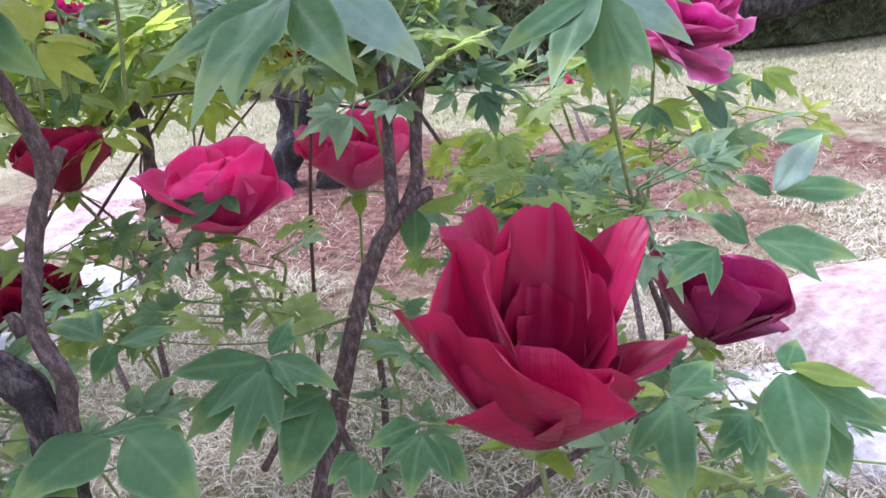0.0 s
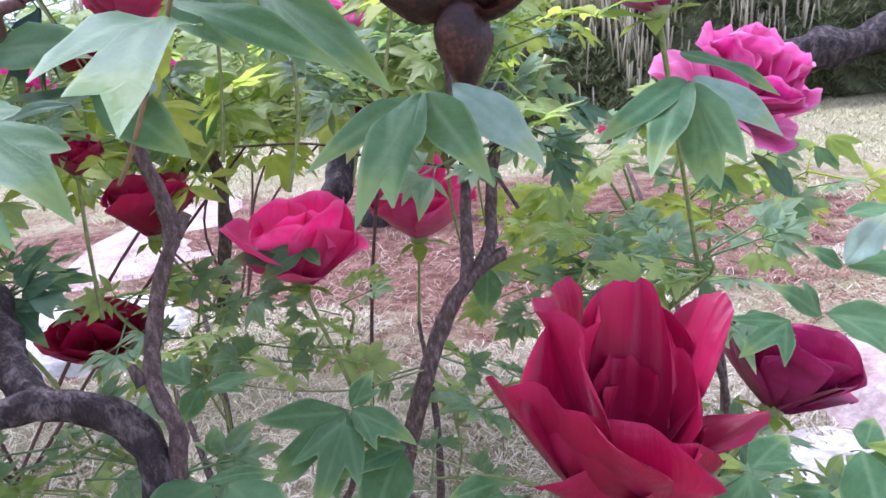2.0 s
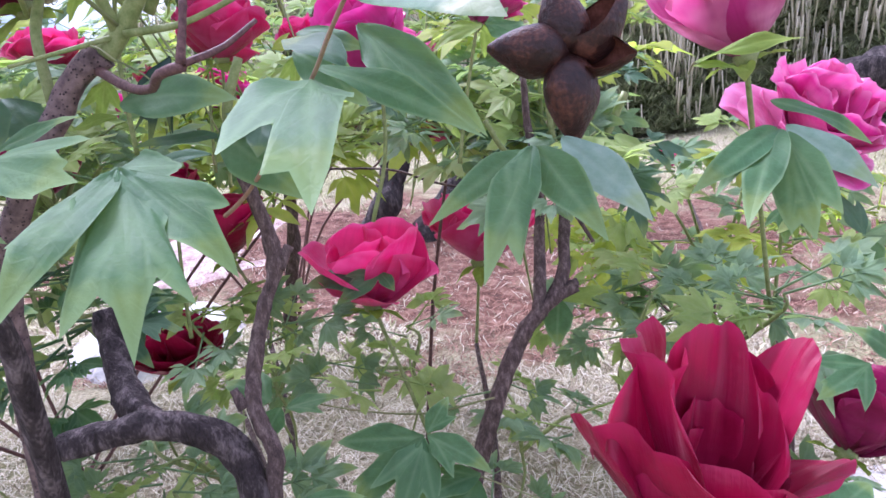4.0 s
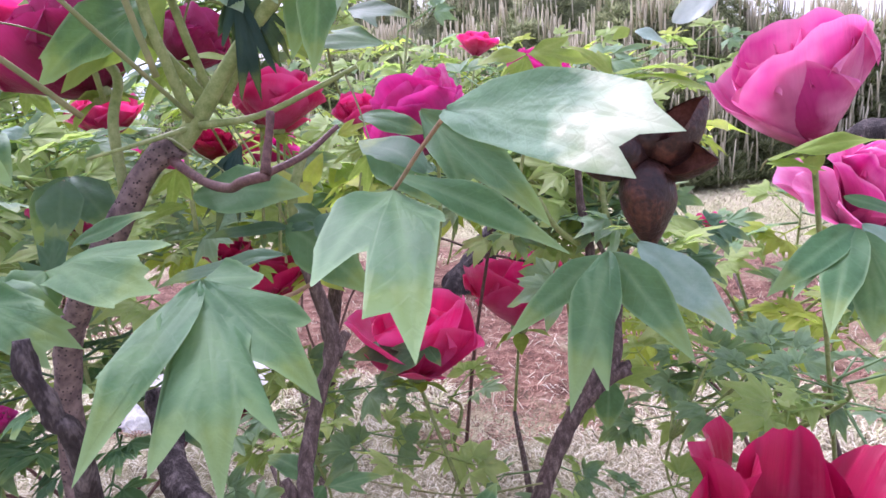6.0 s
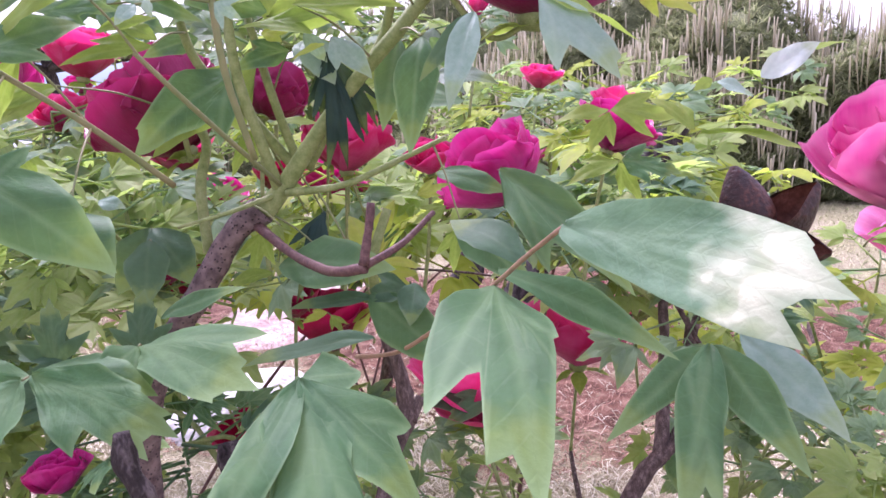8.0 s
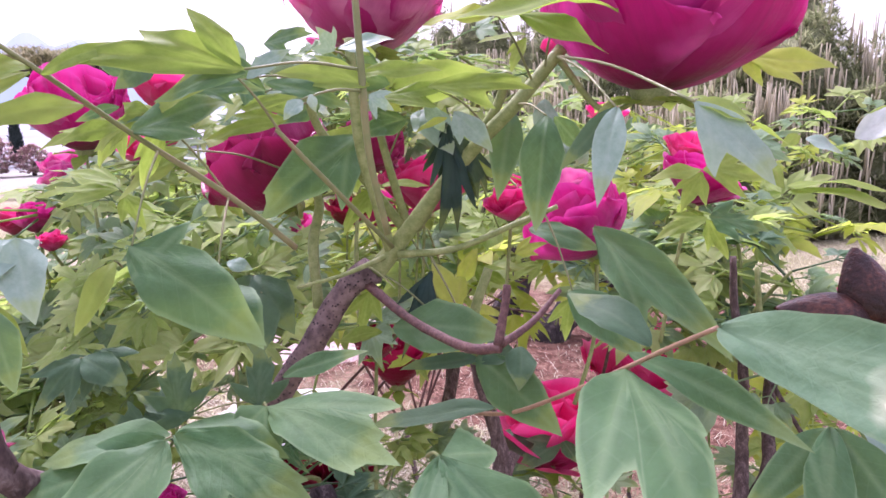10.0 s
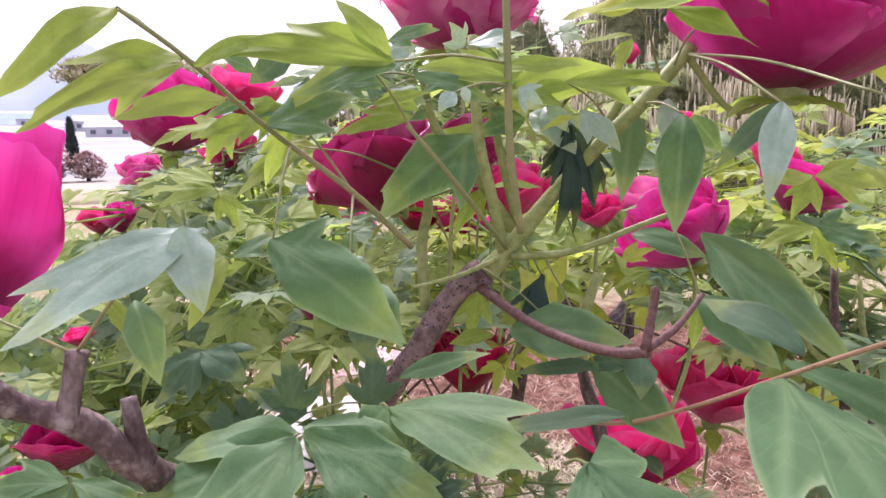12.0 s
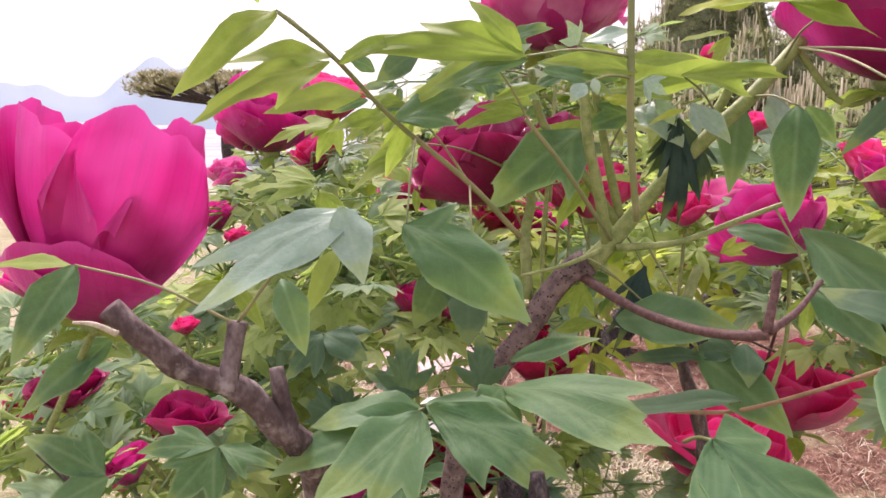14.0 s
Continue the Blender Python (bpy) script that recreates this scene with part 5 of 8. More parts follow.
tube("branch", [(-0.211, 0.418, 0.697), (-0.205, 0.428, 0.710)], [0.0045, 0.0038], BARK, shrub_old, 8, 0.3, 6, "")
tube("green_shoot", [(-0.232, 0.426, 0.779), (-0.232, 0.424, 0.806), (-0.224, 0.435, 0.837)], [0.004, 0.0036, 0.0032], GREENSTEM, shrub_old, 8, 0.0, 6, "")
tube("branch", [(-0.408, 0.888, 0.444), (-0.399, 0.935, 0.589), (-0.414, 0.959, 0.670)], [0.0096, 0.0088, 0.008], BARK, shrub_old, 8, 0.4, 6, "")
tube("trunk", [(-0.400, 0.360, 0.080), (-0.385, 0.360, 0.450), (-0.371, 0.360, 0.688), (-0.346, 0.362, 0.760), (-0.322, 0.370, 0.799), (-0.302, 0.379, 0.832), (-0.285, 0.384, 0.845)], [0.0098, 0.0087, 0.0083, 0.0077, 0.0077, 0.0077, 0.0085], SPECKLED, shrub_front, 12, 0.2, 8, "speckled purplish brown stem")
tube("branch", [(-0.288, 0.381, 0.836), (-0.252, 0.352, 0.826), (-0.221, 0.321, 0.826), (-0.197, 0.289, 0.833), (-0.183, 0.285, 0.836)], [0.0034, 0.0026, 0.0025, 0.0023, 0.0026], TWIG, shrub_front, 8, 0.15, 6, "bare reddish twig")
tube("branch", [(-0.184, 0.285, 0.837), (-0.182, 0.288, 0.851), (-0.181, 0.291, 0.863)], [0.0024, 0.0018, 0.0019], TWIG, shrub_front, 8, 0.2, 6, "")
tube("branch", [(-0.183, 0.286, 0.837), (-0.172, 0.303, 0.843), (-0.162, 0.321, 0.854)], [0.0019, 0.0016, 0.0012], TWIG, shrub_front, 8, 0.1, 6, "")
tube("green_shoot", [(-0.284, 0.385, 0.844), (-0.271, 0.388, 0.859), (-0.245, 0.389, 0.892), (-0.217, 0.391, 0.923), (-0.197, 0.393, 0.943), (-0.173, 0.404, 0.973)], [0.0069, 0.0057, 0.0046, 0.0043, 0.0042, 0.0038], GREENSTEM, shrub_front, 8, 0.0, 6, "")
tube("green_shoot", [(-0.274, 0.386, 0.857), (-0.277, 0.373, 0.890), (-0.283, 0.366, 0.926), (-0.287, 0.368, 0.981)], [0.0039, 0.0033, 0.0032, 0.0028], GREENSTEM, shrub_front, 8, 0.0, 6, "")
tube("green_shoot", [(-0.324, 0.383, 0.818), (-0.328, 0.388, 0.858), (-0.328, 0.399, 0.887), (-0.347, 0.399, 0.906)], [0.0035, 0.0035, 0.0031, 0.0029], GREENSTEM, shrub_front, 8, 0.0, 6, "")
tube("green_shoot", [(-0.275, 0.385, 0.854), (-0.293, 0.358, 0.847), (-0.317, 0.346, 0.841)], [0.0019, 0.0013, 0.0010], GREENSTEM, shrub_front, 8, 0.0, 6, "")
tube("petiole", [(-0.244, 0.309, 0.881), (-0.245, 0.293, 0.920), (-0.245, 0.288, 0.957), (-0.245, 0.284, 0.995)], [0.0017, 0.0017, 0.0017, 0.0015], PETIOLE, shrub_front, 8, 0.0, 6, "")
tube("petiole", [(-0.271, 0.382, 0.860), (-0.285, 0.327, 0.905), (-0.301, 0.308, 0.932)], [0.0014, 0.0014, 0.0012], PETIOLE, shrub_front, 8, 0.0, 6, "")
tube("petiole", [(-0.268, 0.383, 0.855), (-0.233, 0.389, 0.859), (-0.197, 0.398, 0.874), (-0.174, 0.399, 0.884)], [0.0025, 0.0020, 0.0017, 0.0014], GREENSTEM, shrub_front, 8, 0.0, 6, "")
tube("limb", [(-0.411, 0.141, 0.861), (-0.406, 0.148, 0.850), (-0.401, 0.164, 0.832), (-0.390, 0.183, 0.817), (-0.384, 0.204, 0.791), (-0.385, 0.222, 0.771), (-0.394, 0.244, 0.728), (-0.458, 0.328, 0.486)], [0.0048, 0.005, 0.0052, 0.006, 0.007, 0.008, 0.0095, 0.012], LIMB, shrub_front, 10, 0.35, 8, "bare purplish limb with cut stubs")
tube("branch", [(-0.391, 0.177, 0.819), (-0.389, 0.181, 0.835), (-0.388, 0.184, 0.847)], [0.0052, 0.004, 0.0045], LIMB, shrub_front, 8, 0.2, 6, "")
tube("branch", [(-0.382, 0.205, 0.791), (-0.382, 0.202, 0.808), (-0.385, 0.203, 0.821)], [0.0055, 0.0042, 0.0035], LIMB, shrub_front, 8, 0.2, 6, "")
tube("limb", [(-0.270, 0.231, 0.780), (-0.268, 0.229, 0.767), (-0.262, 0.231, 0.747), (-0.261, 0.240, 0.715), (-0.317, 0.301, 0.520)], [0.0034, 0.0042, 0.0046, 0.005, 0.0072], OLDBARK, shrub_front, 10, 0.4, 6, "")
lf = leaf(shrub_front, (-0.215, 0.275, 0.785), (-0.202, 0.254, 0.797), 0.0008, PETIOLE, 0.002, "")
leaflet(lf, (-0.202, 0.254, 0.797), (-0.160, 0.179, 0.750), (0.35, -0.35, 0.87), "cut_broad_front", GLAUCOUS, 1.0, 0.18)
leaflet(lf, (-0.202, 0.254, 0.797), (-0.144, 0.226, 0.761), (0.30, -0.45, 0.84), "cut_side_front", GLAUCOUS, 1.0, 0.18)
leaflet(lf, (-0.202, 0.254, 0.797), (-0.196, 0.163, 0.765), (0.30, -0.30, 0.90), "cut_broad_left", GLAUCOUS, 1.0, 0.18)
lf = leaf(shrub_front, (-0.124, 0.316, 0.826), (-0.122, 0.305, 0.832), 0.0006, PETIOLE, 0.0008, "")
leaflet(lf, (-0.130, 0.296, 0.827), (-0.098, 0.186, 0.797), (0.11, -0.23, 0.97), "cut_middle", GLAUCOUS, 1.0, 0.18)
leaflet(lf, (-0.129, 0.302, 0.832), (-0.054, 0.296, 0.798), (0.26, -0.66, 0.70), "cut_long_right", GLAUCOUS, 1.0, 0.18)
leaflet(lf, (-0.120, 0.316, 0.832), (-0.162, 0.351, 0.845), (0.07, -0.36, 0.93), "ovate", DARK, 1.00, 0.18)
leaflet(lf, (-0.097, 0.252, 0.861), (-0.027, 0.192, 0.856), (-0.39, -0.51, 0.76), "cut_bleached", VARIEGATED, 1.0, 0.1)
lf = leaf(shrub_main, (-0.036, 0.371, 0.774), (-0.034, 0.359, 0.781), 0.0006, PETIOLE, 0.0008, "")
leaflet(lf, (-0.036, 0.359, 0.781), (-0.083, 0.297, 0.758), (0.27, -0.52, 0.81), "cut_pod_left", GLAUCOUS, 1.0, 0.18)
leaflet(lf, (-0.035, 0.356, 0.782), (-0.055, 0.259, 0.743), (0.05, -0.38, 0.92), "cut_pod_middle", GLAUCOUS, 1.0, 0.18)
leaflet(lf, (-0.033, 0.356, 0.782), (-0.001, 0.301, 0.747), (-0.24, -0.62, 0.74), "cut_pod_right", GLAUCOUS, 1.0, 0.18)
leaflet(lf, (-0.019, 0.368, 0.785), (0.025, 0.337, 0.746), (-0.01, -0.78, 0.62), "cut_pod_silver", SILVER, 1.0, 0.18)
lf = leaf(shrub_main, (0.125, 0.491, 0.760), (0.127, 0.480, 0.767), 0.0006, PETIOLE, 0.0008, "")
leaflet(lf, (0.128, 0.482, 0.767), (0.060, 0.420, 0.739), (0.18, -0.57, 0.80), "cut_purple_left", GLAUCOUS, 1.0, 0.18)
leaflet(lf, (0.129, 0.484, 0.767), (0.088, 0.397, 0.723), (-0.23, -0.35, 0.91), "cut_purple_mid", GLAUCOUS, 1.0, 0.18)
leaflet(lf, (0.130, 0.481, 0.767), (0.132, 0.412, 0.710), (-0.34, -0.61, 0.72), "cut_purple_low", GLAUCOUS, 1.0, 0.18)
leaflet(lf, (0.133, 0.481, 0.769), (0.179, 0.445, 0.734), (-0.18, -0.79, 0.59), "cut_purple_silver", SILVER, 1.0, 0.18)
leaflet(lf, (0.130, 0.506, 0.784), (0.195, 0.494, 0.753), (-0.11, -0.37, 0.92), "lance", GLAUCOUS, 1.00, 0.18)
lf = leaf(shrub_main, (-0.163, 0.523, 0.847), (-0.162, 0.512, 0.854), 0.0006, PETIOLE, 0.0008, "")
leaflet(lf, (-0.162, 0.512, 0.854), (-0.066, 0.467, 0.775), (0.23, -0.82, 0.52), "two", GLAUCOUS, 0.70, 0.18)
leaflet(lf, (-0.211, 0.515, 0.852), (-0.157, 0.517, 0.836), (0.20, -0.53, 0.82), "ovate", GLAUCOUS, 1.00, 0.18)
lf = leaf(shrub_main, (0.068, 0.477, 0.807), (0.069, 0.466, 0.815), 0.0006, PETIOLE, 0.0008, "")
leaflet(lf, (0.069, 0.466, 0.815), (0.133, 0.457, 0.827), (-0.10, -0.54, 0.84), "ovate", FRESH, 0.52, 0.18)
leaflet(lf, (0.068, 0.465, 0.813), (0.101, 0.457, 0.808), (-0.10, -0.54, 0.84), "ovate", FRESH, 0.52, 0.18)
lf = leaf(shrub_front, (-0.388, 0.183, 0.846), (-0.336, 0.189, 0.896), 0.0006, PETIOLE, 0.0043, "")
leaflet(lf, (-0.331, 0.192, 0.896), (-0.369, 0.140, 0.862), (0.25, -0.65, 0.72), "cut_silver_arch", SILVER, 1.0, 0.18)
leaflet(lf, (-0.334, 0.186, 0.897), (-0.319, 0.176, 0.870), (0.47, -0.71, 0.51), "cut_silver_tip", SILVER, 1.0, 0.18)
leaflet(lf, (-0.388, 0.214, 0.860), (-0.370, 0.206, 0.827), (0.54, -0.65, 0.53), "ovate", GLAUCOUS, 0.95, 0.18)
lf = leaf(shrub_front, (-0.353, 0.284, 0.923), (-0.337, 0.243, 0.884), 0.0006, PETIOLE, 0.0035, "")
leaflet(lf, (-0.338, 0.242, 0.884), (-0.279, 0.251, 0.841), (0.50, -0.68, 0.54), "cut_oval_tooth", GLAUCOUS, 1.0, 0.18)
leaflet(lf, (-0.332, 0.256, 0.883), (-0.323, 0.273, 0.890), (0.23, -0.47, 0.85), "ovate", GLAUCOUS, 1.00, 0.18)
lf = leaf(shrub_front, (-0.389, 0.233, 0.750), (-0.336, 0.254, 0.790), 0.0006, PETIOLE, 0.0042, "")
leaflet(lf, (-0.338, 0.252, 0.789), (-0.390, 0.199, 0.768), (0.22, -0.53, 0.82), "cut_low_left", GLAUCOUS, 1.0, 0.18)
leaflet(lf, (-0.335, 0.248, 0.790), (-0.333, 0.195, 0.764), (0.29, -0.41, 0.86), "cut_low_mid", GLAUCOUS, 1.0, 0.18)
leaflet(lf, (-0.333, 0.253, 0.791), (-0.260, 0.250, 0.770), (0.20, -0.59, 0.78), "cut_low_right", GLAUCOUS, 1.0, 0.18)
leaflet(lf, (-0.339, 0.257, 0.788), (-0.382, 0.222, 0.785), (0.15, -0.29, 0.95), "cut_low_back", GLAUCOUS, 1.0, 0.18)
leaflet(lf, (-0.339, 0.262, 0.789), (-0.284, 0.272, 0.777), (0.25, -0.27, 0.93), "cut_low_far", GLAUCOUS, 1.0, 0.18)
lf = leaf(shrub_front, (-0.325, 0.315, 0.780), (-0.309, 0.293, 0.791), 0.0007, PETIOLE, 0.002, "")
leaflet(lf, (-0.309, 0.293, 0.791), (-0.218, 0.248, 0.795), (-0.28, -0.50, 0.82), "cut_row_main", GLAUCOUS, 1.0, 0.18)
leaflet(lf, (-0.309, 0.293, 0.791), (-0.294, 0.260, 0.763), (0.45, -0.45, 0.77), "cut_row_down", GLAUCOUS, 1.0, 0.18)
lf = leaf(shrub_front, (-0.250, 0.386, 0.857), (-0.218, 0.379, 0.796), 0.0006, PETIOLE, 0.0041, "")
leaflet(lf, (-0.218, 0.379, 0.796), (-0.166, 0.369, 0.756), (0.05, -0.70, 0.71), "ovate", GLAUCOUS, 1.10, 0.18)
leaflet(lf, (-0.217, 0.380, 0.793), (-0.258, 0.354, 0.793), (0.03, -0.47, 0.88), "lance", DARK, 1.00, 0.18)
lf = leaf(shrub_front, (-0.388, 0.230, 0.755), (-0.425, 0.204, 0.774), 0.0006, PETIOLE, 0.0030, "")
leaflet(lf, (-0.425, 0.204, 0.774), (-0.432, 0.174, 0.753), (0.46, -0.45, 0.76), "three", GLAUCOUS, 1.20, 0.18)
leaflet(lf, (-0.424, 0.204, 0.775), (-0.396, 0.216, 0.763), (0.31, -0.30, 0.90), "two", GLAUCOUS, 1.00, 0.18)
leaflet(lf, (-0.426, 0.203, 0.775), (-0.461, 0.186, 0.773), (0.31, -0.30, 0.90), "two", GLAUCOUS, 1.00, 0.18)
lf = leaf(shrub_front, (-0.346, 0.362, 0.760), (-0.371, 0.307, 0.772), 0.0006, PETIOLE, 0.0037, "")
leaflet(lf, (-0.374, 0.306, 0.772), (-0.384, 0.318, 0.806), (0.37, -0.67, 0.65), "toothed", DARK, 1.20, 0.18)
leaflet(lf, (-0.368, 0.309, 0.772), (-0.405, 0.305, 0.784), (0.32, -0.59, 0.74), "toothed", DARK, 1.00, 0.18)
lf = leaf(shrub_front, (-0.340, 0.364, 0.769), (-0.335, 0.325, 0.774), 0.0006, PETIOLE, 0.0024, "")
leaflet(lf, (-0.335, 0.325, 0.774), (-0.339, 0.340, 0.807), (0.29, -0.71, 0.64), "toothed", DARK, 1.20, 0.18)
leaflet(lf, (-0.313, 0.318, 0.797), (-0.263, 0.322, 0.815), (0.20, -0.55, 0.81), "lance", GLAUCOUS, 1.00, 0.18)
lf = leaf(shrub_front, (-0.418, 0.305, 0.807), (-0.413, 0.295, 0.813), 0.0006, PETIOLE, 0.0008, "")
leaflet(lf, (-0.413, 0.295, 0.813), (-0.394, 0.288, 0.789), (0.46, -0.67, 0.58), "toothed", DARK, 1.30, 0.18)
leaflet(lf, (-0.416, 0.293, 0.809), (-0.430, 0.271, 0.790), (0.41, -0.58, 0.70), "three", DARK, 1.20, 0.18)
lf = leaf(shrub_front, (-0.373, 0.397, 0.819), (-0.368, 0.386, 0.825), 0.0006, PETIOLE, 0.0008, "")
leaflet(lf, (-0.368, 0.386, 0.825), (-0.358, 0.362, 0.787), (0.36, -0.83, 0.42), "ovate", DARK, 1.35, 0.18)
tube("petiole", [(-0.318, 0.349, 0.864), (-0.335, 0.313, 0.898), (-0.359, 0.274, 0.932), (-0.366, 0.231, 0.960), (-0.379, 0.211, 0.977)], [0.0018, 0.0016, 0.0013, 0.0011, 0.0010], PETIOLE, shrub_front, 8, 0.0, 6, "")
lf = leaf(shrub_front, (-0.371, 0.224, 0.966), (-0.380, 0.211, 0.978), 0.0006, PETIOLE, 0.0012, "")
leaflet(lf, (-0.380, 0.211, 0.978), (-0.398, 0.167, 0.940), (0.48, -0.60, 0.64), "lance", FRESH, 1.05, 0.18)
leaflet(lf, (-0.390, 0.212, 0.982), (-0.399, 0.211, 0.998), (0.54, -0.65, 0.54), "ovate", FRESH, 0.74, 0.18)
lf = leaf(shrub_front, (-0.364, 0.242, 0.953), (-0.366, 0.231, 0.960), 0.0006, PETIOLE, 0.0008, "")
leaflet(lf, (-0.366, 0.231, 0.960), (-0.403, 0.202, 0.957), (0.42, -0.62, 0.66), "lance", FRESH, 1.00, 0.18)
leaflet(lf, (-0.367, 0.230, 0.958), (-0.399, 0.176, 0.931), (0.42, -0.62, 0.66), "twol", FRESH, 0.53, 0.18)
leaflet(lf, (-0.363, 0.232, 0.957), (-0.341, 0.256, 0.971), (0.45, -0.68, 0.58), "lance", FRESH, 1.00, 0.18)
lf = leaf(shrub_front, (-0.360, 0.269, 0.935), (-0.367, 0.256, 0.945), 0.0006, PETIOLE, 0.0011, "")
leaflet(lf, (-0.367, 0.256, 0.945), (-0.400, 0.222, 0.936), (0.43, -0.68, 0.60), "lance", FRESH, 1.10, 0.18)
leaflet(lf, (-0.362, 0.274, 0.936), (-0.391, 0.258, 0.927), (0.39, -0.69, 0.61), "lance", FRESH, 1.00, 0.18)
leaflet(lf, (-0.359, 0.274, 0.932), (-0.329, 0.314, 0.948), (0.38, -0.68, 0.62), "two", GLAUCOUS, 1.00, 0.18)
lf = leaf(shrub_front, (-0.245, 0.288, 0.957), (-0.284, 0.258, 0.957), 0.0006, PETIOLE, 0.0030, "")
leaflet(lf, (-0.284, 0.258, 0.957), (-0.372, 0.246, 0.965), (0.28, -0.83, 0.48), "two", FRESH, 0.52, 0.18)
leaflet(lf, (-0.286, 0.258, 0.958), (-0.312, 0.261, 0.984), (0.26, -0.78, 0.57), "ovate", FRESH, 0.74, 0.18)
leaflet(lf, (-0.279, 0.266, 0.952), (-0.252, 0.293, 0.941), (0.24, -0.78, 0.58), "lance", GLAUCOUS, 1.00, 0.18)
leaflet(lf, (-0.284, 0.258, 0.956), (-0.330, 0.257, 0.945), (0.26, -0.77, 0.58), "lance", GLAUCOUS, 1.00, 0.18)
lf = leaf(shrub_front, (-0.212, 0.392, 0.928), (-0.227, 0.330, 0.951), 0.0006, PETIOLE, 0.0041, "")
leaflet(lf, (-0.228, 0.329, 0.951), (-0.179, 0.352, 0.950), (0.09, -0.80, 0.59), "two", FRESH, 0.67, 0.18)
leaflet(lf, (-0.242, 0.289, 0.950), (-0.284, 0.281, 0.957), (0.13, -0.80, 0.59), "two", FRESH, 0.74, 0.18)
leaflet(lf, (-0.253, 0.307, 0.957), (-0.219, 0.324, 0.958), (0.15, -0.80, 0.58), "lance", FRESH, 1.00, 0.18)
lf = leaf(shrub_front, (-0.245, 0.289, 0.948), (-0.258, 0.257, 0.944), 0.0006, PETIOLE, 0.0021, "")
leaflet(lf, (-0.258, 0.257, 0.944), (-0.262, 0.249, 0.936), (0.22, -0.92, 0.33), "ovate", SILVER, 1.40, 0.18)
leaflet(lf, (-0.255, 0.259, 0.946), (-0.253, 0.259, 0.939), (0.21, -0.92, 0.33), "ovate", SILVER, 1.30, 0.18)
leaflet(lf, (-0.238, 0.279, 0.946), (-0.228, 0.282, 0.939), (0.15, -0.93, 0.33), "three", SILVER, 1.30, 0.18)
lf = leaf(shrub_front, (-0.197, 0.393, 0.943), (-0.175, 0.361, 0.936), 0.0006, PETIOLE, 0.0024, "")
leaflet(lf, (-0.175, 0.361, 0.936), (-0.176, 0.334, 0.879), (0.08, -0.97, 0.24), "ovate", GLAUCOUS, 0.78, 0.18)
leaflet(lf, (-0.171, 0.362, 0.935), (-0.156, 0.369, 0.916), (0.06, -0.92, 0.39), "two", GLAUCOUS, 1.20, 0.18)
lf = leaf(shrub_front, (-0.176, 0.403, 0.969), (-0.137, 0.303, 0.938), 0.0007, PETIOLE, 0.004, "")
leaflet(lf, (-0.137, 0.303, 0.938), (-0.142, 0.275, 0.900), (-0.02, -0.98, 0.22), "lance", SILVER, 1.00, 0.18)
leaflet(lf, (-0.137, 0.305, 0.938), (-0.160, 0.300, 0.912), (-0.03, -0.93, 0.37), "lance", DARK, 1.00, 0.18)
lf = leaf(shrub_front, (-0.188, 0.397, 0.954), (-0.197, 0.335, 0.986), 0.0006, PETIOLE, 0.0042, "")
leaflet(lf, (-0.197, 0.335, 0.986), (-0.143, 0.340, 0.964), (0.08, -0.50, 0.86), "ovate", FRESH, 0.81, 0.18)
leaflet(lf, (-0.197, 0.335, 0.984), (-0.230, 0.328, 0.980), (0.09, -0.58, 0.81), "ovate", YELLOW, 0.96, 0.18)
lf = leaf(shrub_front, (-0.292, 0.389, 0.902), (-0.291, 0.383, 0.927), 0.0006, PETIOLE, 0.0015, "")
leaflet(lf, (-0.291, 0.383, 0.927), (-0.334, 0.338, 0.882), (0.30, -0.77, 0.56), "twol", GLAUCOUS, 1.10, 0.18)
lf = leaf(shrub_front, (-0.231, 0.390, 0.908), (-0.235, 0.382, 0.932), 0.0006, PETIOLE, 0.0015, "")
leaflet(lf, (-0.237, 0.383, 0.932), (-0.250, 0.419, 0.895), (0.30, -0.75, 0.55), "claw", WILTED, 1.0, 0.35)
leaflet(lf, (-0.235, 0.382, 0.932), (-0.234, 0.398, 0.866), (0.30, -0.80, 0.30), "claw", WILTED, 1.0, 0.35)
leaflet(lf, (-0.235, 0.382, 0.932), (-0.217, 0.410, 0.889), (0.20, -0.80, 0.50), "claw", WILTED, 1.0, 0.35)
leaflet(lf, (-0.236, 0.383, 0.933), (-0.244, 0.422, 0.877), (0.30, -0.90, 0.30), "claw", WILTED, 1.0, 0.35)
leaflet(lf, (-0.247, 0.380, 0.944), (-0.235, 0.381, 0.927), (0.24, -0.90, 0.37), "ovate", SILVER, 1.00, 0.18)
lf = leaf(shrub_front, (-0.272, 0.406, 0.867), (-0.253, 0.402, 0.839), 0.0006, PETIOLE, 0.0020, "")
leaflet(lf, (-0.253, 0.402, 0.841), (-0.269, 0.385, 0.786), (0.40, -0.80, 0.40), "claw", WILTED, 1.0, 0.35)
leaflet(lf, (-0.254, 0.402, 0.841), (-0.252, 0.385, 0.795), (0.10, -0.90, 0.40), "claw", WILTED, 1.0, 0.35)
lf = leaf(shrub_front, (-0.176, 0.403, 0.969), (-0.108, 0.276, 0.939), 0.0007, PETIOLE, 0.004, "")
leaflet(lf, (-0.108, 0.276, 0.939), (-0.079, 0.273, 0.909), (0.02, -0.75, 0.65), "two", SILVER, 1.0, 0.18)
leaflet(lf, (-0.108, 0.277, 0.939), (-0.072, 0.296, 0.922), (0.01, -0.40, 0.92), "ovate", FRESH, 1.0, 0.18)
lf = leaf(shrub_main, (-0.201, 0.667, 0.601), (-0.201, 0.656, 0.609), 0.0006, PETIOLE, 0.0008, "")
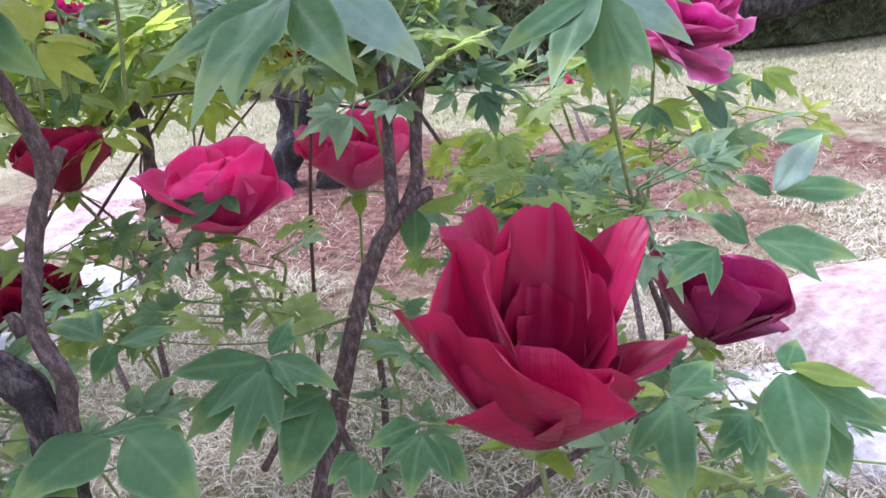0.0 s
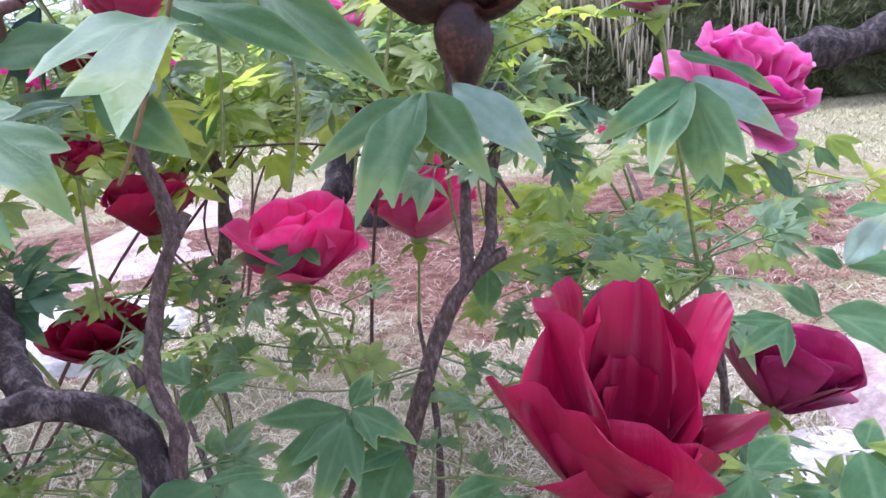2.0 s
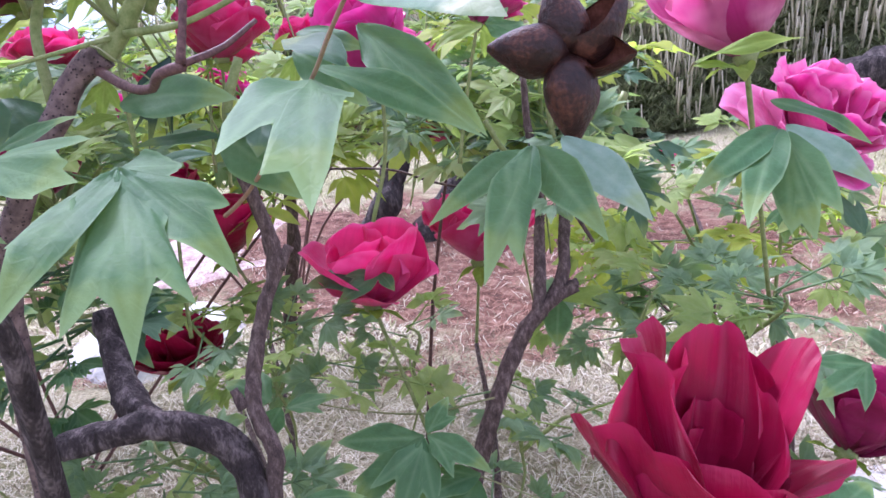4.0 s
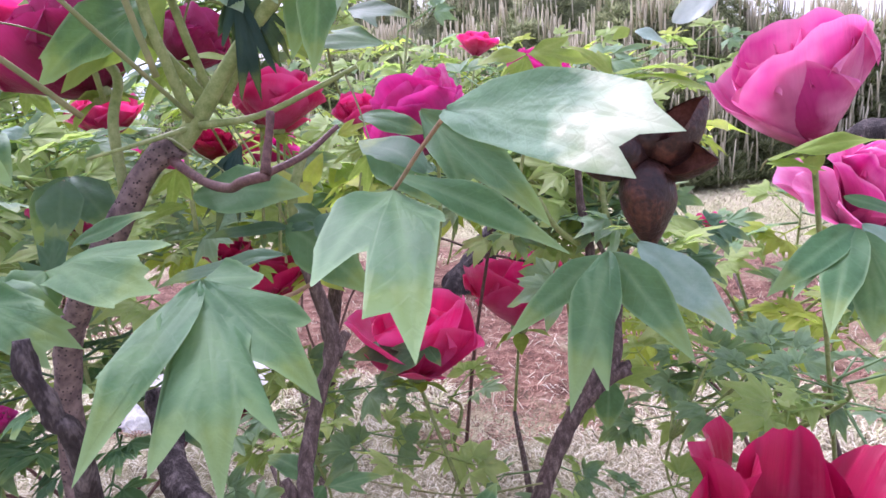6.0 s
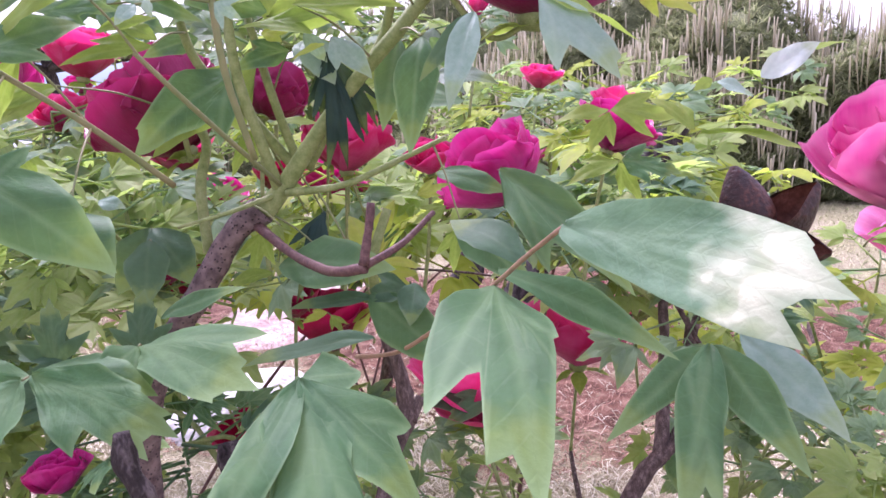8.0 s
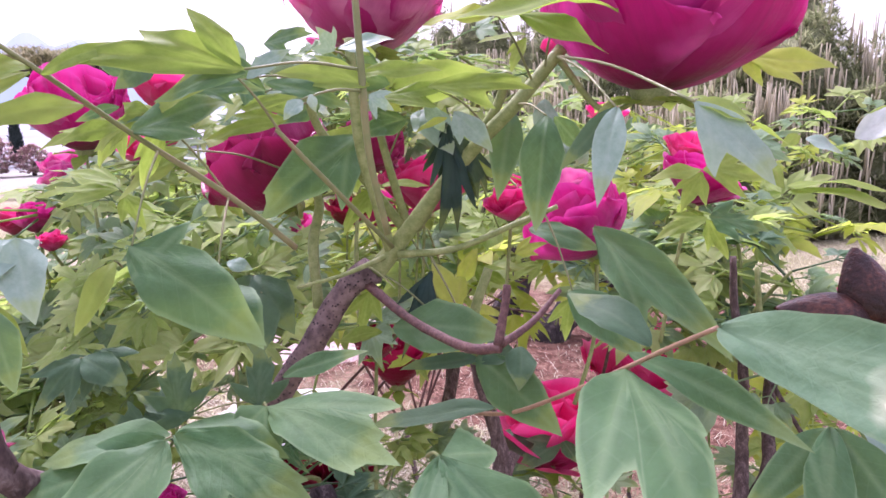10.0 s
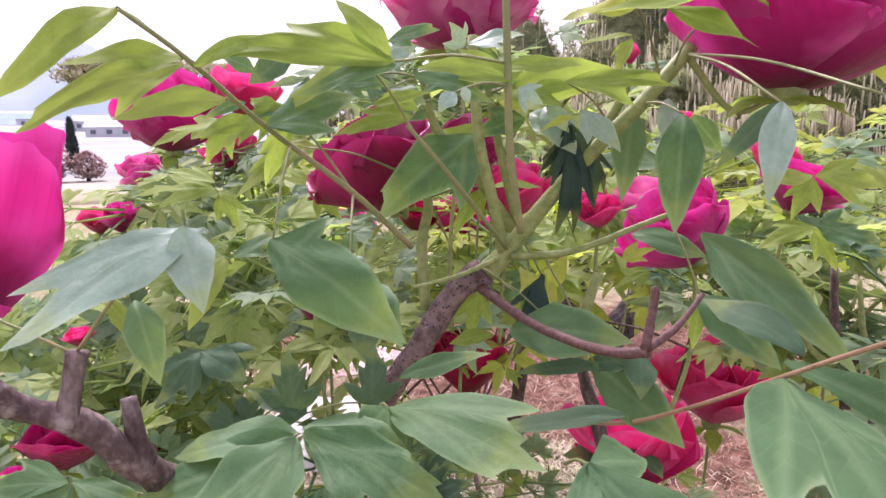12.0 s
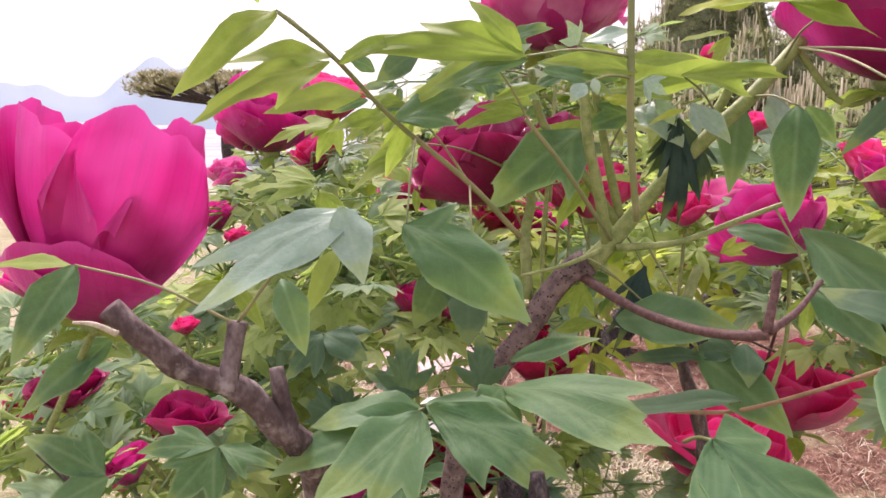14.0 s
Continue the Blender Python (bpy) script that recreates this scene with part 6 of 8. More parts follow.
leaflet(lf, (-0.201, 0.656, 0.609), (-0.244, 0.627, 0.584), (0.26, -0.68, 0.69), "two", GLAUCOUS, 1.10, 0.18)
leaflet(lf, (-0.201, 0.656, 0.609), (-0.184, 0.644, 0.592), (0.26, -0.68, 0.69), "ovate", GLAUCOUS, 1.35, 0.18)
leaflet(lf, (-0.205, 0.659, 0.605), (-0.284, 0.652, 0.597), (0.18, -0.45, 0.88), "ovate", DARK, 1.20, 0.18)
lf = leaf(shrub_main, (-0.139, 0.517, 0.501), (-0.138, 0.506, 0.509), 0.0006, PETIOLE, 0.0008, "")
leaflet(lf, (-0.138, 0.506, 0.509), (-0.197, 0.455, 0.469), (0.21, -0.57, 0.79), "five", GLAUCOUS, 1.00, 0.18)
leaflet(lf, (-0.136, 0.505, 0.507), (-0.156, 0.431, 0.458), (0.21, -0.57, 0.79), "three", GLAUCOUS, 0.80, 0.18)
leaflet(lf, (-0.134, 0.507, 0.511), (-0.118, 0.537, 0.530), (0.14, -0.38, 0.91), "two", GLAUCOUS, 1.20, 0.18)
leaflet(lf, (-0.134, 0.506, 0.509), (-0.076, 0.480, 0.491), (0.14, -0.38, 0.91), "two", GLAUCOUS, 1.00, 0.18)
lf = leaf(shrub_main, (-0.093, 0.498, 0.474), (-0.092, 0.487, 0.482), 0.0006, PETIOLE, 0.0008, "")
leaflet(lf, (-0.092, 0.487, 0.482), (-0.115, 0.427, 0.443), (0.16, -0.55, 0.82), "ovate", GLAUCOUS, 1.35, 0.18)
leaflet(lf, (-0.087, 0.488, 0.484), (-0.142, 0.459, 0.474), (0.10, -0.37, 0.92), "two", GLAUCOUS, 1.00, 0.18)
lf = leaf(shrub_main, (-0.010, 0.438, 0.476), (-0.009, 0.427, 0.485), 0.0006, PETIOLE, 0.0008, "")
leaflet(lf, (-0.009, 0.427, 0.485), (-0.018, 0.385, 0.460), (0.07, -0.53, 0.84), "three", GLAUCOUS, 1.30, 0.18)
leaflet(lf, (-0.013, 0.446, 0.478), (-0.052, 0.439, 0.466), (0.06, -0.45, 0.89), "ovate", GLAUCOUS, 1.25, 0.18)
leaflet(lf, (-0.003, 0.427, 0.482), (0.022, 0.405, 0.453), (0.05, -0.44, 0.89), "ovate", GLAUCOUS, 1.20, 0.18)
lf = leaf(shrub_main, (-0.057, 0.447, 0.450), (-0.057, 0.436, 0.459), 0.0006, PETIOLE, 0.0008, "")
leaflet(lf, (-0.057, 0.436, 0.459), (-0.056, 0.406, 0.438), (0.12, -0.51, 0.85), "ovate", GLAUCOUS, 1.40, 0.18)
leaflet(lf, (-0.065, 0.454, 0.450), (-0.084, 0.428, 0.442), (0.11, -0.43, 0.90), "ovate", GLAUCOUS, 1.25, 0.18)
lf = leaf(shrub_main, (-0.016, 0.669, 0.569), (-0.015, 0.658, 0.577), 0.0006, PETIOLE, 0.0008, "")
leaflet(lf, (-0.015, 0.657, 0.576), (-0.018, 0.630, 0.534), (0.08, -0.86, 0.51), "ovate", GLAUCOUS, 1.35, 0.18)
leaflet(lf, (-0.012, 0.657, 0.574), (0.039, 0.682, 0.576), (0.03, -0.34, 0.94), "two", FRESH, 1.00, 0.18)
lf = leaf(shrub_main, (0.167, 0.441, 0.488), (0.168, 0.430, 0.496), 0.0006, PETIOLE, 0.0008, "")
leaflet(lf, (0.168, 0.430, 0.496), (0.156, 0.363, 0.465), (-0.20, -0.61, 0.77), "two", GLAUCOUS, 1.10, 0.18)
leaflet(lf, (0.170, 0.431, 0.498), (0.210, 0.466, 0.501), (-0.14, -0.45, 0.88), "two", GLAUCOUS, 1.20, 0.18)
leaflet(lf, (0.164, 0.431, 0.499), (0.141, 0.457, 0.487), (-0.08, -0.26, 0.96), "ovate", FRESH, 1.00, 0.18)
lf = leaf(shrub_main, (0.252, 0.458, 0.491), (0.253, 0.446, 0.500), 0.0006, PETIOLE, 0.0008, "")
leaflet(lf, (0.253, 0.446, 0.500), (0.239, 0.364, 0.458), (-0.31, -0.60, 0.74), "ovate", GLAUCOUS, 1.00, 0.18)
leaflet(lf, (0.257, 0.448, 0.503), (0.307, 0.426, 0.495), (-0.18, -0.35, 0.92), "lance", FRESH, 1.20, 0.18)
leaflet(lf, (0.255, 0.447, 0.501), (0.274, 0.473, 0.510), (-0.23, -0.44, 0.87), "ovate", GLAUCOUS, 1.35, 0.18)
leaflet(lf, (0.258, 0.446, 0.497), (0.320, 0.416, 0.468), (-0.23, -0.43, 0.87), "two", GLAUCOUS, 1.00, 0.18)
lf = leaf(shrub_main, (0.225, 0.446, 0.465), (0.226, 0.435, 0.474), 0.0006, PETIOLE, 0.0008, "")
leaflet(lf, (0.226, 0.435, 0.474), (0.218, 0.391, 0.445), (-0.27, -0.58, 0.77), "three", GLAUCOUS, 1.10, 0.18)
leaflet(lf, (0.228, 0.436, 0.475), (0.194, 0.416, 0.459), (-0.23, -0.50, 0.83), "three", GLAUCOUS, 1.20, 0.18)
lf = leaf(shrub_main, (0.280, 0.446, 0.458), (0.280, 0.435, 0.467), 0.0006, PETIOLE, 0.0008, "")
leaflet(lf, (0.280, 0.435, 0.467), (0.282, 0.402, 0.439), (-0.29, -0.48, 0.83), "ovate", GLAUCOUS, 1.25, 0.18)
leaflet(lf, (0.284, 0.436, 0.468), (0.337, 0.439, 0.469), (-0.19, -0.32, 0.93), "two", GLAUCOUS, 1.00, 0.18)
lf = leaf(shrub_main, (0.275, 0.576, 0.543), (0.275, 0.565, 0.551), 0.0006, PETIOLE, 0.0008, "")
leaflet(lf, (0.278, 0.566, 0.553), (0.354, 0.543, 0.540), (-0.21, -0.46, 0.86), "two", GLAUCOUS, 1.20, 0.18)
leaflet(lf, (0.273, 0.565, 0.552), (0.232, 0.575, 0.580), (-0.22, -0.52, 0.83), "two", GLAUCOUS, 1.30, 0.18)
leaflet(lf, (0.246, 0.563, 0.550), (0.197, 0.541, 0.527), (-0.24, -0.62, 0.75), "three", GLAUCOUS, 1.20, 0.18)
lf = leaf(shrub_main, (0.320, 0.641, 0.564), (0.321, 0.630, 0.573), 0.0006, PETIOLE, 0.0008, "")
leaflet(lf, (0.321, 0.630, 0.574), (0.359, 0.631, 0.624), (-0.30, -0.64, 0.71), "ovate", SILVER, 1.10, 0.18)
leaflet(lf, (0.323, 0.630, 0.572), (0.395, 0.612, 0.573), (-0.17, -0.37, 0.91), "ovate", GLAUCOUS, 1.10, 0.18)
leaflet(lf, (0.318, 0.629, 0.571), (0.285, 0.635, 0.591), (-0.20, -0.42, 0.88), "ovate", GLAUCOUS, 1.40, 0.18)
leaflet(lf, (0.334, 0.667, 0.611), (0.393, 0.671, 0.613), (-0.15, -0.32, 0.94), "two", GLAUCOUS, 1.00, 0.18)
lf = leaf(shrub_right, (0.335, 0.801, 0.584), (0.335, 0.790, 0.593), 0.0006, PETIOLE, 0.0008, "")
leaflet(lf, (0.335, 0.790, 0.593), (0.337, 0.762, 0.551), (-0.33, -0.84, 0.44), "ovate", GLAUCOUS, 1.35, 0.18)
leaflet(lf, (0.335, 0.791, 0.596), (0.298, 0.820, 0.646), (-0.13, -0.33, 0.93), "two", DARK, 1.00, 0.18)
lf = leaf(shrub_right, (0.257, 0.832, 0.618), (0.257, 0.821, 0.627), 0.0006, PETIOLE, 0.0008, "")
leaflet(lf, (0.257, 0.821, 0.627), (0.248, 0.784, 0.589), (-0.24, -0.88, 0.41), "three", GLAUCOUS, 1.20, 0.18)
leaflet(lf, (0.260, 0.821, 0.626), (0.297, 0.790, 0.599), (-0.20, -0.73, 0.66), "three", FRESH, 1.20, 0.18)
lf = leaf(shrub_right, (0.407, 0.916, 0.622), (0.408, 0.905, 0.630), 0.0006, PETIOLE, 0.0008, "")
leaflet(lf, (0.408, 0.905, 0.630), (0.433, 0.884, 0.600), (-0.30, -0.71, 0.64), "two", GLAUCOUS, 1.00, 0.18)
leaflet(lf, (0.423, 0.911, 0.642), (0.462, 0.887, 0.604), (-0.26, -0.60, 0.76), "three", FRESH, 1.00, 0.18)
lf = leaf(shrub_main, (-0.200, 0.385, 0.528), (-0.199, 0.374, 0.537), 0.0006, PETIOLE, 0.0008, "")
leaflet(lf, (-0.199, 0.374, 0.537), (-0.223, 0.310, 0.542), (0.31, -0.45, 0.84), "ovate", GLAUCOUS, 1.25, 0.18)
leaflet(lf, (-0.187, 0.375, 0.537), (-0.136, 0.342, 0.504), (0.32, -0.49, 0.81), "ovate", GLAUCOUS, 1.35, 0.18)
leaflet(lf, (-0.203, 0.374, 0.539), (-0.162, 0.403, 0.525), (0.17, -0.24, 0.96), "lance", GLAUCOUS, 1.00, 0.18)
lf = leaf(shrub_main, (-0.279, 0.546, 0.509), (-0.279, 0.535, 0.518), 0.0006, PETIOLE, 0.0008, "")
leaflet(lf, (-0.279, 0.535, 0.518), (-0.293, 0.513, 0.493), (0.35, -0.55, 0.76), "ovate", GLAUCOUS, 1.40, 0.18)
leaflet(lf, (-0.288, 0.536, 0.523), (-0.344, 0.559, 0.533), (0.24, -0.37, 0.90), "two", GLAUCOUS, 1.20, 0.18)
leaflet(lf, (-0.274, 0.535, 0.517), (-0.228, 0.558, 0.517), (0.17, -0.27, 0.95), "two", GLAUCOUS, 1.00, 0.18)
seed_pod(shrub_main, (-0.014, 0.385, 0.827), (0.02, 0.002), "dry brown star-shaped seed pod split open")
flower(shrub_front, (-0.228, 0.977, 0.794), (0.05, 0.09, 0.99), 0.120, "cup", PURPLE, "purple-pink peony flower behind leaves", 0, 4, 1.0)
tube("flower_stalk", [(-0.239, 0.928, 0.664), (-0.234, 0.954, 0.721), (-0.228, 0.977, 0.794)], [0.0021, 0.0018, 0.0017], GREENSTEM, shrub_front, 7, 0.0, 6)
flower(shrub_front, (-0.752, 1.046, 0.725), (0.05, 0.09, 0.99), 0.130, "cup", MAGENTA, "magenta peony flower behind leaves", 0, 4, 1.0)
tube("flower_stalk", [(-0.721, 0.991, 0.595), (-0.739, 1.020, 0.651), (-0.752, 1.046, 0.725)], [0.0021, 0.0018, 0.0017], GREENSTEM, shrub_front, 7, 0.0, 6)
flower(shrub_front, (-0.284, 1.404, 0.664), (0.05, 0.09, 0.99), 0.106, "cup", CRIMSON, "small red peony flower behind leaves", 0, 4, 1.0)
tube("flower_stalk", [(-0.290, 1.321, 0.534), (-0.287, 1.365, 0.593), (-0.284, 1.404, 0.664)], [0.0021, 0.0018, 0.0017], GREENSTEM, shrub_front, 7, 0.0, 6)
flower(shrub_front, (-0.723, 0.717, 0.886), (-0.16, -0.04, 0.99), 0.081, "cup", PINK, "pink peony flower behind leaves", 0, 4, 1.0)
tube("flower_stalk", [(-0.694, 0.689, 0.756), (-0.709, 0.705, 0.818), (-0.723, 0.717, 0.886)], [0.0021, 0.0018, 0.0017], GREENSTEM, shrub_front, 7, 0.0, 6)
flower(shrub_front, (-0.412, 0.772, 0.838), (0.15, 0.02, 0.99), 0.081, "cup", PINK, "pink peony flower behind the stem", 30, 4, 1.0)
tube("flower_stalk", [(-0.408, 0.739, 0.708), (-0.412, 0.757, 0.769), (-0.412, 0.772, 0.838)], [0.0021, 0.0018, 0.0017], GREENSTEM, shrub_front, 7, 0.0, 6)
flower(shrub_front, (-0.544, 0.890, 0.786), (0.15, 0.02, 0.99), 0.080, "cup", CRIMSON, "red peony flower behind the stem", 30, 4, 1.0)
tube("flower_stalk", [(-0.530, 0.848, 0.656), (-0.539, 0.871, 0.718), (-0.544, 0.890, 0.786)], [0.0021, 0.0018, 0.0017], GREENSTEM, shrub_front, 7, 0.0, 6)
flower(shrub_front, (-0.200, 1.147, 0.919), (0.15, 0.02, 0.99), 0.074, "half", PINK, "pink peony flower behind leaves", 30, 4, 1.0)
tube("flower_stalk", [(-0.213, 1.084, 0.789), (-0.207, 1.118, 0.852), (-0.200, 1.147, 0.919)], [0.0021, 0.0018, 0.0017], GREENSTEM, shrub_front, 7, 0.0, 6)
flower(shrub_front, (-0.088, 0.899, 0.871), (0.48, 0.06, 0.88), 0.079, "half", PINK, "half-open pink peony flower", 30, 4, 1.0)
tube("flower_stalk", [(-0.110, 0.856, 0.741), (-0.103, 0.879, 0.804), (-0.088, 0.899, 0.871)], [0.0021, 0.0018, 0.0017], GREENSTEM, shrub_front, 7, 0.0, 6)
flower(shrub_front, (-0.365, 0.566, 0.714), (0.15, 0.02, 0.99), 0.058, "cup", CRIMSON, "red peony flower low behind leaves", 30, 4, 1.0)
tube("flower_stalk", [(-0.364, 0.549, 0.584), (-0.366, 0.558, 0.649), (-0.365, 0.566, 0.714)], [0.0021, 0.0018, 0.0017], GREENSTEM, shrub_front, 7, 0.0, 6)
flower(shrub_front, (-0.868, 0.774, 0.915), (-0.33, -0.07, 0.94), 0.120, "globe", MAGENTA, "magenta peony flower against the valley", 0, 4, 1.0)
tube("flower_stalk", [(-0.827, 0.741, 0.785), (-0.845, 0.760, 0.843), (-0.868, 0.774, 0.915)], [0.0021, 0.0018, 0.0017], GREENSTEM, shrub_front, 7, 0.0, 6)
flower(shrub_front, (-1.030, 0.868, 0.847), (0.03, -0.04, 1.00), 0.093, "cup", PURPLE, "purple-pink peony flower low", 0, 4, 1.0)
tube("flower_stalk", [(-0.977, 0.827, 0.717), (-1.007, 0.850, 0.777), (-1.030, 0.868, 0.847)], [0.0021, 0.0018, 0.0017], GREENSTEM, shrub_front, 7, 0.0, 6)
flower(shrub_front, (-0.812, 0.614, 0.815), (0.03, -0.04, 1.00), 0.061, "cup", MAGENTA, "magenta peony flower low", 0, 4, 1.0)
tube("flower_stalk", [(-0.776, 0.594, 0.685), (-0.796, 0.605, 0.749), (-0.812, 0.614, 0.815)], [0.0021, 0.0018, 0.0017], GREENSTEM, shrub_front, 7, 0.0, 6)
flower(shrub_front, (-0.258, 0.951, 1.014), (0.03, -0.04, 1.00), 0.046, "bud", PINK, "pink peony bud", 0, 4, 1.0)
tube("flower_stalk", [(-0.266, 0.903, 0.884), (-0.262, 0.930, 0.950), (-0.258, 0.951, 1.014)], [0.0021, 0.0018, 0.0017], GREENSTEM, shrub_front, 7, 0.0, 6)
flower(shrub_front, (-0.842, 0.958, 0.992), (0.03, -0.04, 1.00), 0.056, "bud", PINK, "pink peony bud", 0, 4, 1.0)
tube("flower_stalk", [(-0.804, 0.910, 0.862), (-0.825, 0.937, 0.927), (-0.842, 0.958, 0.992)], [0.0021, 0.0018, 0.0017], GREENSTEM, shrub_front, 7, 0.0, 6)
flower(shrub_front, (-0.914, 0.418, 0.619), (0.04, -0.05, 1.00), 0.070, "cup", PINK, "pink peony flower low among leaves", 0, 4, 1.0)
tube("flower_stalk", [(-0.870, 0.413, 0.489), (-0.895, 0.416, 0.553), (-0.914, 0.418, 0.619)], [0.0021, 0.0018, 0.0017], GREENSTEM, shrub_front, 7, 0.0, 6)
flower(shrub_front, (-0.712, 0.365, 0.607), (0.04, -0.05, 1.00), 0.042, "cup", PINK, "pink peony flower low among leaves", 0, 4, 1.0)
tube("flower_stalk", [(-0.684, 0.365, 0.477), (-0.699, 0.365, 0.543), (-0.712, 0.365, 0.607)], [0.0021, 0.0018, 0.0017], GREENSTEM, shrub_front, 7, 0.0, 6)
flower(shrub_front, (-0.723, 0.555, 0.566), (0.04, -0.05, 1.00), 0.054, "cup", MAGENTA, "magenta peony flower low among leaves", 0, 4, 1.0)
tube("flower_stalk", [(-0.694, 0.540, 0.436), (-0.710, 0.548, 0.501), (-0.723, 0.555, 0.566)], [0.0021, 0.0018, 0.0017], GREENSTEM, shrub_front, 7, 0.0, 6)
lf = leaf(shrub_front, (-0.388, 0.183, 0.846), (-0.442, 0.151, 0.874), 0.0006, PETIOLE, 0.0041, "")
leaflet(lf, (-0.442, 0.151, 0.874), (-0.440, 0.119, 0.841), (0.63, -0.45, 0.64), "ovate", GLAUCOUS, 0.90, 0.18)
leaflet(lf, (-0.443, 0.151, 0.874), (-0.477, 0.129, 0.873), (0.19, -0.13, 0.97), "lance", FRESH, 1.00, 0.18)
lf = leaf(shrub_front, (-0.478, 0.189, 0.755), (-0.473, 0.178, 0.761), 0.0006, PETIOLE, 0.0008, "")
leaflet(lf, (-0.473, 0.178, 0.761), (-0.495, 0.154, 0.746), (0.52, -0.38, 0.77), "ovate", GLAUCOUS, 1.25, 0.18)
leaflet(lf, (-0.475, 0.178, 0.762), (-0.522, 0.169, 0.778), (0.44, -0.32, 0.84), "two", GLAUCOUS, 1.00, 0.18)
lf = leaf(shrub_front, (-0.543, 0.244, 0.799), (-0.538, 0.234, 0.805), 0.0006, PETIOLE, 0.0008, "")
leaflet(lf, (-0.538, 0.234, 0.805), (-0.564, 0.192, 0.771), (0.49, -0.37, 0.79), "lance", GLAUCOUS, 1.20, 0.18)
leaflet(lf, (-0.535, 0.236, 0.809), (-0.551, 0.212, 0.783), (0.49, -0.37, 0.79), "two", GLAUCOUS, 1.00, 0.18)
lf = leaf(shrub_front, (-0.509, 0.310, 0.827), (-0.504, 0.300, 0.833), 0.0006, PETIOLE, 0.0008, "")
leaflet(lf, (-0.504, 0.300, 0.833), (-0.521, 0.266, 0.816), (0.44, -0.46, 0.77), "two", FRESH, 0.74, 0.18)
leaflet(lf, (-0.501, 0.301, 0.832), (-0.472, 0.298, 0.802), (0.52, -0.55, 0.66), "lance", FRESH, 1.00, 0.18)
lf = leaf(shrub_front, (-0.449, 0.354, 0.846), (-0.444, 0.343, 0.852), 0.0006, PETIOLE, 0.0008, "")
leaflet(lf, (-0.444, 0.343, 0.852), (-0.450, 0.311, 0.812), (0.37, -0.54, 0.76), "lance", FRESH, 1.20, 0.18)
leaflet(lf, (-0.440, 0.345, 0.852), (-0.419, 0.369, 0.865), (0.29, -0.43, 0.86), "two", GLAUCOUS, 1.00, 0.18)
lf = leaf(shrub_front, (-0.421, 0.293, 0.806), (-0.416, 0.282, 0.812), 0.0006, PETIOLE, 0.0008, "")
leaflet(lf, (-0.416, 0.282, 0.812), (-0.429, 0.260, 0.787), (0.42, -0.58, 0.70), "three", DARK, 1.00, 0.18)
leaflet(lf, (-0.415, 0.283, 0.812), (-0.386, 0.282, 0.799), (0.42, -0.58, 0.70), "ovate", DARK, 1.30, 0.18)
lf = leaf(shrub_front, (-0.555, 0.477, 0.878), (-0.550, 0.466, 0.884), 0.0006, PETIOLE, 0.0008, "")
leaflet(lf, (-0.550, 0.466, 0.884), (-0.609, 0.437, 0.880), (0.23, -0.31, 0.92), "three", FRESH, 1.00, 0.18)
leaflet(lf, (-0.550, 0.467, 0.889), (-0.587, 0.451, 0.900), (0.23, -0.31, 0.92), "two", FRESH, 1.00, 0.18)
leaflet(lf, (-0.547, 0.467, 0.881), (-0.530, 0.470, 0.848), (0.23, -0.31, 0.92), "three", FRESH, 1.00, 0.18)
lf = leaf(shrub_front, (-0.486, 0.407, 0.932), (-0.481, 0.397, 0.938), 0.0006, PETIOLE, 0.0008, "")
leaflet(lf, (-0.481, 0.397, 0.938), (-0.527, 0.371, 0.920), (0.23, -0.33, 0.92), "toothed", FRESH, 0.80, 0.18)
leaflet(lf, (-0.477, 0.399, 0.940), (-0.491, 0.387, 0.907), (0.32, -0.47, 0.83), "three", FRESH, 1.00, 0.18)
lf = leaf(shrub_front, (-0.222, 0.544, 0.991), (-0.217, 0.533, 0.997), 0.0006, PETIOLE, 0.0008, "")
leaflet(lf, (-0.217, 0.533, 0.997), (-0.251, 0.516, 0.991), (0.02, -0.41, 0.91), "lance", FRESH, 1.10, 0.18)
leaflet(lf, (-0.217, 0.533, 0.995), (-0.227, 0.523, 0.968), (0.03, -0.59, 0.81), "two", FRESH, 1.00, 0.18)
lf = leaf(shrub_front, (-0.182, 0.400, 0.962), (-0.169, 0.339, 0.975), 0.0006, PETIOLE, 0.0038, "")
leaflet(lf, (-0.140, 0.355, 0.985), (-0.211, 0.308, 0.978), (-0.05, -0.41, 0.91), "ovate", FRESH, 0.59, 0.18)
lf = leaf(shrub_front, (-0.182, 0.399, 0.881), (-0.161, 0.375, 0.837), 0.0006, PETIOLE, 0.0033, "")
leaflet(lf, (-0.164, 0.374, 0.840), (-0.122, 0.365, 0.807), (-0.04, -0.63, 0.77), "ovate", GLAUCOUS, 1.10, 0.18)
leaflet(lf, (-0.162, 0.374, 0.837), (-0.165, 0.368, 0.813), (-0.05, -0.75, 0.67), "three", FRESH, 1.00, 0.18)
lf = leaf(shrub_front, (-0.284, 0.385, 0.844), (-0.247, 0.386, 0.818), 0.0006, PETIOLE, 0.0027, "")
leaflet(lf, (-0.257, 0.381, 0.817), (-0.218, 0.388, 0.812), (0.06, -0.35, 0.94), "ovate", DARK, 1.30, 0.18)
leaflet(lf, (-0.290, 0.390, 0.830), (-0.295, 0.383, 0.802), (0.20, -0.82, 0.54), "three", FRESH, 1.00, 0.18)
lf = leaf(shrub_front, (-0.198, 0.328, 0.786), (-0.193, 0.317, 0.792), 0.0006, PETIOLE, 0.0008, "")
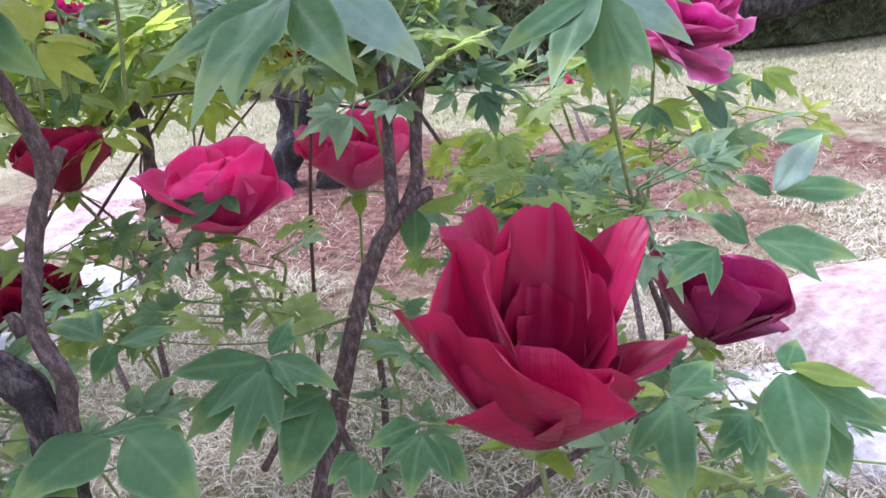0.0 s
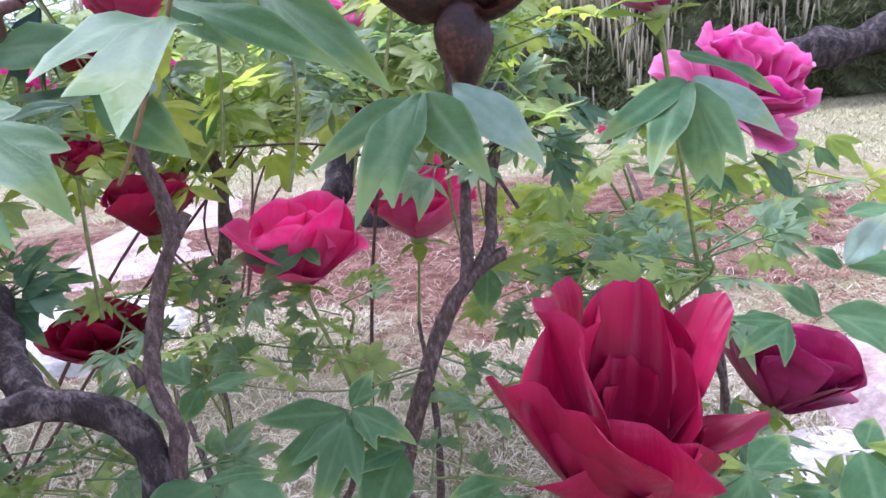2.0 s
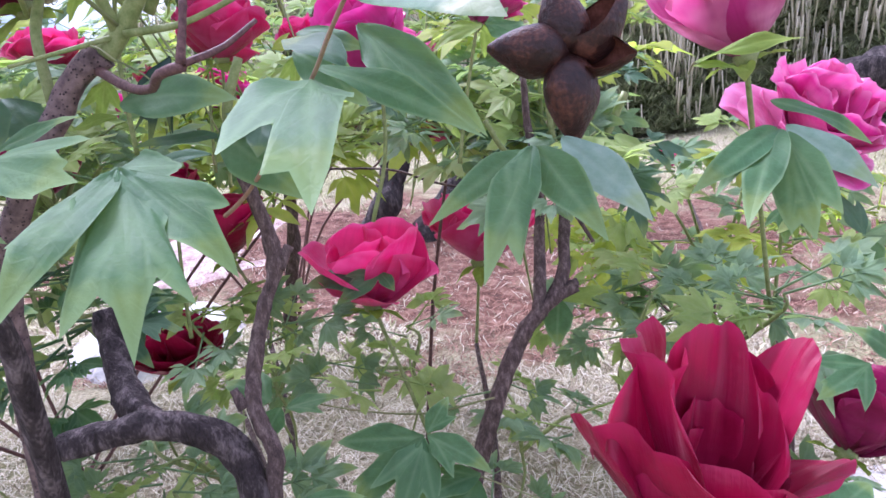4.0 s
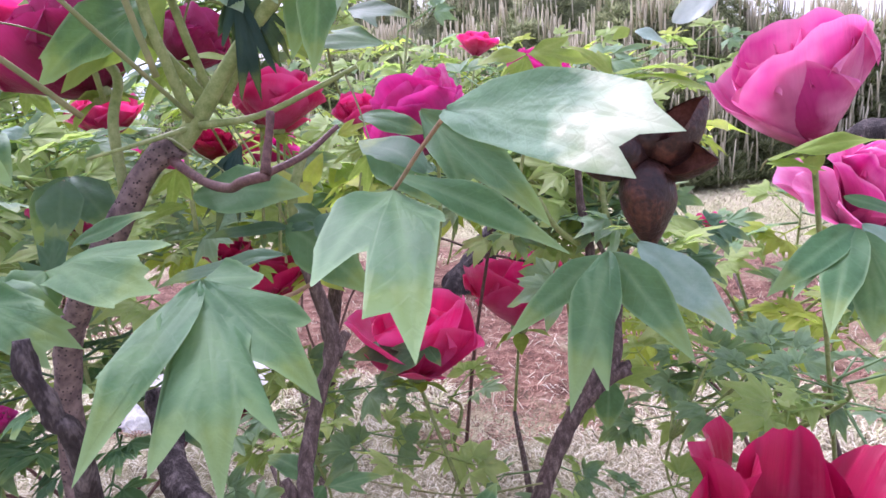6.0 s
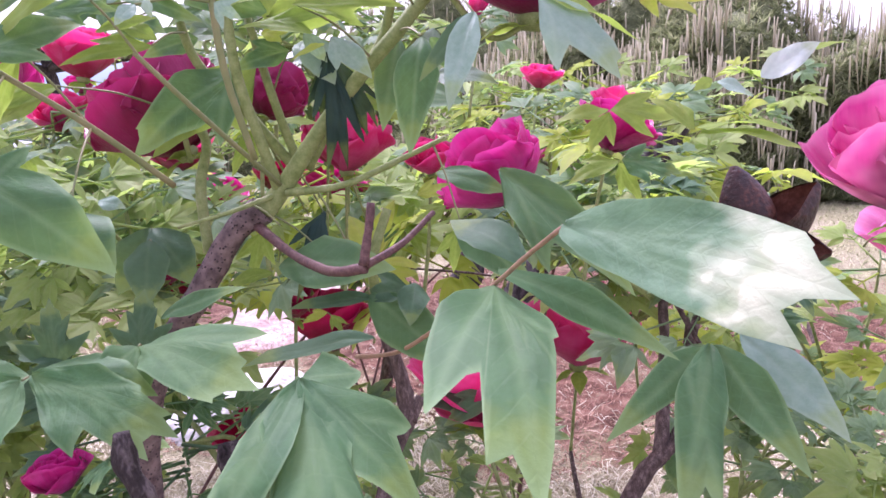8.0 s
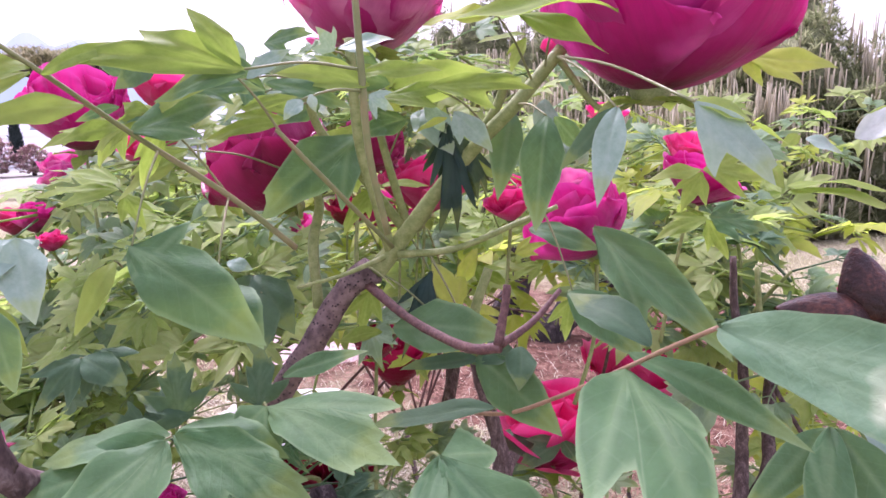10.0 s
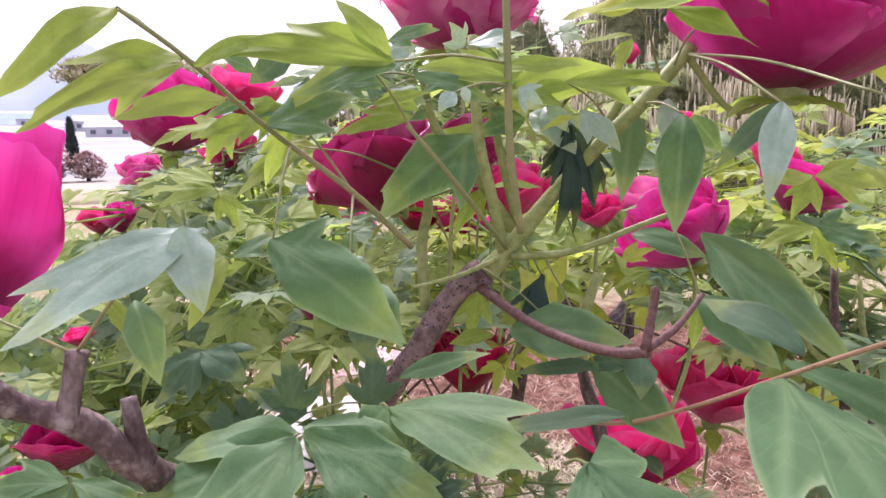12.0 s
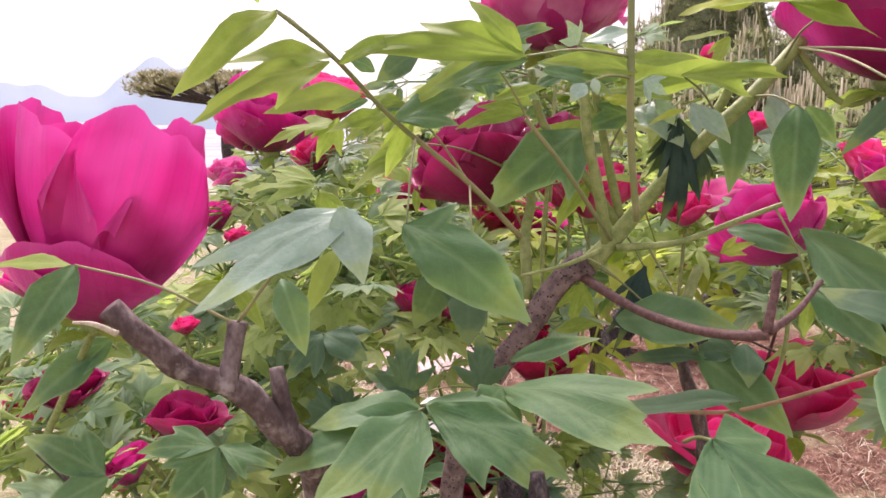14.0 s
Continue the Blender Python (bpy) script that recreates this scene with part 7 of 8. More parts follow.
leaflet(lf, (-0.193, 0.317, 0.792), (-0.260, 0.306, 0.778), (0.00, -0.33, 0.94), "lance", DARK, 0.80, 0.18)
lf = leaf(shrub_front, (0.048, 0.687, 0.925), (0.050, 0.675, 0.931), 0.0006, PETIOLE, 0.0008, "")
leaflet(lf, (0.033, 0.629, 0.913), (0.077, 0.639, 0.940), (0.1, -0.75, 0.65), "ovate", WHITISH, 1.2, 0.1)
leaflet(lf, (0.053, 0.676, 0.931), (0.113, 0.690, 0.940), (-0.07, -0.40, 0.91), "lance", FRESH, 1.00, 0.18)
leaflet(lf, (0.003, 0.683, 0.915), (-0.013, 0.678, 0.905), (-0.09, -0.93, 0.35), "ovate", FRESH, 1.35, 0.18)
leaflet(lf, (0.008, 0.683, 0.912), (0.039, 0.687, 0.898), (-0.06, -0.56, 0.82), "ovate", SILVER, 1.30, 0.18)
lf = leaf(shrub_front, (-0.014, 0.640, 0.866), (-0.011, 0.629, 0.872), 0.0006, PETIOLE, 0.0008, "")
leaflet(lf, (-0.011, 0.629, 0.872), (0.073, 0.622, 0.855), (-0.02, -0.24, 0.97), "lance", FRESH, 1.20, 0.18)
leaflet(lf, (-0.014, 0.629, 0.875), (0.063, 0.634, 0.871), (-0.01, -0.11, 0.99), "lance", FRESH, 1.10, 0.18)
leaflet(lf, (-0.016, 0.628, 0.873), (-0.054, 0.647, 0.902), (-0.03, -0.39, 0.92), "two", FRESH, 1.00, 0.18)
lf = leaf(shrub_front, (0.075, 0.645, 0.848), (0.077, 0.633, 0.854), 0.0006, PETIOLE, 0.0008, "")
leaflet(lf, (0.077, 0.633, 0.854), (0.107, 0.623, 0.825), (-0.18, -0.80, 0.58), "ovate", SILVER, 1.20, 0.18)
lf = leaf(shrub_front, (-0.219, 0.412, 0.933), (-0.199, 0.417, 0.940), 0.0006, PETIOLE, 0.0013, "")
leaflet(lf, (-0.205, 0.415, 0.941), (-0.206, 0.383, 0.889), (0.33, -0.94, 0.11), "lance", GLAUCOUS, 1.20, 0.18)
leaflet(lf, (-0.185, 0.421, 0.946), (-0.181, 0.404, 0.915), (0.29, -0.95, 0.09), "ovate", SILVER, 1.00, 0.18)
lf = leaf(shrub_front, (-0.175, 0.472, 0.916), (-0.172, 0.460, 0.923), 0.0006, PETIOLE, 0.0008, "")
leaflet(lf, (-0.194, 0.455, 0.922), (-0.152, 0.452, 0.914), (0.17, -0.55, 0.82), "two", DARK, 1.30, 0.18)
leaflet(lf, (-0.188, 0.515, 0.904), (-0.254, 0.501, 0.903), (0.14, -0.55, 0.82), "two", GLAUCOUS, 1.00, 0.18)
lf = leaf(shrub_front, (-0.309, 0.426, 0.931), (-0.306, 0.414, 0.938), 0.0006, PETIOLE, 0.0008, "")
leaflet(lf, (-0.298, 0.415, 0.933), (-0.348, 0.372, 0.879), (0.37, -0.86, 0.35), "cut_twist", FRESH, 1.0, 0.18)
lf = leaf(shrub_front, (-0.284, 0.371, 0.850), (-0.262, 0.361, 0.840), 0.0006, PETIOLE, 0.0016, "")
leaflet(lf, (-0.262, 0.356, 0.818), (-0.195, 0.359, 0.817), (0.33, -0.56, 0.76), "ovate", GLAUCOUS, 1.25, 0.18)
leaflet(lf, (-0.276, 0.372, 0.809), (-0.302, 0.365, 0.803), (0.26, -0.44, 0.86), "ovate", FRESH, 1.04, 0.18)
lf = leaf(shrub_front, (-0.199, 0.399, 0.795), (-0.196, 0.387, 0.802), 0.0006, PETIOLE, 0.0008, "")
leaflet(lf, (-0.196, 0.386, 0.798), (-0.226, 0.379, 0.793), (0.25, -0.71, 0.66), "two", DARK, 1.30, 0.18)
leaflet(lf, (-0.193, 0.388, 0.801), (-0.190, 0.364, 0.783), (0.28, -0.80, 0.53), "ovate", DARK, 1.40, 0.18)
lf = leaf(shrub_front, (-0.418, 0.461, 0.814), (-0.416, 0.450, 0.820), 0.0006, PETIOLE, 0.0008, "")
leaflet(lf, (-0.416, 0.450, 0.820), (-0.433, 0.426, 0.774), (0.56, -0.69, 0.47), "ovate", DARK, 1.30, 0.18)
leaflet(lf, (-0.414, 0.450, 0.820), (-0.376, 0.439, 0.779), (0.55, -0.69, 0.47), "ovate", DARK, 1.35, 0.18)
lf = leaf(shrub_front, (-0.335, 0.313, 0.898), (-0.316, 0.271, 0.863), 0.0006, PETIOLE, 0.0035, "")
leaflet(lf, (-0.321, 0.270, 0.863), (-0.281, 0.252, 0.839), (0.58, -0.57, 0.58), "ovate", GLAUCOUS, 1.25, 0.18)
leaflet(lf, (-0.349, 0.326, 0.859), (-0.334, 0.328, 0.855), (0.55, -0.60, 0.58), "ovate", SILVER, 1.40, 0.18)
flower(shrub_front, (-0.255, 0.662, 0.835), (-0.07, -0.07, 0.99), 0.061, "cup", PINK, "pink peony flower among leaves", 40, 4, 1.0)
tube("flower_stalk", [(-0.263, 0.638, 0.705), (-0.258, 0.652, 0.769), (-0.255, 0.662, 0.835)], [0.0021, 0.0018, 0.0017], GREENSTEM, shrub_front, 7, 0.0, 6)
lf = leaf(shrub_front, (-0.299, 0.310, 0.929), (-0.312, 0.289, 0.960), 0.0006, PETIOLE, 0.0024, "")
leaflet(lf, (-0.312, 0.289, 0.960), (-0.362, 0.288, 0.940), (0.37, -0.72, 0.59), "lance", FRESH, 1.10, 0.18)
leaflet(lf, (-0.356, 0.296, 0.968), (-0.376, 0.285, 0.953), (0.47, -0.73, 0.49), "ovate", DARK, 1.30, 0.18)
leaflet(lf, (-0.337, 0.300, 0.952), (-0.308, 0.311, 0.952), (0.40, -0.70, 0.60), "two", GLAUCOUS, 0.90, 0.18)
leaflet(lf, (-0.318, 0.305, 0.942), (-0.292, 0.316, 0.948), (0.35, -0.71, 0.61), "ovate", FRESH, 0.67, 0.18)
lf = leaf(shrub_front, (-0.335, 0.313, 0.898), (-0.366, 0.298, 0.942), 0.0006, PETIOLE, 0.0033, "")
leaflet(lf, (-0.366, 0.298, 0.942), (-0.408, 0.300, 0.922), (0.44, -0.66, 0.61), "toothed", FRESH, 0.80, 0.18)
leaflet(lf, (-0.364, 0.299, 0.941), (-0.391, 0.298, 0.936), (0.44, -0.66, 0.62), "lance", GLAUCOUS, 1.00, 0.18)
leaflet(lf, (-0.366, 0.308, 0.935), (-0.384, 0.305, 0.901), (0.39, -0.60, 0.70), "two", FRESH, 0.74, 0.18)
lf = leaf(shrub_front, (-0.286, 0.367, 0.967), (-0.281, 0.336, 0.971), 0.0006, PETIOLE, 0.0019, "")
leaflet(lf, (-0.281, 0.336, 0.971), (-0.285, 0.325, 0.982), (0.28, -0.83, 0.48), "three", SILVER, 1.40, 0.18)
leaflet(lf, (-0.279, 0.337, 0.972), (-0.252, 0.348, 0.977), (0.18, -0.55, 0.81), "two", SILVER, 1.00, 0.18)
lf = leaf(shrub_front, (-0.328, 0.399, 0.887), (-0.291, 0.405, 0.895), 0.0006, PETIOLE, 0.0023, "")
leaflet(lf, (-0.291, 0.405, 0.895), (-0.309, 0.392, 0.864), (0.20, -0.65, 0.73), "twol", FRESH, 0.74, 0.18)
leaflet(lf, (-0.287, 0.406, 0.895), (-0.258, 0.417, 0.894), (0.15, -0.51, 0.85), "lance", FRESH, 1.00, 0.18)
lf = leaf(shrub_front, (-0.090, 0.580, 0.887), (-0.086, 0.569, 0.893), 0.0006, PETIOLE, 0.0008, "")
leaflet(lf, (-0.086, 0.569, 0.893), (-0.125, 0.553, 0.886), (-0.11, -0.74, 0.66), "lance", FRESH, 1.10, 0.18)
leaflet(lf, (-0.084, 0.570, 0.893), (-0.035, 0.587, 0.884), (-0.11, -0.74, 0.66), "three", FRESH, 1.00, 0.18)
leaflet(lf, (-0.085, 0.569, 0.891), (-0.100, 0.558, 0.860), (-0.10, -0.68, 0.73), "three", FRESH, 1.00, 0.18)
lf = leaf(shrub_front, (-0.081, 0.619, 0.844), (-0.077, 0.608, 0.850), 0.0006, PETIOLE, 0.0008, "")
leaflet(lf, (-0.077, 0.608, 0.850), (-0.119, 0.589, 0.833), (-0.11, -0.72, 0.69), "two", FRESH, 1.00, 0.18)
leaflet(lf, (-0.075, 0.609, 0.850), (-0.025, 0.625, 0.836), (-0.11, -0.72, 0.69), "toothed", GLAUCOUS, 1.00, 0.18)
leaflet(lf, (-0.077, 0.608, 0.848), (-0.058, 0.608, 0.814), (-0.10, -0.65, 0.75), "three", FRESH, 1.00, 0.18)
lf = leaf(shrub_front, (-0.199, 0.484, 0.827), (-0.194, 0.473, 0.833), 0.0006, PETIOLE, 0.0008, "")
leaflet(lf, (-0.194, 0.473, 0.833), (-0.216, 0.463, 0.822), (0.03, -0.50, 0.87), "three", FRESH, 1.00, 0.18)
leaflet(lf, (-0.213, 0.468, 0.841), (-0.191, 0.477, 0.848), (0.07, -0.70, 0.71), "three", YELLOW, 1.00, 0.18)
flower(shrub_far, (-0.540, 1.055, 0.737), (0.08, 0.15, 0.98), 0.144, "cup", MAGENTA, "magenta peony flower behind yellowish leaves", 0, 4, 1.0)
tube("flower_stalk", [(-0.556, 1.106, 0.607), (-0.549, 1.075, 0.661), (-0.540, 1.055, 0.737)], [0.0021, 0.0018, 0.0017], GREENSTEM, shrub_far, 7, 0.0, 6)
flower(shrub_far, (-0.269, 1.352, 0.636), (0.19, 0.15, 0.97), 0.121, "open", CRIMSON, "red peony flower behind the fork", 0, 4, 1.0)
tube("flower_stalk", [(-0.307, 1.380, 0.506), (-0.289, 1.363, 0.563), (-0.269, 1.352, 0.636)], [0.0021, 0.0018, 0.0017], GREENSTEM, shrub_far, 7, 0.0, 6)
flower(shrub_far, (-0.377, 1.292, 0.778), (0.19, 0.15, 0.97), 0.091, "half", PINK, "pink peony flower behind leaves", 0, 4, 1.0)
tube("flower_stalk", [(-0.407, 1.325, 0.648), (-0.392, 1.305, 0.709), (-0.377, 1.292, 0.778)], [0.0021, 0.0018, 0.0017], GREENSTEM, shrub_far, 7, 0.0, 6)
lf = leaf(shrub_old, (-0.281, 0.569, 0.758), (-0.280, 0.558, 0.766), 0.0006, PETIOLE, 0.0008, "")
leaflet(lf, (-0.280, 0.558, 0.766), (-0.244, 0.568, 0.731), (0.35, -0.60, 0.72), "three", YELLOW, 1.00, 0.18)
leaflet(lf, (-0.282, 0.559, 0.768), (-0.316, 0.593, 0.806), (0.27, -0.47, 0.84), "two", YELLOW, 1.00, 0.18)
leaflet(lf, (-0.275, 0.560, 0.770), (-0.247, 0.590, 0.760), (0.27, -0.47, 0.84), "lance", YELLOW, 1.20, 0.18)
leaflet(lf, (-0.288, 0.587, 0.786), (-0.274, 0.600, 0.819), (0.35, -0.61, 0.71), "ovate", YELLOW, 1.00, 0.18)
lf = leaf(shrub_old, (-0.314, 0.534, 0.727), (-0.313, 0.523, 0.735), 0.0006, PETIOLE, 0.0008, "")
leaflet(lf, (-0.313, 0.523, 0.735), (-0.335, 0.518, 0.726), (0.38, -0.55, 0.74), "two", YELLOW, 1.00, 0.18)
leaflet(lf, (-0.309, 0.522, 0.733), (-0.297, 0.517, 0.718), (0.38, -0.56, 0.74), "three", FRESH, 1.00, 0.18)
lf = leaf(shrub_far, (-0.362, 0.906, 0.725), (-0.362, 0.895, 0.733), 0.0006, PETIOLE, 0.0008, "")
leaflet(lf, (-0.362, 0.895, 0.733), (-0.380, 0.910, 0.775), (0.22, -0.49, 0.84), "ovate", YELLOW, 1.20, 0.18)
leaflet(lf, (-0.358, 0.895, 0.733), (-0.299, 0.889, 0.707), (0.22, -0.49, 0.84), "three", FRESH, 1.00, 0.18)
leaflet(lf, (-0.366, 0.893, 0.730), (-0.423, 0.875, 0.692), (0.28, -0.62, 0.73), "three", GLAUCOUS, 1.20, 0.18)
lf = leaf(shrub_far, (-0.410, 0.836, 0.690), (-0.410, 0.825, 0.699), 0.0006, PETIOLE, 0.0008, "")
leaflet(lf, (-0.410, 0.825, 0.699), (-0.438, 0.815, 0.676), (0.38, -0.69, 0.61), "three", GLAUCOUS, 1.20, 0.18)
leaflet(lf, (-0.406, 0.825, 0.698), (-0.364, 0.819, 0.676), (0.25, -0.46, 0.85), "two", FRESH, 1.00, 0.18)
foliage(shrub_front, (-0.754, 0.352, 0.665), (0.1, 0.08, 0.05), 5, 0.12, (LIGHTGLAUCOUS, PALE,), 31, each=6)
foliage(shrub_front, (-0.917, 0.429, 0.712), (0.1, 0.1, 0.05), 6, 0.12, (LIGHTGLAUCOUS, PALE,), 32, each=6)
foliage(shrub_front, (-0.605, 0.345, 0.664), (0.08, 0.06, 0.04), 5, 0.11, (LIGHTGLAUCOUS, PALE,), 33, each=6)
foliage(shrub_front, (-0.722, 0.517, 0.683), (0.12, 0.1, 0.06), 8, 0.12, (PALE, LIGHTGLAUCOUS,), 34, each=6)
foliage(shrub_front, (-0.610, 0.642, 0.770), (0.12, 0.1, 0.06), 8, 0.12, (PALE, LIGHTGLAUCOUS,), 35, each=6)
foliage(shrub_front, (-0.709, 0.637, 0.857), (0.12, 0.1, 0.06), 8, 0.12, (PALE, LIGHTGLAUCOUS,), 36, each=6)
foliage(shrub_front, (-0.048, 0.805, 0.779), (0.12, 0.1, 0.05), 7, 0.12, (PALE, LIGHTGLAUCOUS,), 37, each=6)
foliage(shrub_main, (-0.314, 0.682, 0.512), (0.1, 0.08, 0.05), 2, 0.13, (LIGHTGLAUCOUS, PALE,), 39, each=4)
foliage(shrub_main, (-0.189, 0.715, 0.500), (0.1, 0.08, 0.04), 2, 0.13, (LIGHTGLAUCOUS, PALE,), 40, each=4)
foliage(shrub_main, (-0.048, 0.654, 0.463), (0.08, 0.06, 0.05), 2, 0.12, (LIGHTGLAUCOUS, PALE,), 41, each=4)
foliage(shrub_main, (0.094, 0.941, 0.489), (0.12, 0.1, 0.05), 4, 0.13, (PALE, LIGHTGLAUCOUS,), 42, each=4)
foliage(shrub_old, (-0.396, 0.715, 0.525), (0.08, 0.06, 0.04), 2, 0.12, (LIGHTGLAUCOUS, PALE,), 43, each=4)
foliage(shrub_far, (-0.480, 1.160, 0.706), (0.16, 0.1, 0.07), 6, 0.14, (YELLOW, PALE, PALE,), 44, each=6)
foliage(shrub_far, (-0.595, 1.042, 0.697), (0.12, 0.1, 0.07), 6, 0.14, (YELLOW, PALE, LIGHTGLAUCOUS,), 45, each=6)
foliage(shrub_far, (-0.384, 1.388, 0.725), (0.16, 0.1, 0.07), 5, 0.14, (YELLOW, PALE,), 46, each=6)
flower(shrub_front, (-0.348, 0.510, 0.898), (0.32, 0.38, 0.87), 0.067, "globe", MAROON, "deep magenta peony flower behind green shoots", 0, 4, 1.0)
tube("flower_stalk", [(-0.349, 0.498, 0.768), (-0.351, 0.502, 0.833), (-0.348, 0.510, 0.898)], [0.0021, 0.0018, 0.0017], GREENSTEM, shrub_front, 7, 0.0, 6)
lf = leaf(shrub_front, (-0.314, 0.370, 0.947), (-0.308, 0.331, 0.937), 0.0006, PETIOLE, 0.0025, "")
leaflet(lf, (-0.308, 0.331, 0.937), (-0.338, 0.301, 0.928), (0.51, -0.65, 0.56), "two", FRESH, 0.67, 0.18)
leaflet(lf, (-0.305, 0.332, 0.940), (-0.333, 0.329, 0.952), (0.46, -0.60, 0.65), "ovate", FRESH, 0.74, 0.18)
lf = leaf(shrub_front, (-0.214, 0.392, 0.926), (-0.227, 0.369, 0.939), 0.0006, PETIOLE, 0.0018, "")
leaflet(lf, (-0.227, 0.369, 0.939), (-0.205, 0.369, 0.917), (0.32, -0.69, 0.65), "two", SILVER, 1.20, 0.18)
leaflet(lf, (-0.230, 0.367, 0.936), (-0.248, 0.362, 0.928), (0.25, -0.53, 0.81), "ovate", YELLOW, 0.74, 0.18)
leaflet(lf, (-0.236, 0.368, 0.942), (-0.277, 0.360, 0.947), (0.26, -0.53, 0.80), "two", FRESH, 0.74, 0.18)
lf = leaf(shrub_front, (-0.264, 0.493, 0.908), (-0.262, 0.481, 0.915), 0.0006, PETIOLE, 0.0008, "")
leaflet(lf, (-0.262, 0.481, 0.915), (-0.230, 0.492, 0.933), (0.23, -0.53, 0.82), "two", FRESH, 1.10, 0.18)
leaflet(lf, (-0.260, 0.481, 0.913), (-0.222, 0.484, 0.889), (0.22, -0.53, 0.82), "lance", FRESH, 1.20, 0.18)
lf = leaf(shrub_front, (-0.451, 0.469, 0.881), (-0.448, 0.458, 0.888), 0.0006, PETIOLE, 0.0008, "")
leaflet(lf, (-0.448, 0.458, 0.888), (-0.477, 0.455, 0.906), (0.37, -0.42, 0.83), "three", FRESH, 1.00, 0.18)
leaflet(lf, (-0.446, 0.458, 0.886), (-0.424, 0.457, 0.862), (0.47, -0.54, 0.70), "three", FRESH, 1.10, 0.18)
lf = leaf(shrub_front, (-0.316, 0.368, 0.955), (-0.293, 0.362, 0.959), 0.0006, PETIOLE, 0.0014, "")
leaflet(lf, (-0.293, 0.362, 0.959), (-0.314, 0.354, 0.949), (0.36, -0.64, 0.68), "two", GLAUCOUS, 1.10, 0.18)
leaflet(lf, (-0.292, 0.362, 0.959), (-0.255, 0.373, 0.962), (0.36, -0.64, 0.68), "ovate", FRESH, 0.67, 0.18)
leaflet(lf, (-0.290, 0.363, 0.961), (-0.302, 0.363, 0.976), (0.36, -0.65, 0.67), "two", GLAUCOUS, 1.00, 0.18)
leaflet(lf, (-0.267, 0.367, 0.948), (-0.226, 0.379, 0.952), (0.31, -0.66, 0.69), "two", FRESH, 0.59, 0.18)
lf = leaf(shrub_front, (-0.316, 0.367, 0.959), (-0.335, 0.329, 0.958), 0.0006, PETIOLE, 0.0026, "")
leaflet(lf, (-0.335, 0.329, 0.958), (-0.371, 0.303, 0.934), (0.45, -0.58, 0.68), "two", GLAUCOUS, 0.90, 0.18)
leaflet(lf, (-0.334, 0.329, 0.958), (-0.316, 0.330, 0.940), (0.44, -0.59, 0.68), "two", GLAUCOUS, 1.10, 0.18)
leaflet(lf, (-0.330, 0.330, 0.959), (-0.308, 0.340, 0.974), (0.44, -0.59, 0.68), "ovate", SILVER, 1.00, 0.18)
lf = leaf(shrub_front, (-0.345, 0.399, 0.903), (-0.386, 0.349, 0.921), 0.0006, PETIOLE, 0.0040, "")
leaflet(lf, (-0.386, 0.349, 0.921), (-0.412, 0.328, 0.907), (0.46, -0.53, 0.71), "two", FRESH, 0.74, 0.18)
leaflet(lf, (-0.386, 0.349, 0.920), (-0.420, 0.323, 0.892), (0.36, -0.41, 0.83), "lance", FRESH, 1.00, 0.18)
lf = leaf(shrub_front, (-0.283, 0.387, 0.950), (-0.265, 0.379, 0.954), 0.0006, PETIOLE, 0.0012, "")
leaflet(lf, (-0.267, 0.379, 0.954), (-0.208, 0.386, 0.959), (0.41, -0.88, 0.25), "ovate", FRESH, 0.89, 0.18)
leaflet(lf, (-0.268, 0.379, 0.956), (-0.311, 0.358, 0.966), (0.40, -0.85, 0.33), "two", GLAUCOUS, 1.10, 0.18)
leaflet(lf, (-0.276, 0.380, 0.972), (-0.291, 0.367, 0.981), (0.38, -0.79, 0.49), "ovate", FRESH, 0.89, 0.18)
leaflet(lf, (-0.275, 0.391, 0.971), (-0.264, 0.378, 0.947), (0.42, -0.90, 0.14), "ovate", FRESH, 0.96, 0.18)
leaflet(lf, (-0.251, 0.391, 0.942), (-0.231, 0.380, 0.915), (0.35, -0.86, 0.36), "ovate", SILVER, 1.20, 0.18)
lf = leaf(shrub_front, (-0.316, 0.367, 0.959), (-0.326, 0.341, 0.952), 0.0006, PETIOLE, 0.0017, "")
leaflet(lf, (-0.326, 0.341, 0.952), (-0.358, 0.324, 0.967), (0.54, -0.77, 0.34), "two", GLAUCOUS, 1.00, 0.18)
leaflet(lf, (-0.325, 0.341, 0.952), (-0.302, 0.335, 0.943), (0.54, -0.77, 0.34), "ovate", GLAUCOUS, 1.20, 0.18)
leaflet(lf, (-0.337, 0.342, 0.970), (-0.350, 0.330, 0.983), (0.52, -0.70, 0.49), "ovate", SILVER, 1.10, 0.18)
leaflet(lf, (-0.328, 0.346, 0.978), (-0.297, 0.344, 0.982), (0.51, -0.72, 0.47), "two", GLAUCOUS, 1.00, 0.18)
lf = leaf(shrub_front, (-0.396, 0.321, 0.939), (-0.393, 0.310, 0.946), 0.0006, PETIOLE, 0.0008, "")
leaflet(lf, (-0.393, 0.310, 0.946), (-0.357, 0.306, 0.930), (0.61, -0.60, 0.53), "lance", FRESH, 1.20, 0.18)
leaflet(lf, (-0.396, 0.309, 0.946), (-0.411, 0.293, 0.938), (0.61, -0.59, 0.53), "lance", GLAUCOUS, 1.20, 0.18)
leaflet(lf, (-0.399, 0.323, 0.963), (-0.413, 0.310, 0.972), (0.61, -0.61, 0.50), "ovate", GLAUCOUS, 1.20, 0.18)
tube("green_shoot", [(-0.272, 0.406, 0.867), (-0.292, 0.389, 0.902), (-0.312, 0.375, 0.931), (-0.317, 0.366, 0.963)], [0.0033, 0.003, 0.0027, 0.0024], GREENSTEM, shrub_front, 8, 0.0, 6, "")
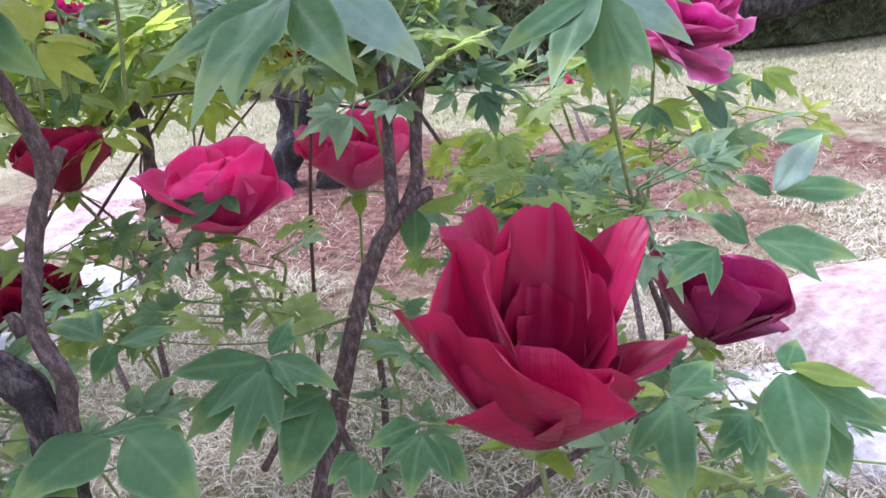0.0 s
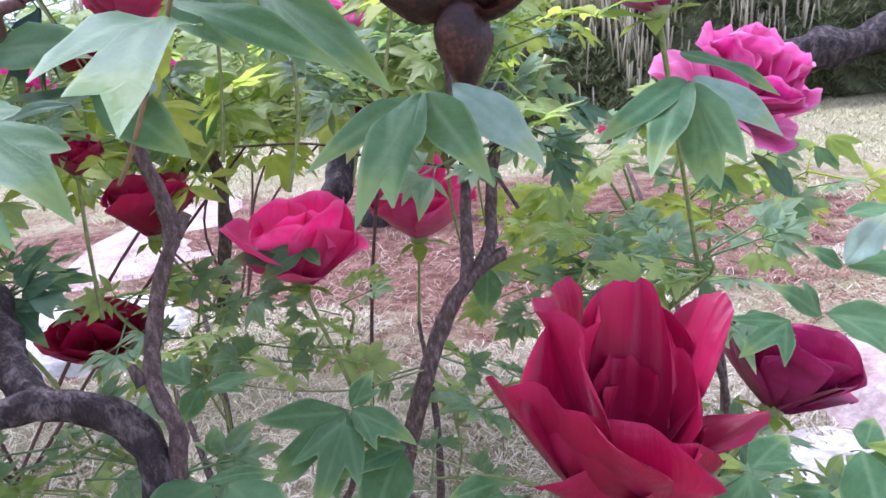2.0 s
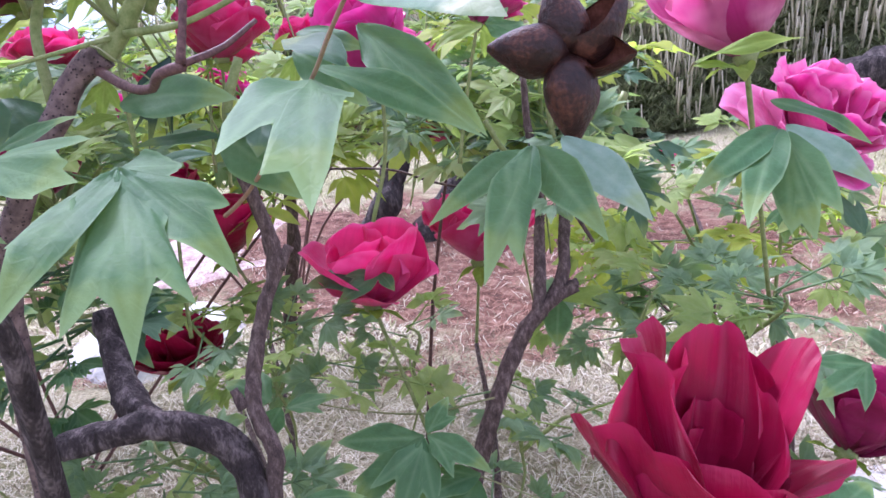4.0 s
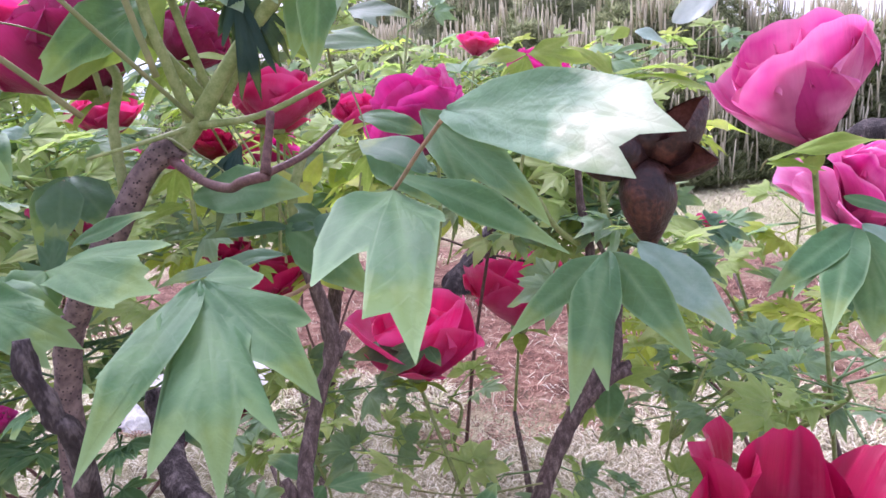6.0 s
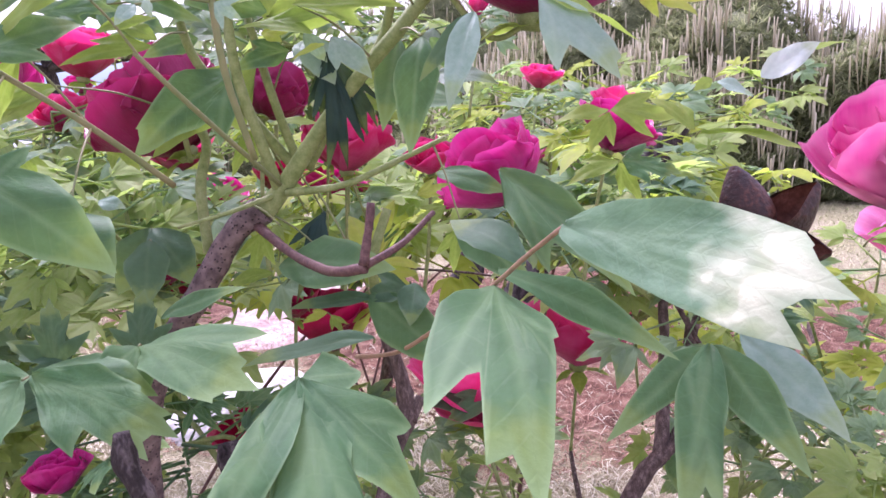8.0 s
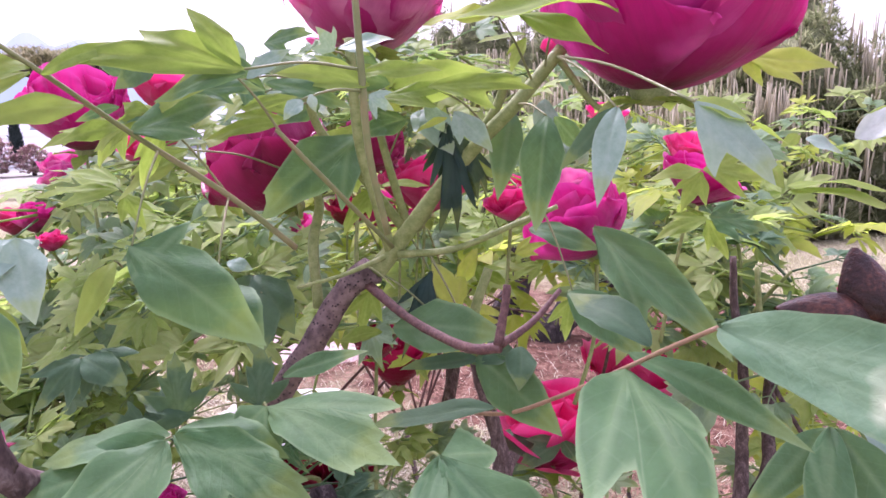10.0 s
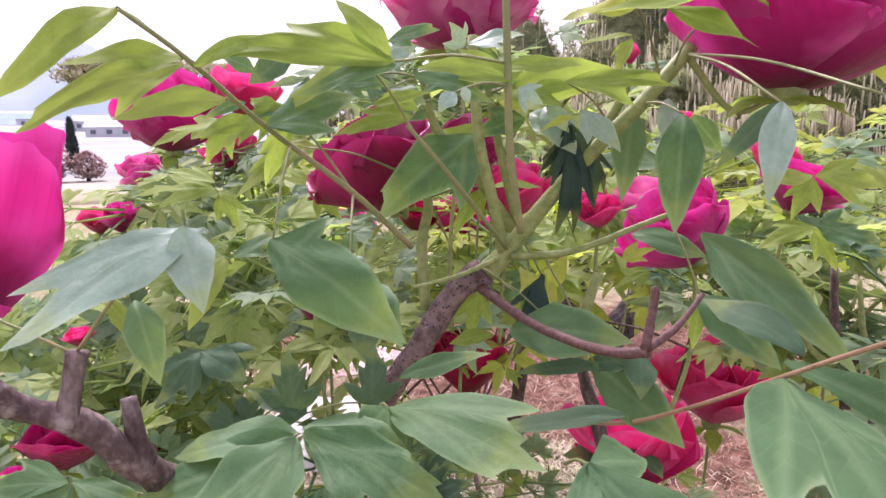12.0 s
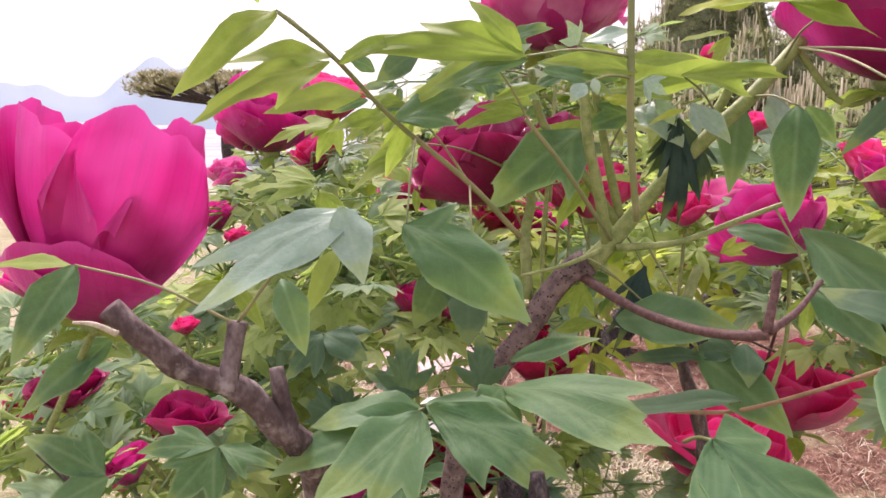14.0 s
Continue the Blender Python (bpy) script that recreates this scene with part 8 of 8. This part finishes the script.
tube("green_shoot", [(-0.270, 0.407, 0.869), (-0.277, 0.394, 0.911), (-0.284, 0.386, 0.955)], [0.003, 0.0027, 0.0024], GREENSTEM, shrub_front, 8, 0.0, 6, "")
tube("green_shoot", [(-0.265, 0.408, 0.867), (-0.243, 0.409, 0.900), (-0.215, 0.413, 0.938), (-0.205, 0.409, 0.962)], [0.0035, 0.0033, 0.003, 0.0027], GREENSTEM, shrub_front, 8, 0.0, 6, "")
flower(shrub_front, (-0.481, 0.397, 0.626), (-0.16, -0.04, 0.99), 0.055, "cup", MAGENTA, "magenta peony flower low at the shrub's edge", 0, 4, 1.0)
tube("flower_stalk", [(-0.471, 0.394, 0.496), (-0.475, 0.396, 0.561), (-0.481, 0.397, 0.626)], [0.0021, 0.0018, 0.0017], GREENSTEM, shrub_front, 7, 0.0, 6)
lf = leaf(shrub_front, (-0.277, 0.394, 0.911), (-0.263, 0.392, 0.936), 0.0006, PETIOLE, 0.0017, "")
leaflet(lf, (-0.263, 0.392, 0.936), (-0.289, 0.374, 0.926), (0.41, -0.78, 0.47), "two", GLAUCOUS, 1.20, 0.18)
leaflet(lf, (-0.260, 0.393, 0.939), (-0.233, 0.385, 0.923), (0.44, -0.85, 0.28), "ovate", SILVER, 1.25, 0.18)
leaflet(lf, (-0.279, 0.391, 0.946), (-0.248, 0.387, 0.949), (0.44, -0.77, 0.46), "two", YELLOW, 0.89, 0.18)
leaflet(lf, (-0.315, 0.383, 0.945), (-0.340, 0.365, 0.935), (0.50, -0.73, 0.46), "two", GLAUCOUS, 1.20, 0.18)
flower(shrub_front, (-0.712, 0.325, 0.699), (-0.20, -0.03, 0.98), 0.071, "half", MAROON, "deep magenta-red peony flower low among leaves", 0, 4, 1.0)
tube("flower_stalk", [(-0.684, 0.328, 0.569), (-0.697, 0.326, 0.633), (-0.712, 0.325, 0.699)], [0.0021, 0.0018, 0.0017], GREENSTEM, shrub_front, 7, 0.0, 6)
flower(shrub_front, (-0.552, 0.297, 0.711), (0.05, 0.20, 0.98), 0.063, "half", MAROON, "deep magenta-red peony flower low behind the bare limb", 20, 4, 1.0)
tube("flower_stalk", [(-0.537, 0.302, 0.581), (-0.546, 0.298, 0.645), (-0.552, 0.297, 0.711)], [0.0021, 0.0018, 0.0017], GREENSTEM, shrub_front, 7, 0.0, 6)
flower(shrub_front, (-0.609, 0.297, 0.669), (-0.36, 0.00, 0.93), 0.055, "half", MAGENTA, "magenta peony flower low among leaves", 0, 4, 1.0)
tube("flower_stalk", [(-0.589, 0.302, 0.539), (-0.597, 0.300, 0.604), (-0.609, 0.297, 0.669)], [0.0021, 0.0018, 0.0017], GREENSTEM, shrub_front, 7, 0.0, 6)
flower(shrub_front, (-0.703, 0.447, 0.735), (0.09, -0.13, 0.99), 0.033, "half", PINK, "pink peony flower low among leaves", 0, 4, 1.0)
tube("flower_stalk", [(-0.676, 0.440, 0.605), (-0.691, 0.445, 0.673), (-0.703, 0.447, 0.735)], [0.0021, 0.0018, 0.0017], GREENSTEM, shrub_front, 7, 0.0, 6)
flower(shrub_front, (-0.465, 0.490, 0.757), (0.15, 0.24, 0.96), 0.066, "half", MAROON, "deep magenta-red peony flower low among leaves", 0, 4, 1.0)
tube("flower_stalk", [(-0.457, 0.480, 0.627), (-0.463, 0.484, 0.691), (-0.465, 0.490, 0.757)], [0.0021, 0.0018, 0.0017], GREENSTEM, shrub_front, 7, 0.0, 6)
flower(shrub_front, (-0.800, 0.371, 0.779), (0.09, -0.13, 0.99), 0.079, "cup", MAGENTA, "magenta peony flower against the valley", 0, 4, 1.0)
tube("flower_stalk", [(-0.765, 0.370, 0.649), (-0.785, 0.371, 0.711), (-0.800, 0.371, 0.779)], [0.0021, 0.0018, 0.0017], GREENSTEM, shrub_front, 7, 0.0, 6)
foliage(shrub_main, (-0.309, 0.470, 0.457), (0.07, 0.05, 0.03), 3, 0.11, (LIGHTGLAUCOUS, LIGHTGLAUCOUS, PALE,), 51, each=5)
foliage(shrub_old, (-0.381, 0.527, 0.478), (0.06, 0.05, 0.03), 2, 0.11, (LIGHTGLAUCOUS,), 56, each=5)
foliage(shrub_main, (0.247, 0.441, 0.436), (0.07, 0.05, 0.03), 3, 0.1, (LIGHTGLAUCOUS, PALE,), 57, each=5)
lf = leaf(shrub_main, (-0.238, 0.364, 0.525), (-0.237, 0.353, 0.534), 0.0006, PETIOLE, 0.0008, "")
leaflet(lf, (-0.237, 0.353, 0.534), (-0.199, 0.332, 0.528), (0.37, -0.45, 0.81), "ovate", GLAUCOUS, 1.20, 0.18)
leaflet(lf, (-0.239, 0.353, 0.534), (-0.242, 0.331, 0.532), (0.37, -0.45, 0.81), "two", GLAUCOUS, 1.00, 0.18)
leaflet(lf, (-0.237, 0.354, 0.535), (-0.228, 0.368, 0.542), (0.31, -0.38, 0.87), "two", GLAUCOUS, 1.00, 0.18)
flower(shrub_far, (-0.861, 0.740, 0.925), (0.03, -0.02, 1.00), 0.061, "cup", MAGENTA, "magenta peony flower against the valley", 0, 4, 1.0)
tube("flower_stalk", [(-0.852, 0.817, 0.795), (-0.857, 0.775, 0.859), (-0.861, 0.740, 0.925)], [0.0021, 0.0018, 0.0017], GREENSTEM, shrub_far, 7, 0.0, 6)
flower(shrub_far, (-0.873, 0.722, 0.854), (-0.29, -0.15, 0.95), 0.065, "half", PURPLE, "purple-pink peony flower in the row behind", 0, 4, 1.0)
tube("flower_stalk", [(-0.863, 0.800, 0.724), (-0.867, 0.758, 0.788), (-0.873, 0.722, 0.854)], [0.0021, 0.0018, 0.0017], GREENSTEM, shrub_far, 7, 0.0, 6)
flower(shrub_far, (-0.849, 0.614, 0.812), (0.03, -0.02, 1.00), 0.057, "cup", PINK, "pink peony flower in the row behind", 20, 4, 1.0)
tube("flower_stalk", [(-0.841, 0.701, 0.682), (-0.845, 0.653, 0.747), (-0.849, 0.614, 0.812)], [0.0021, 0.0018, 0.0017], GREENSTEM, shrub_far, 7, 0.0, 6)
flower(shrub_far, (-0.720, 0.546, 0.809), (0.03, -0.02, 1.00), 0.038, "cup", PINK, "pink peony flower in the row behind", 50, 4, 1.0)
tube("flower_stalk", [(-0.723, 0.638, 0.679), (-0.722, 0.588, 0.746), (-0.720, 0.546, 0.809)], [0.0021, 0.0018, 0.0017], GREENSTEM, shrub_far, 7, 0.0, 6)
flower(shrub_far, (-0.787, 0.817, 0.934), (0.03, -0.02, 1.00), 0.048, "cup", MAGENTA, "magenta peony flower in the row behind", 0, 4, 1.0)
tube("flower_stalk", [(-0.784, 0.888, 0.804), (-0.786, 0.849, 0.869), (-0.787, 0.817, 0.934)], [0.0021, 0.0018, 0.0017], GREENSTEM, shrub_far, 7, 0.0, 6)
flower(shrub_far, (-0.452, 0.855, 0.855), (0.03, -0.02, 1.00), 0.068, "cup", CRIMSON, "red peony flower behind the stems", 0, 4, 1.0)
tube("flower_stalk", [(-0.476, 0.922, 0.725), (-0.463, 0.885, 0.789), (-0.452, 0.855, 0.855)], [0.0021, 0.0018, 0.0017], GREENSTEM, shrub_far, 7, 0.0, 6)
tube("petiole", [(-0.258, 0.448, 0.728), (-0.227, 0.408, 0.746), (-0.196, 0.368, 0.767), (-0.163, 0.331, 0.796), (-0.130, 0.297, 0.827), (-0.114, 0.276, 0.844), (-0.098, 0.256, 0.860)], [0.0016, 0.0015, 0.0013, 0.0011, 0.001, 0.001, 0.0009], RUDDY, shrub_front, 8, 0.0, 6, "")
foliage(shrub_front, (-0.386, 0.718, 0.970), (0.09, 0.08, 0.05), 5, 0.12, (PALE, LIGHTGLAUCOUS,), 61, each=6)
foliage(shrub_front, (-0.511, 0.727, 0.986), (0.1, 0.08, 0.05), 5, 0.12, (PALE, LIGHTGLAUCOUS,), 62, each=6)
foliage(shrub_front, (-0.329, 0.819, 0.996), (0.1, 0.08, 0.05), 4, 0.12, (PALE, LIGHTGLAUCOUS,), 63, each=6)


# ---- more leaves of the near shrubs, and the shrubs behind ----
foliage(shrub_main, (0.05, 0.62, 0.32), (0.25, 0.12, 0.06), 2, 0.12, (LIGHTGLAUCOUS, LIGHTGLAUCOUS), 2, each=4)
foliage(shrub_main, (0.27, 0.66, 0.38), (0.14, 0.10, 0.08), 4, 0.12, (LIGHTGLAUCOUS, LIGHTGLAUCOUS, PALE), 3, each=5)
foliage(shrub_right, (0.28, 1.02, 0.58), (0.22, 0.14, 0.10), 8, 0.14, (PALE, PALE, YELLOW, LIGHTGLAUCOUS), 4)
foliage(shrub_old, (-0.42, 0.76, 0.46), (0.16, 0.12, 0.08), 2, 0.12, (LIGHTGLAUCOUS, PALE), 5, each=5)
foliage(shrub_front, (-0.42, 0.46, 0.70), (0.10, 0.05, 0.08), 3, 0.12, (GLAUCOUS, DARK), 6)

shrub_back = thing("peony_shrub", (-0.25, 0.98, 0.1), "tree peony with pink flowers and fresh green leaves", "shrub", "tree peonies")
foliage(shrub_back, (-0.10, 1.00, 0.82), (0.30, 0.18, 0.09), 15, 0.14, (PALE, PALE, LIGHTGLAUCOUS, YELLOW), 7)
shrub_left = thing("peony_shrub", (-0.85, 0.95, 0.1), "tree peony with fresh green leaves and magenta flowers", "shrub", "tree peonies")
foliage(shrub_left, (-0.80, 0.90, 0.78), (0.36, 0.28, 0.13), 24, 0.14, (PALE, PALE, LIGHTGLAUCOUS, LIGHTGLAUCOUS, YELLOW), 8)
foliage(shrub_left, (-0.80, 0.62, 0.58), (0.24, 0.16, 0.14), 8, 0.13, (PALE, LIGHTGLAUCOUS), 9)
foliage(shrub_left, (-1.10, 0.80, 0.62), (0.35, 0.30, 0.15), 14, 0.14, (PALE, PALE, LIGHTGLAUCOUS), 16)
foliage(shrub_far, (-0.65, 1.65, 0.85), (0.50, 0.25, 0.16), 22, 0.16, (PALE, PALE, YELLOW, LIGHTGLAUCOUS), 10)
foliage(shrub_front, (-0.64, 0.50, 0.66), (0.20, 0.14, 0.12), 9, 0.12, (LIGHTGLAUCOUS, PALE, PALE), 11)
foliage(shrub_front, (-0.50, 0.58, 0.79), (0.16, 0.10, 0.08), 11, 0.11, (PALE, PALE, LIGHTGLAUCOUS), 12)
foliage(shrub_front, (-0.02, 0.72, 0.74), (0.14, 0.10, 0.06), 6, 0.12, (LIGHTGLAUCOUS, DARK, PALE), 13)
foliage(shrub_far, (-0.20, 1.45, 0.90), (0.45, 0.22, 0.13), 18, 0.15, (PALE, PALE, YELLOW, LIGHTGLAUCOUS), 14)
foliage(shrub_far, (-1.20, 1.40, 0.84), (0.40, 0.30, 0.14), 18, 0.15, (PALE, PALE, LIGHTGLAUCOUS, LIGHTGLAUCOUS), 15)
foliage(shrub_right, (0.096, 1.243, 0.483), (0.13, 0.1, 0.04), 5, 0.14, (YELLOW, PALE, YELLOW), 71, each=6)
foliage(shrub_main, (0.108, 0.767, 0.510), (0.10, 0.08, 0.05), 3, 0.13, (LIGHTGLAUCOUS, LIGHTGLAUCOUS, PALE), 72, each=5)
foliage(shrub_main, (0.204, 0.710, 0.572), (0.10, 0.08, 0.06), 3, 0.13, (LIGHTGLAUCOUS, LIGHTGLAUCOUS, PALE), 73, each=5)
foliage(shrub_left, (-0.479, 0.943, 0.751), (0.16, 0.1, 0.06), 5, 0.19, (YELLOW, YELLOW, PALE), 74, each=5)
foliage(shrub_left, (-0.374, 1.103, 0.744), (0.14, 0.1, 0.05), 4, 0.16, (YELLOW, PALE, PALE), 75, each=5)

tube("twig", [(-0.390, 0.127, 0.857), (-0.392, 0.120, 0.862), (-0.394, 0.114, 0.864)], [0.0012, 0.0009, 0.0005], PALETWIG, shrub_front, 7, 0.1, 6, "short pale dead twig")

lf = leaf(shrub_front, (-0.110, 0.440, 0.955), (-0.066, 0.517, 0.971), 0.0008, PETIOLE, 0.003, "")
leaflet(lf, (-0.066, 0.517, 0.971), (-0.007, 0.522, 0.963), (0.05, -0.62, 0.78), "two", YELLOW, 1.0, 0.15)
leaflet(lf, (-0.066, 0.517, 0.971), (-0.054, 0.508, 0.952), (0.05, -0.80, 0.60), "ovate", YELLOW, 1.0, 0.15)
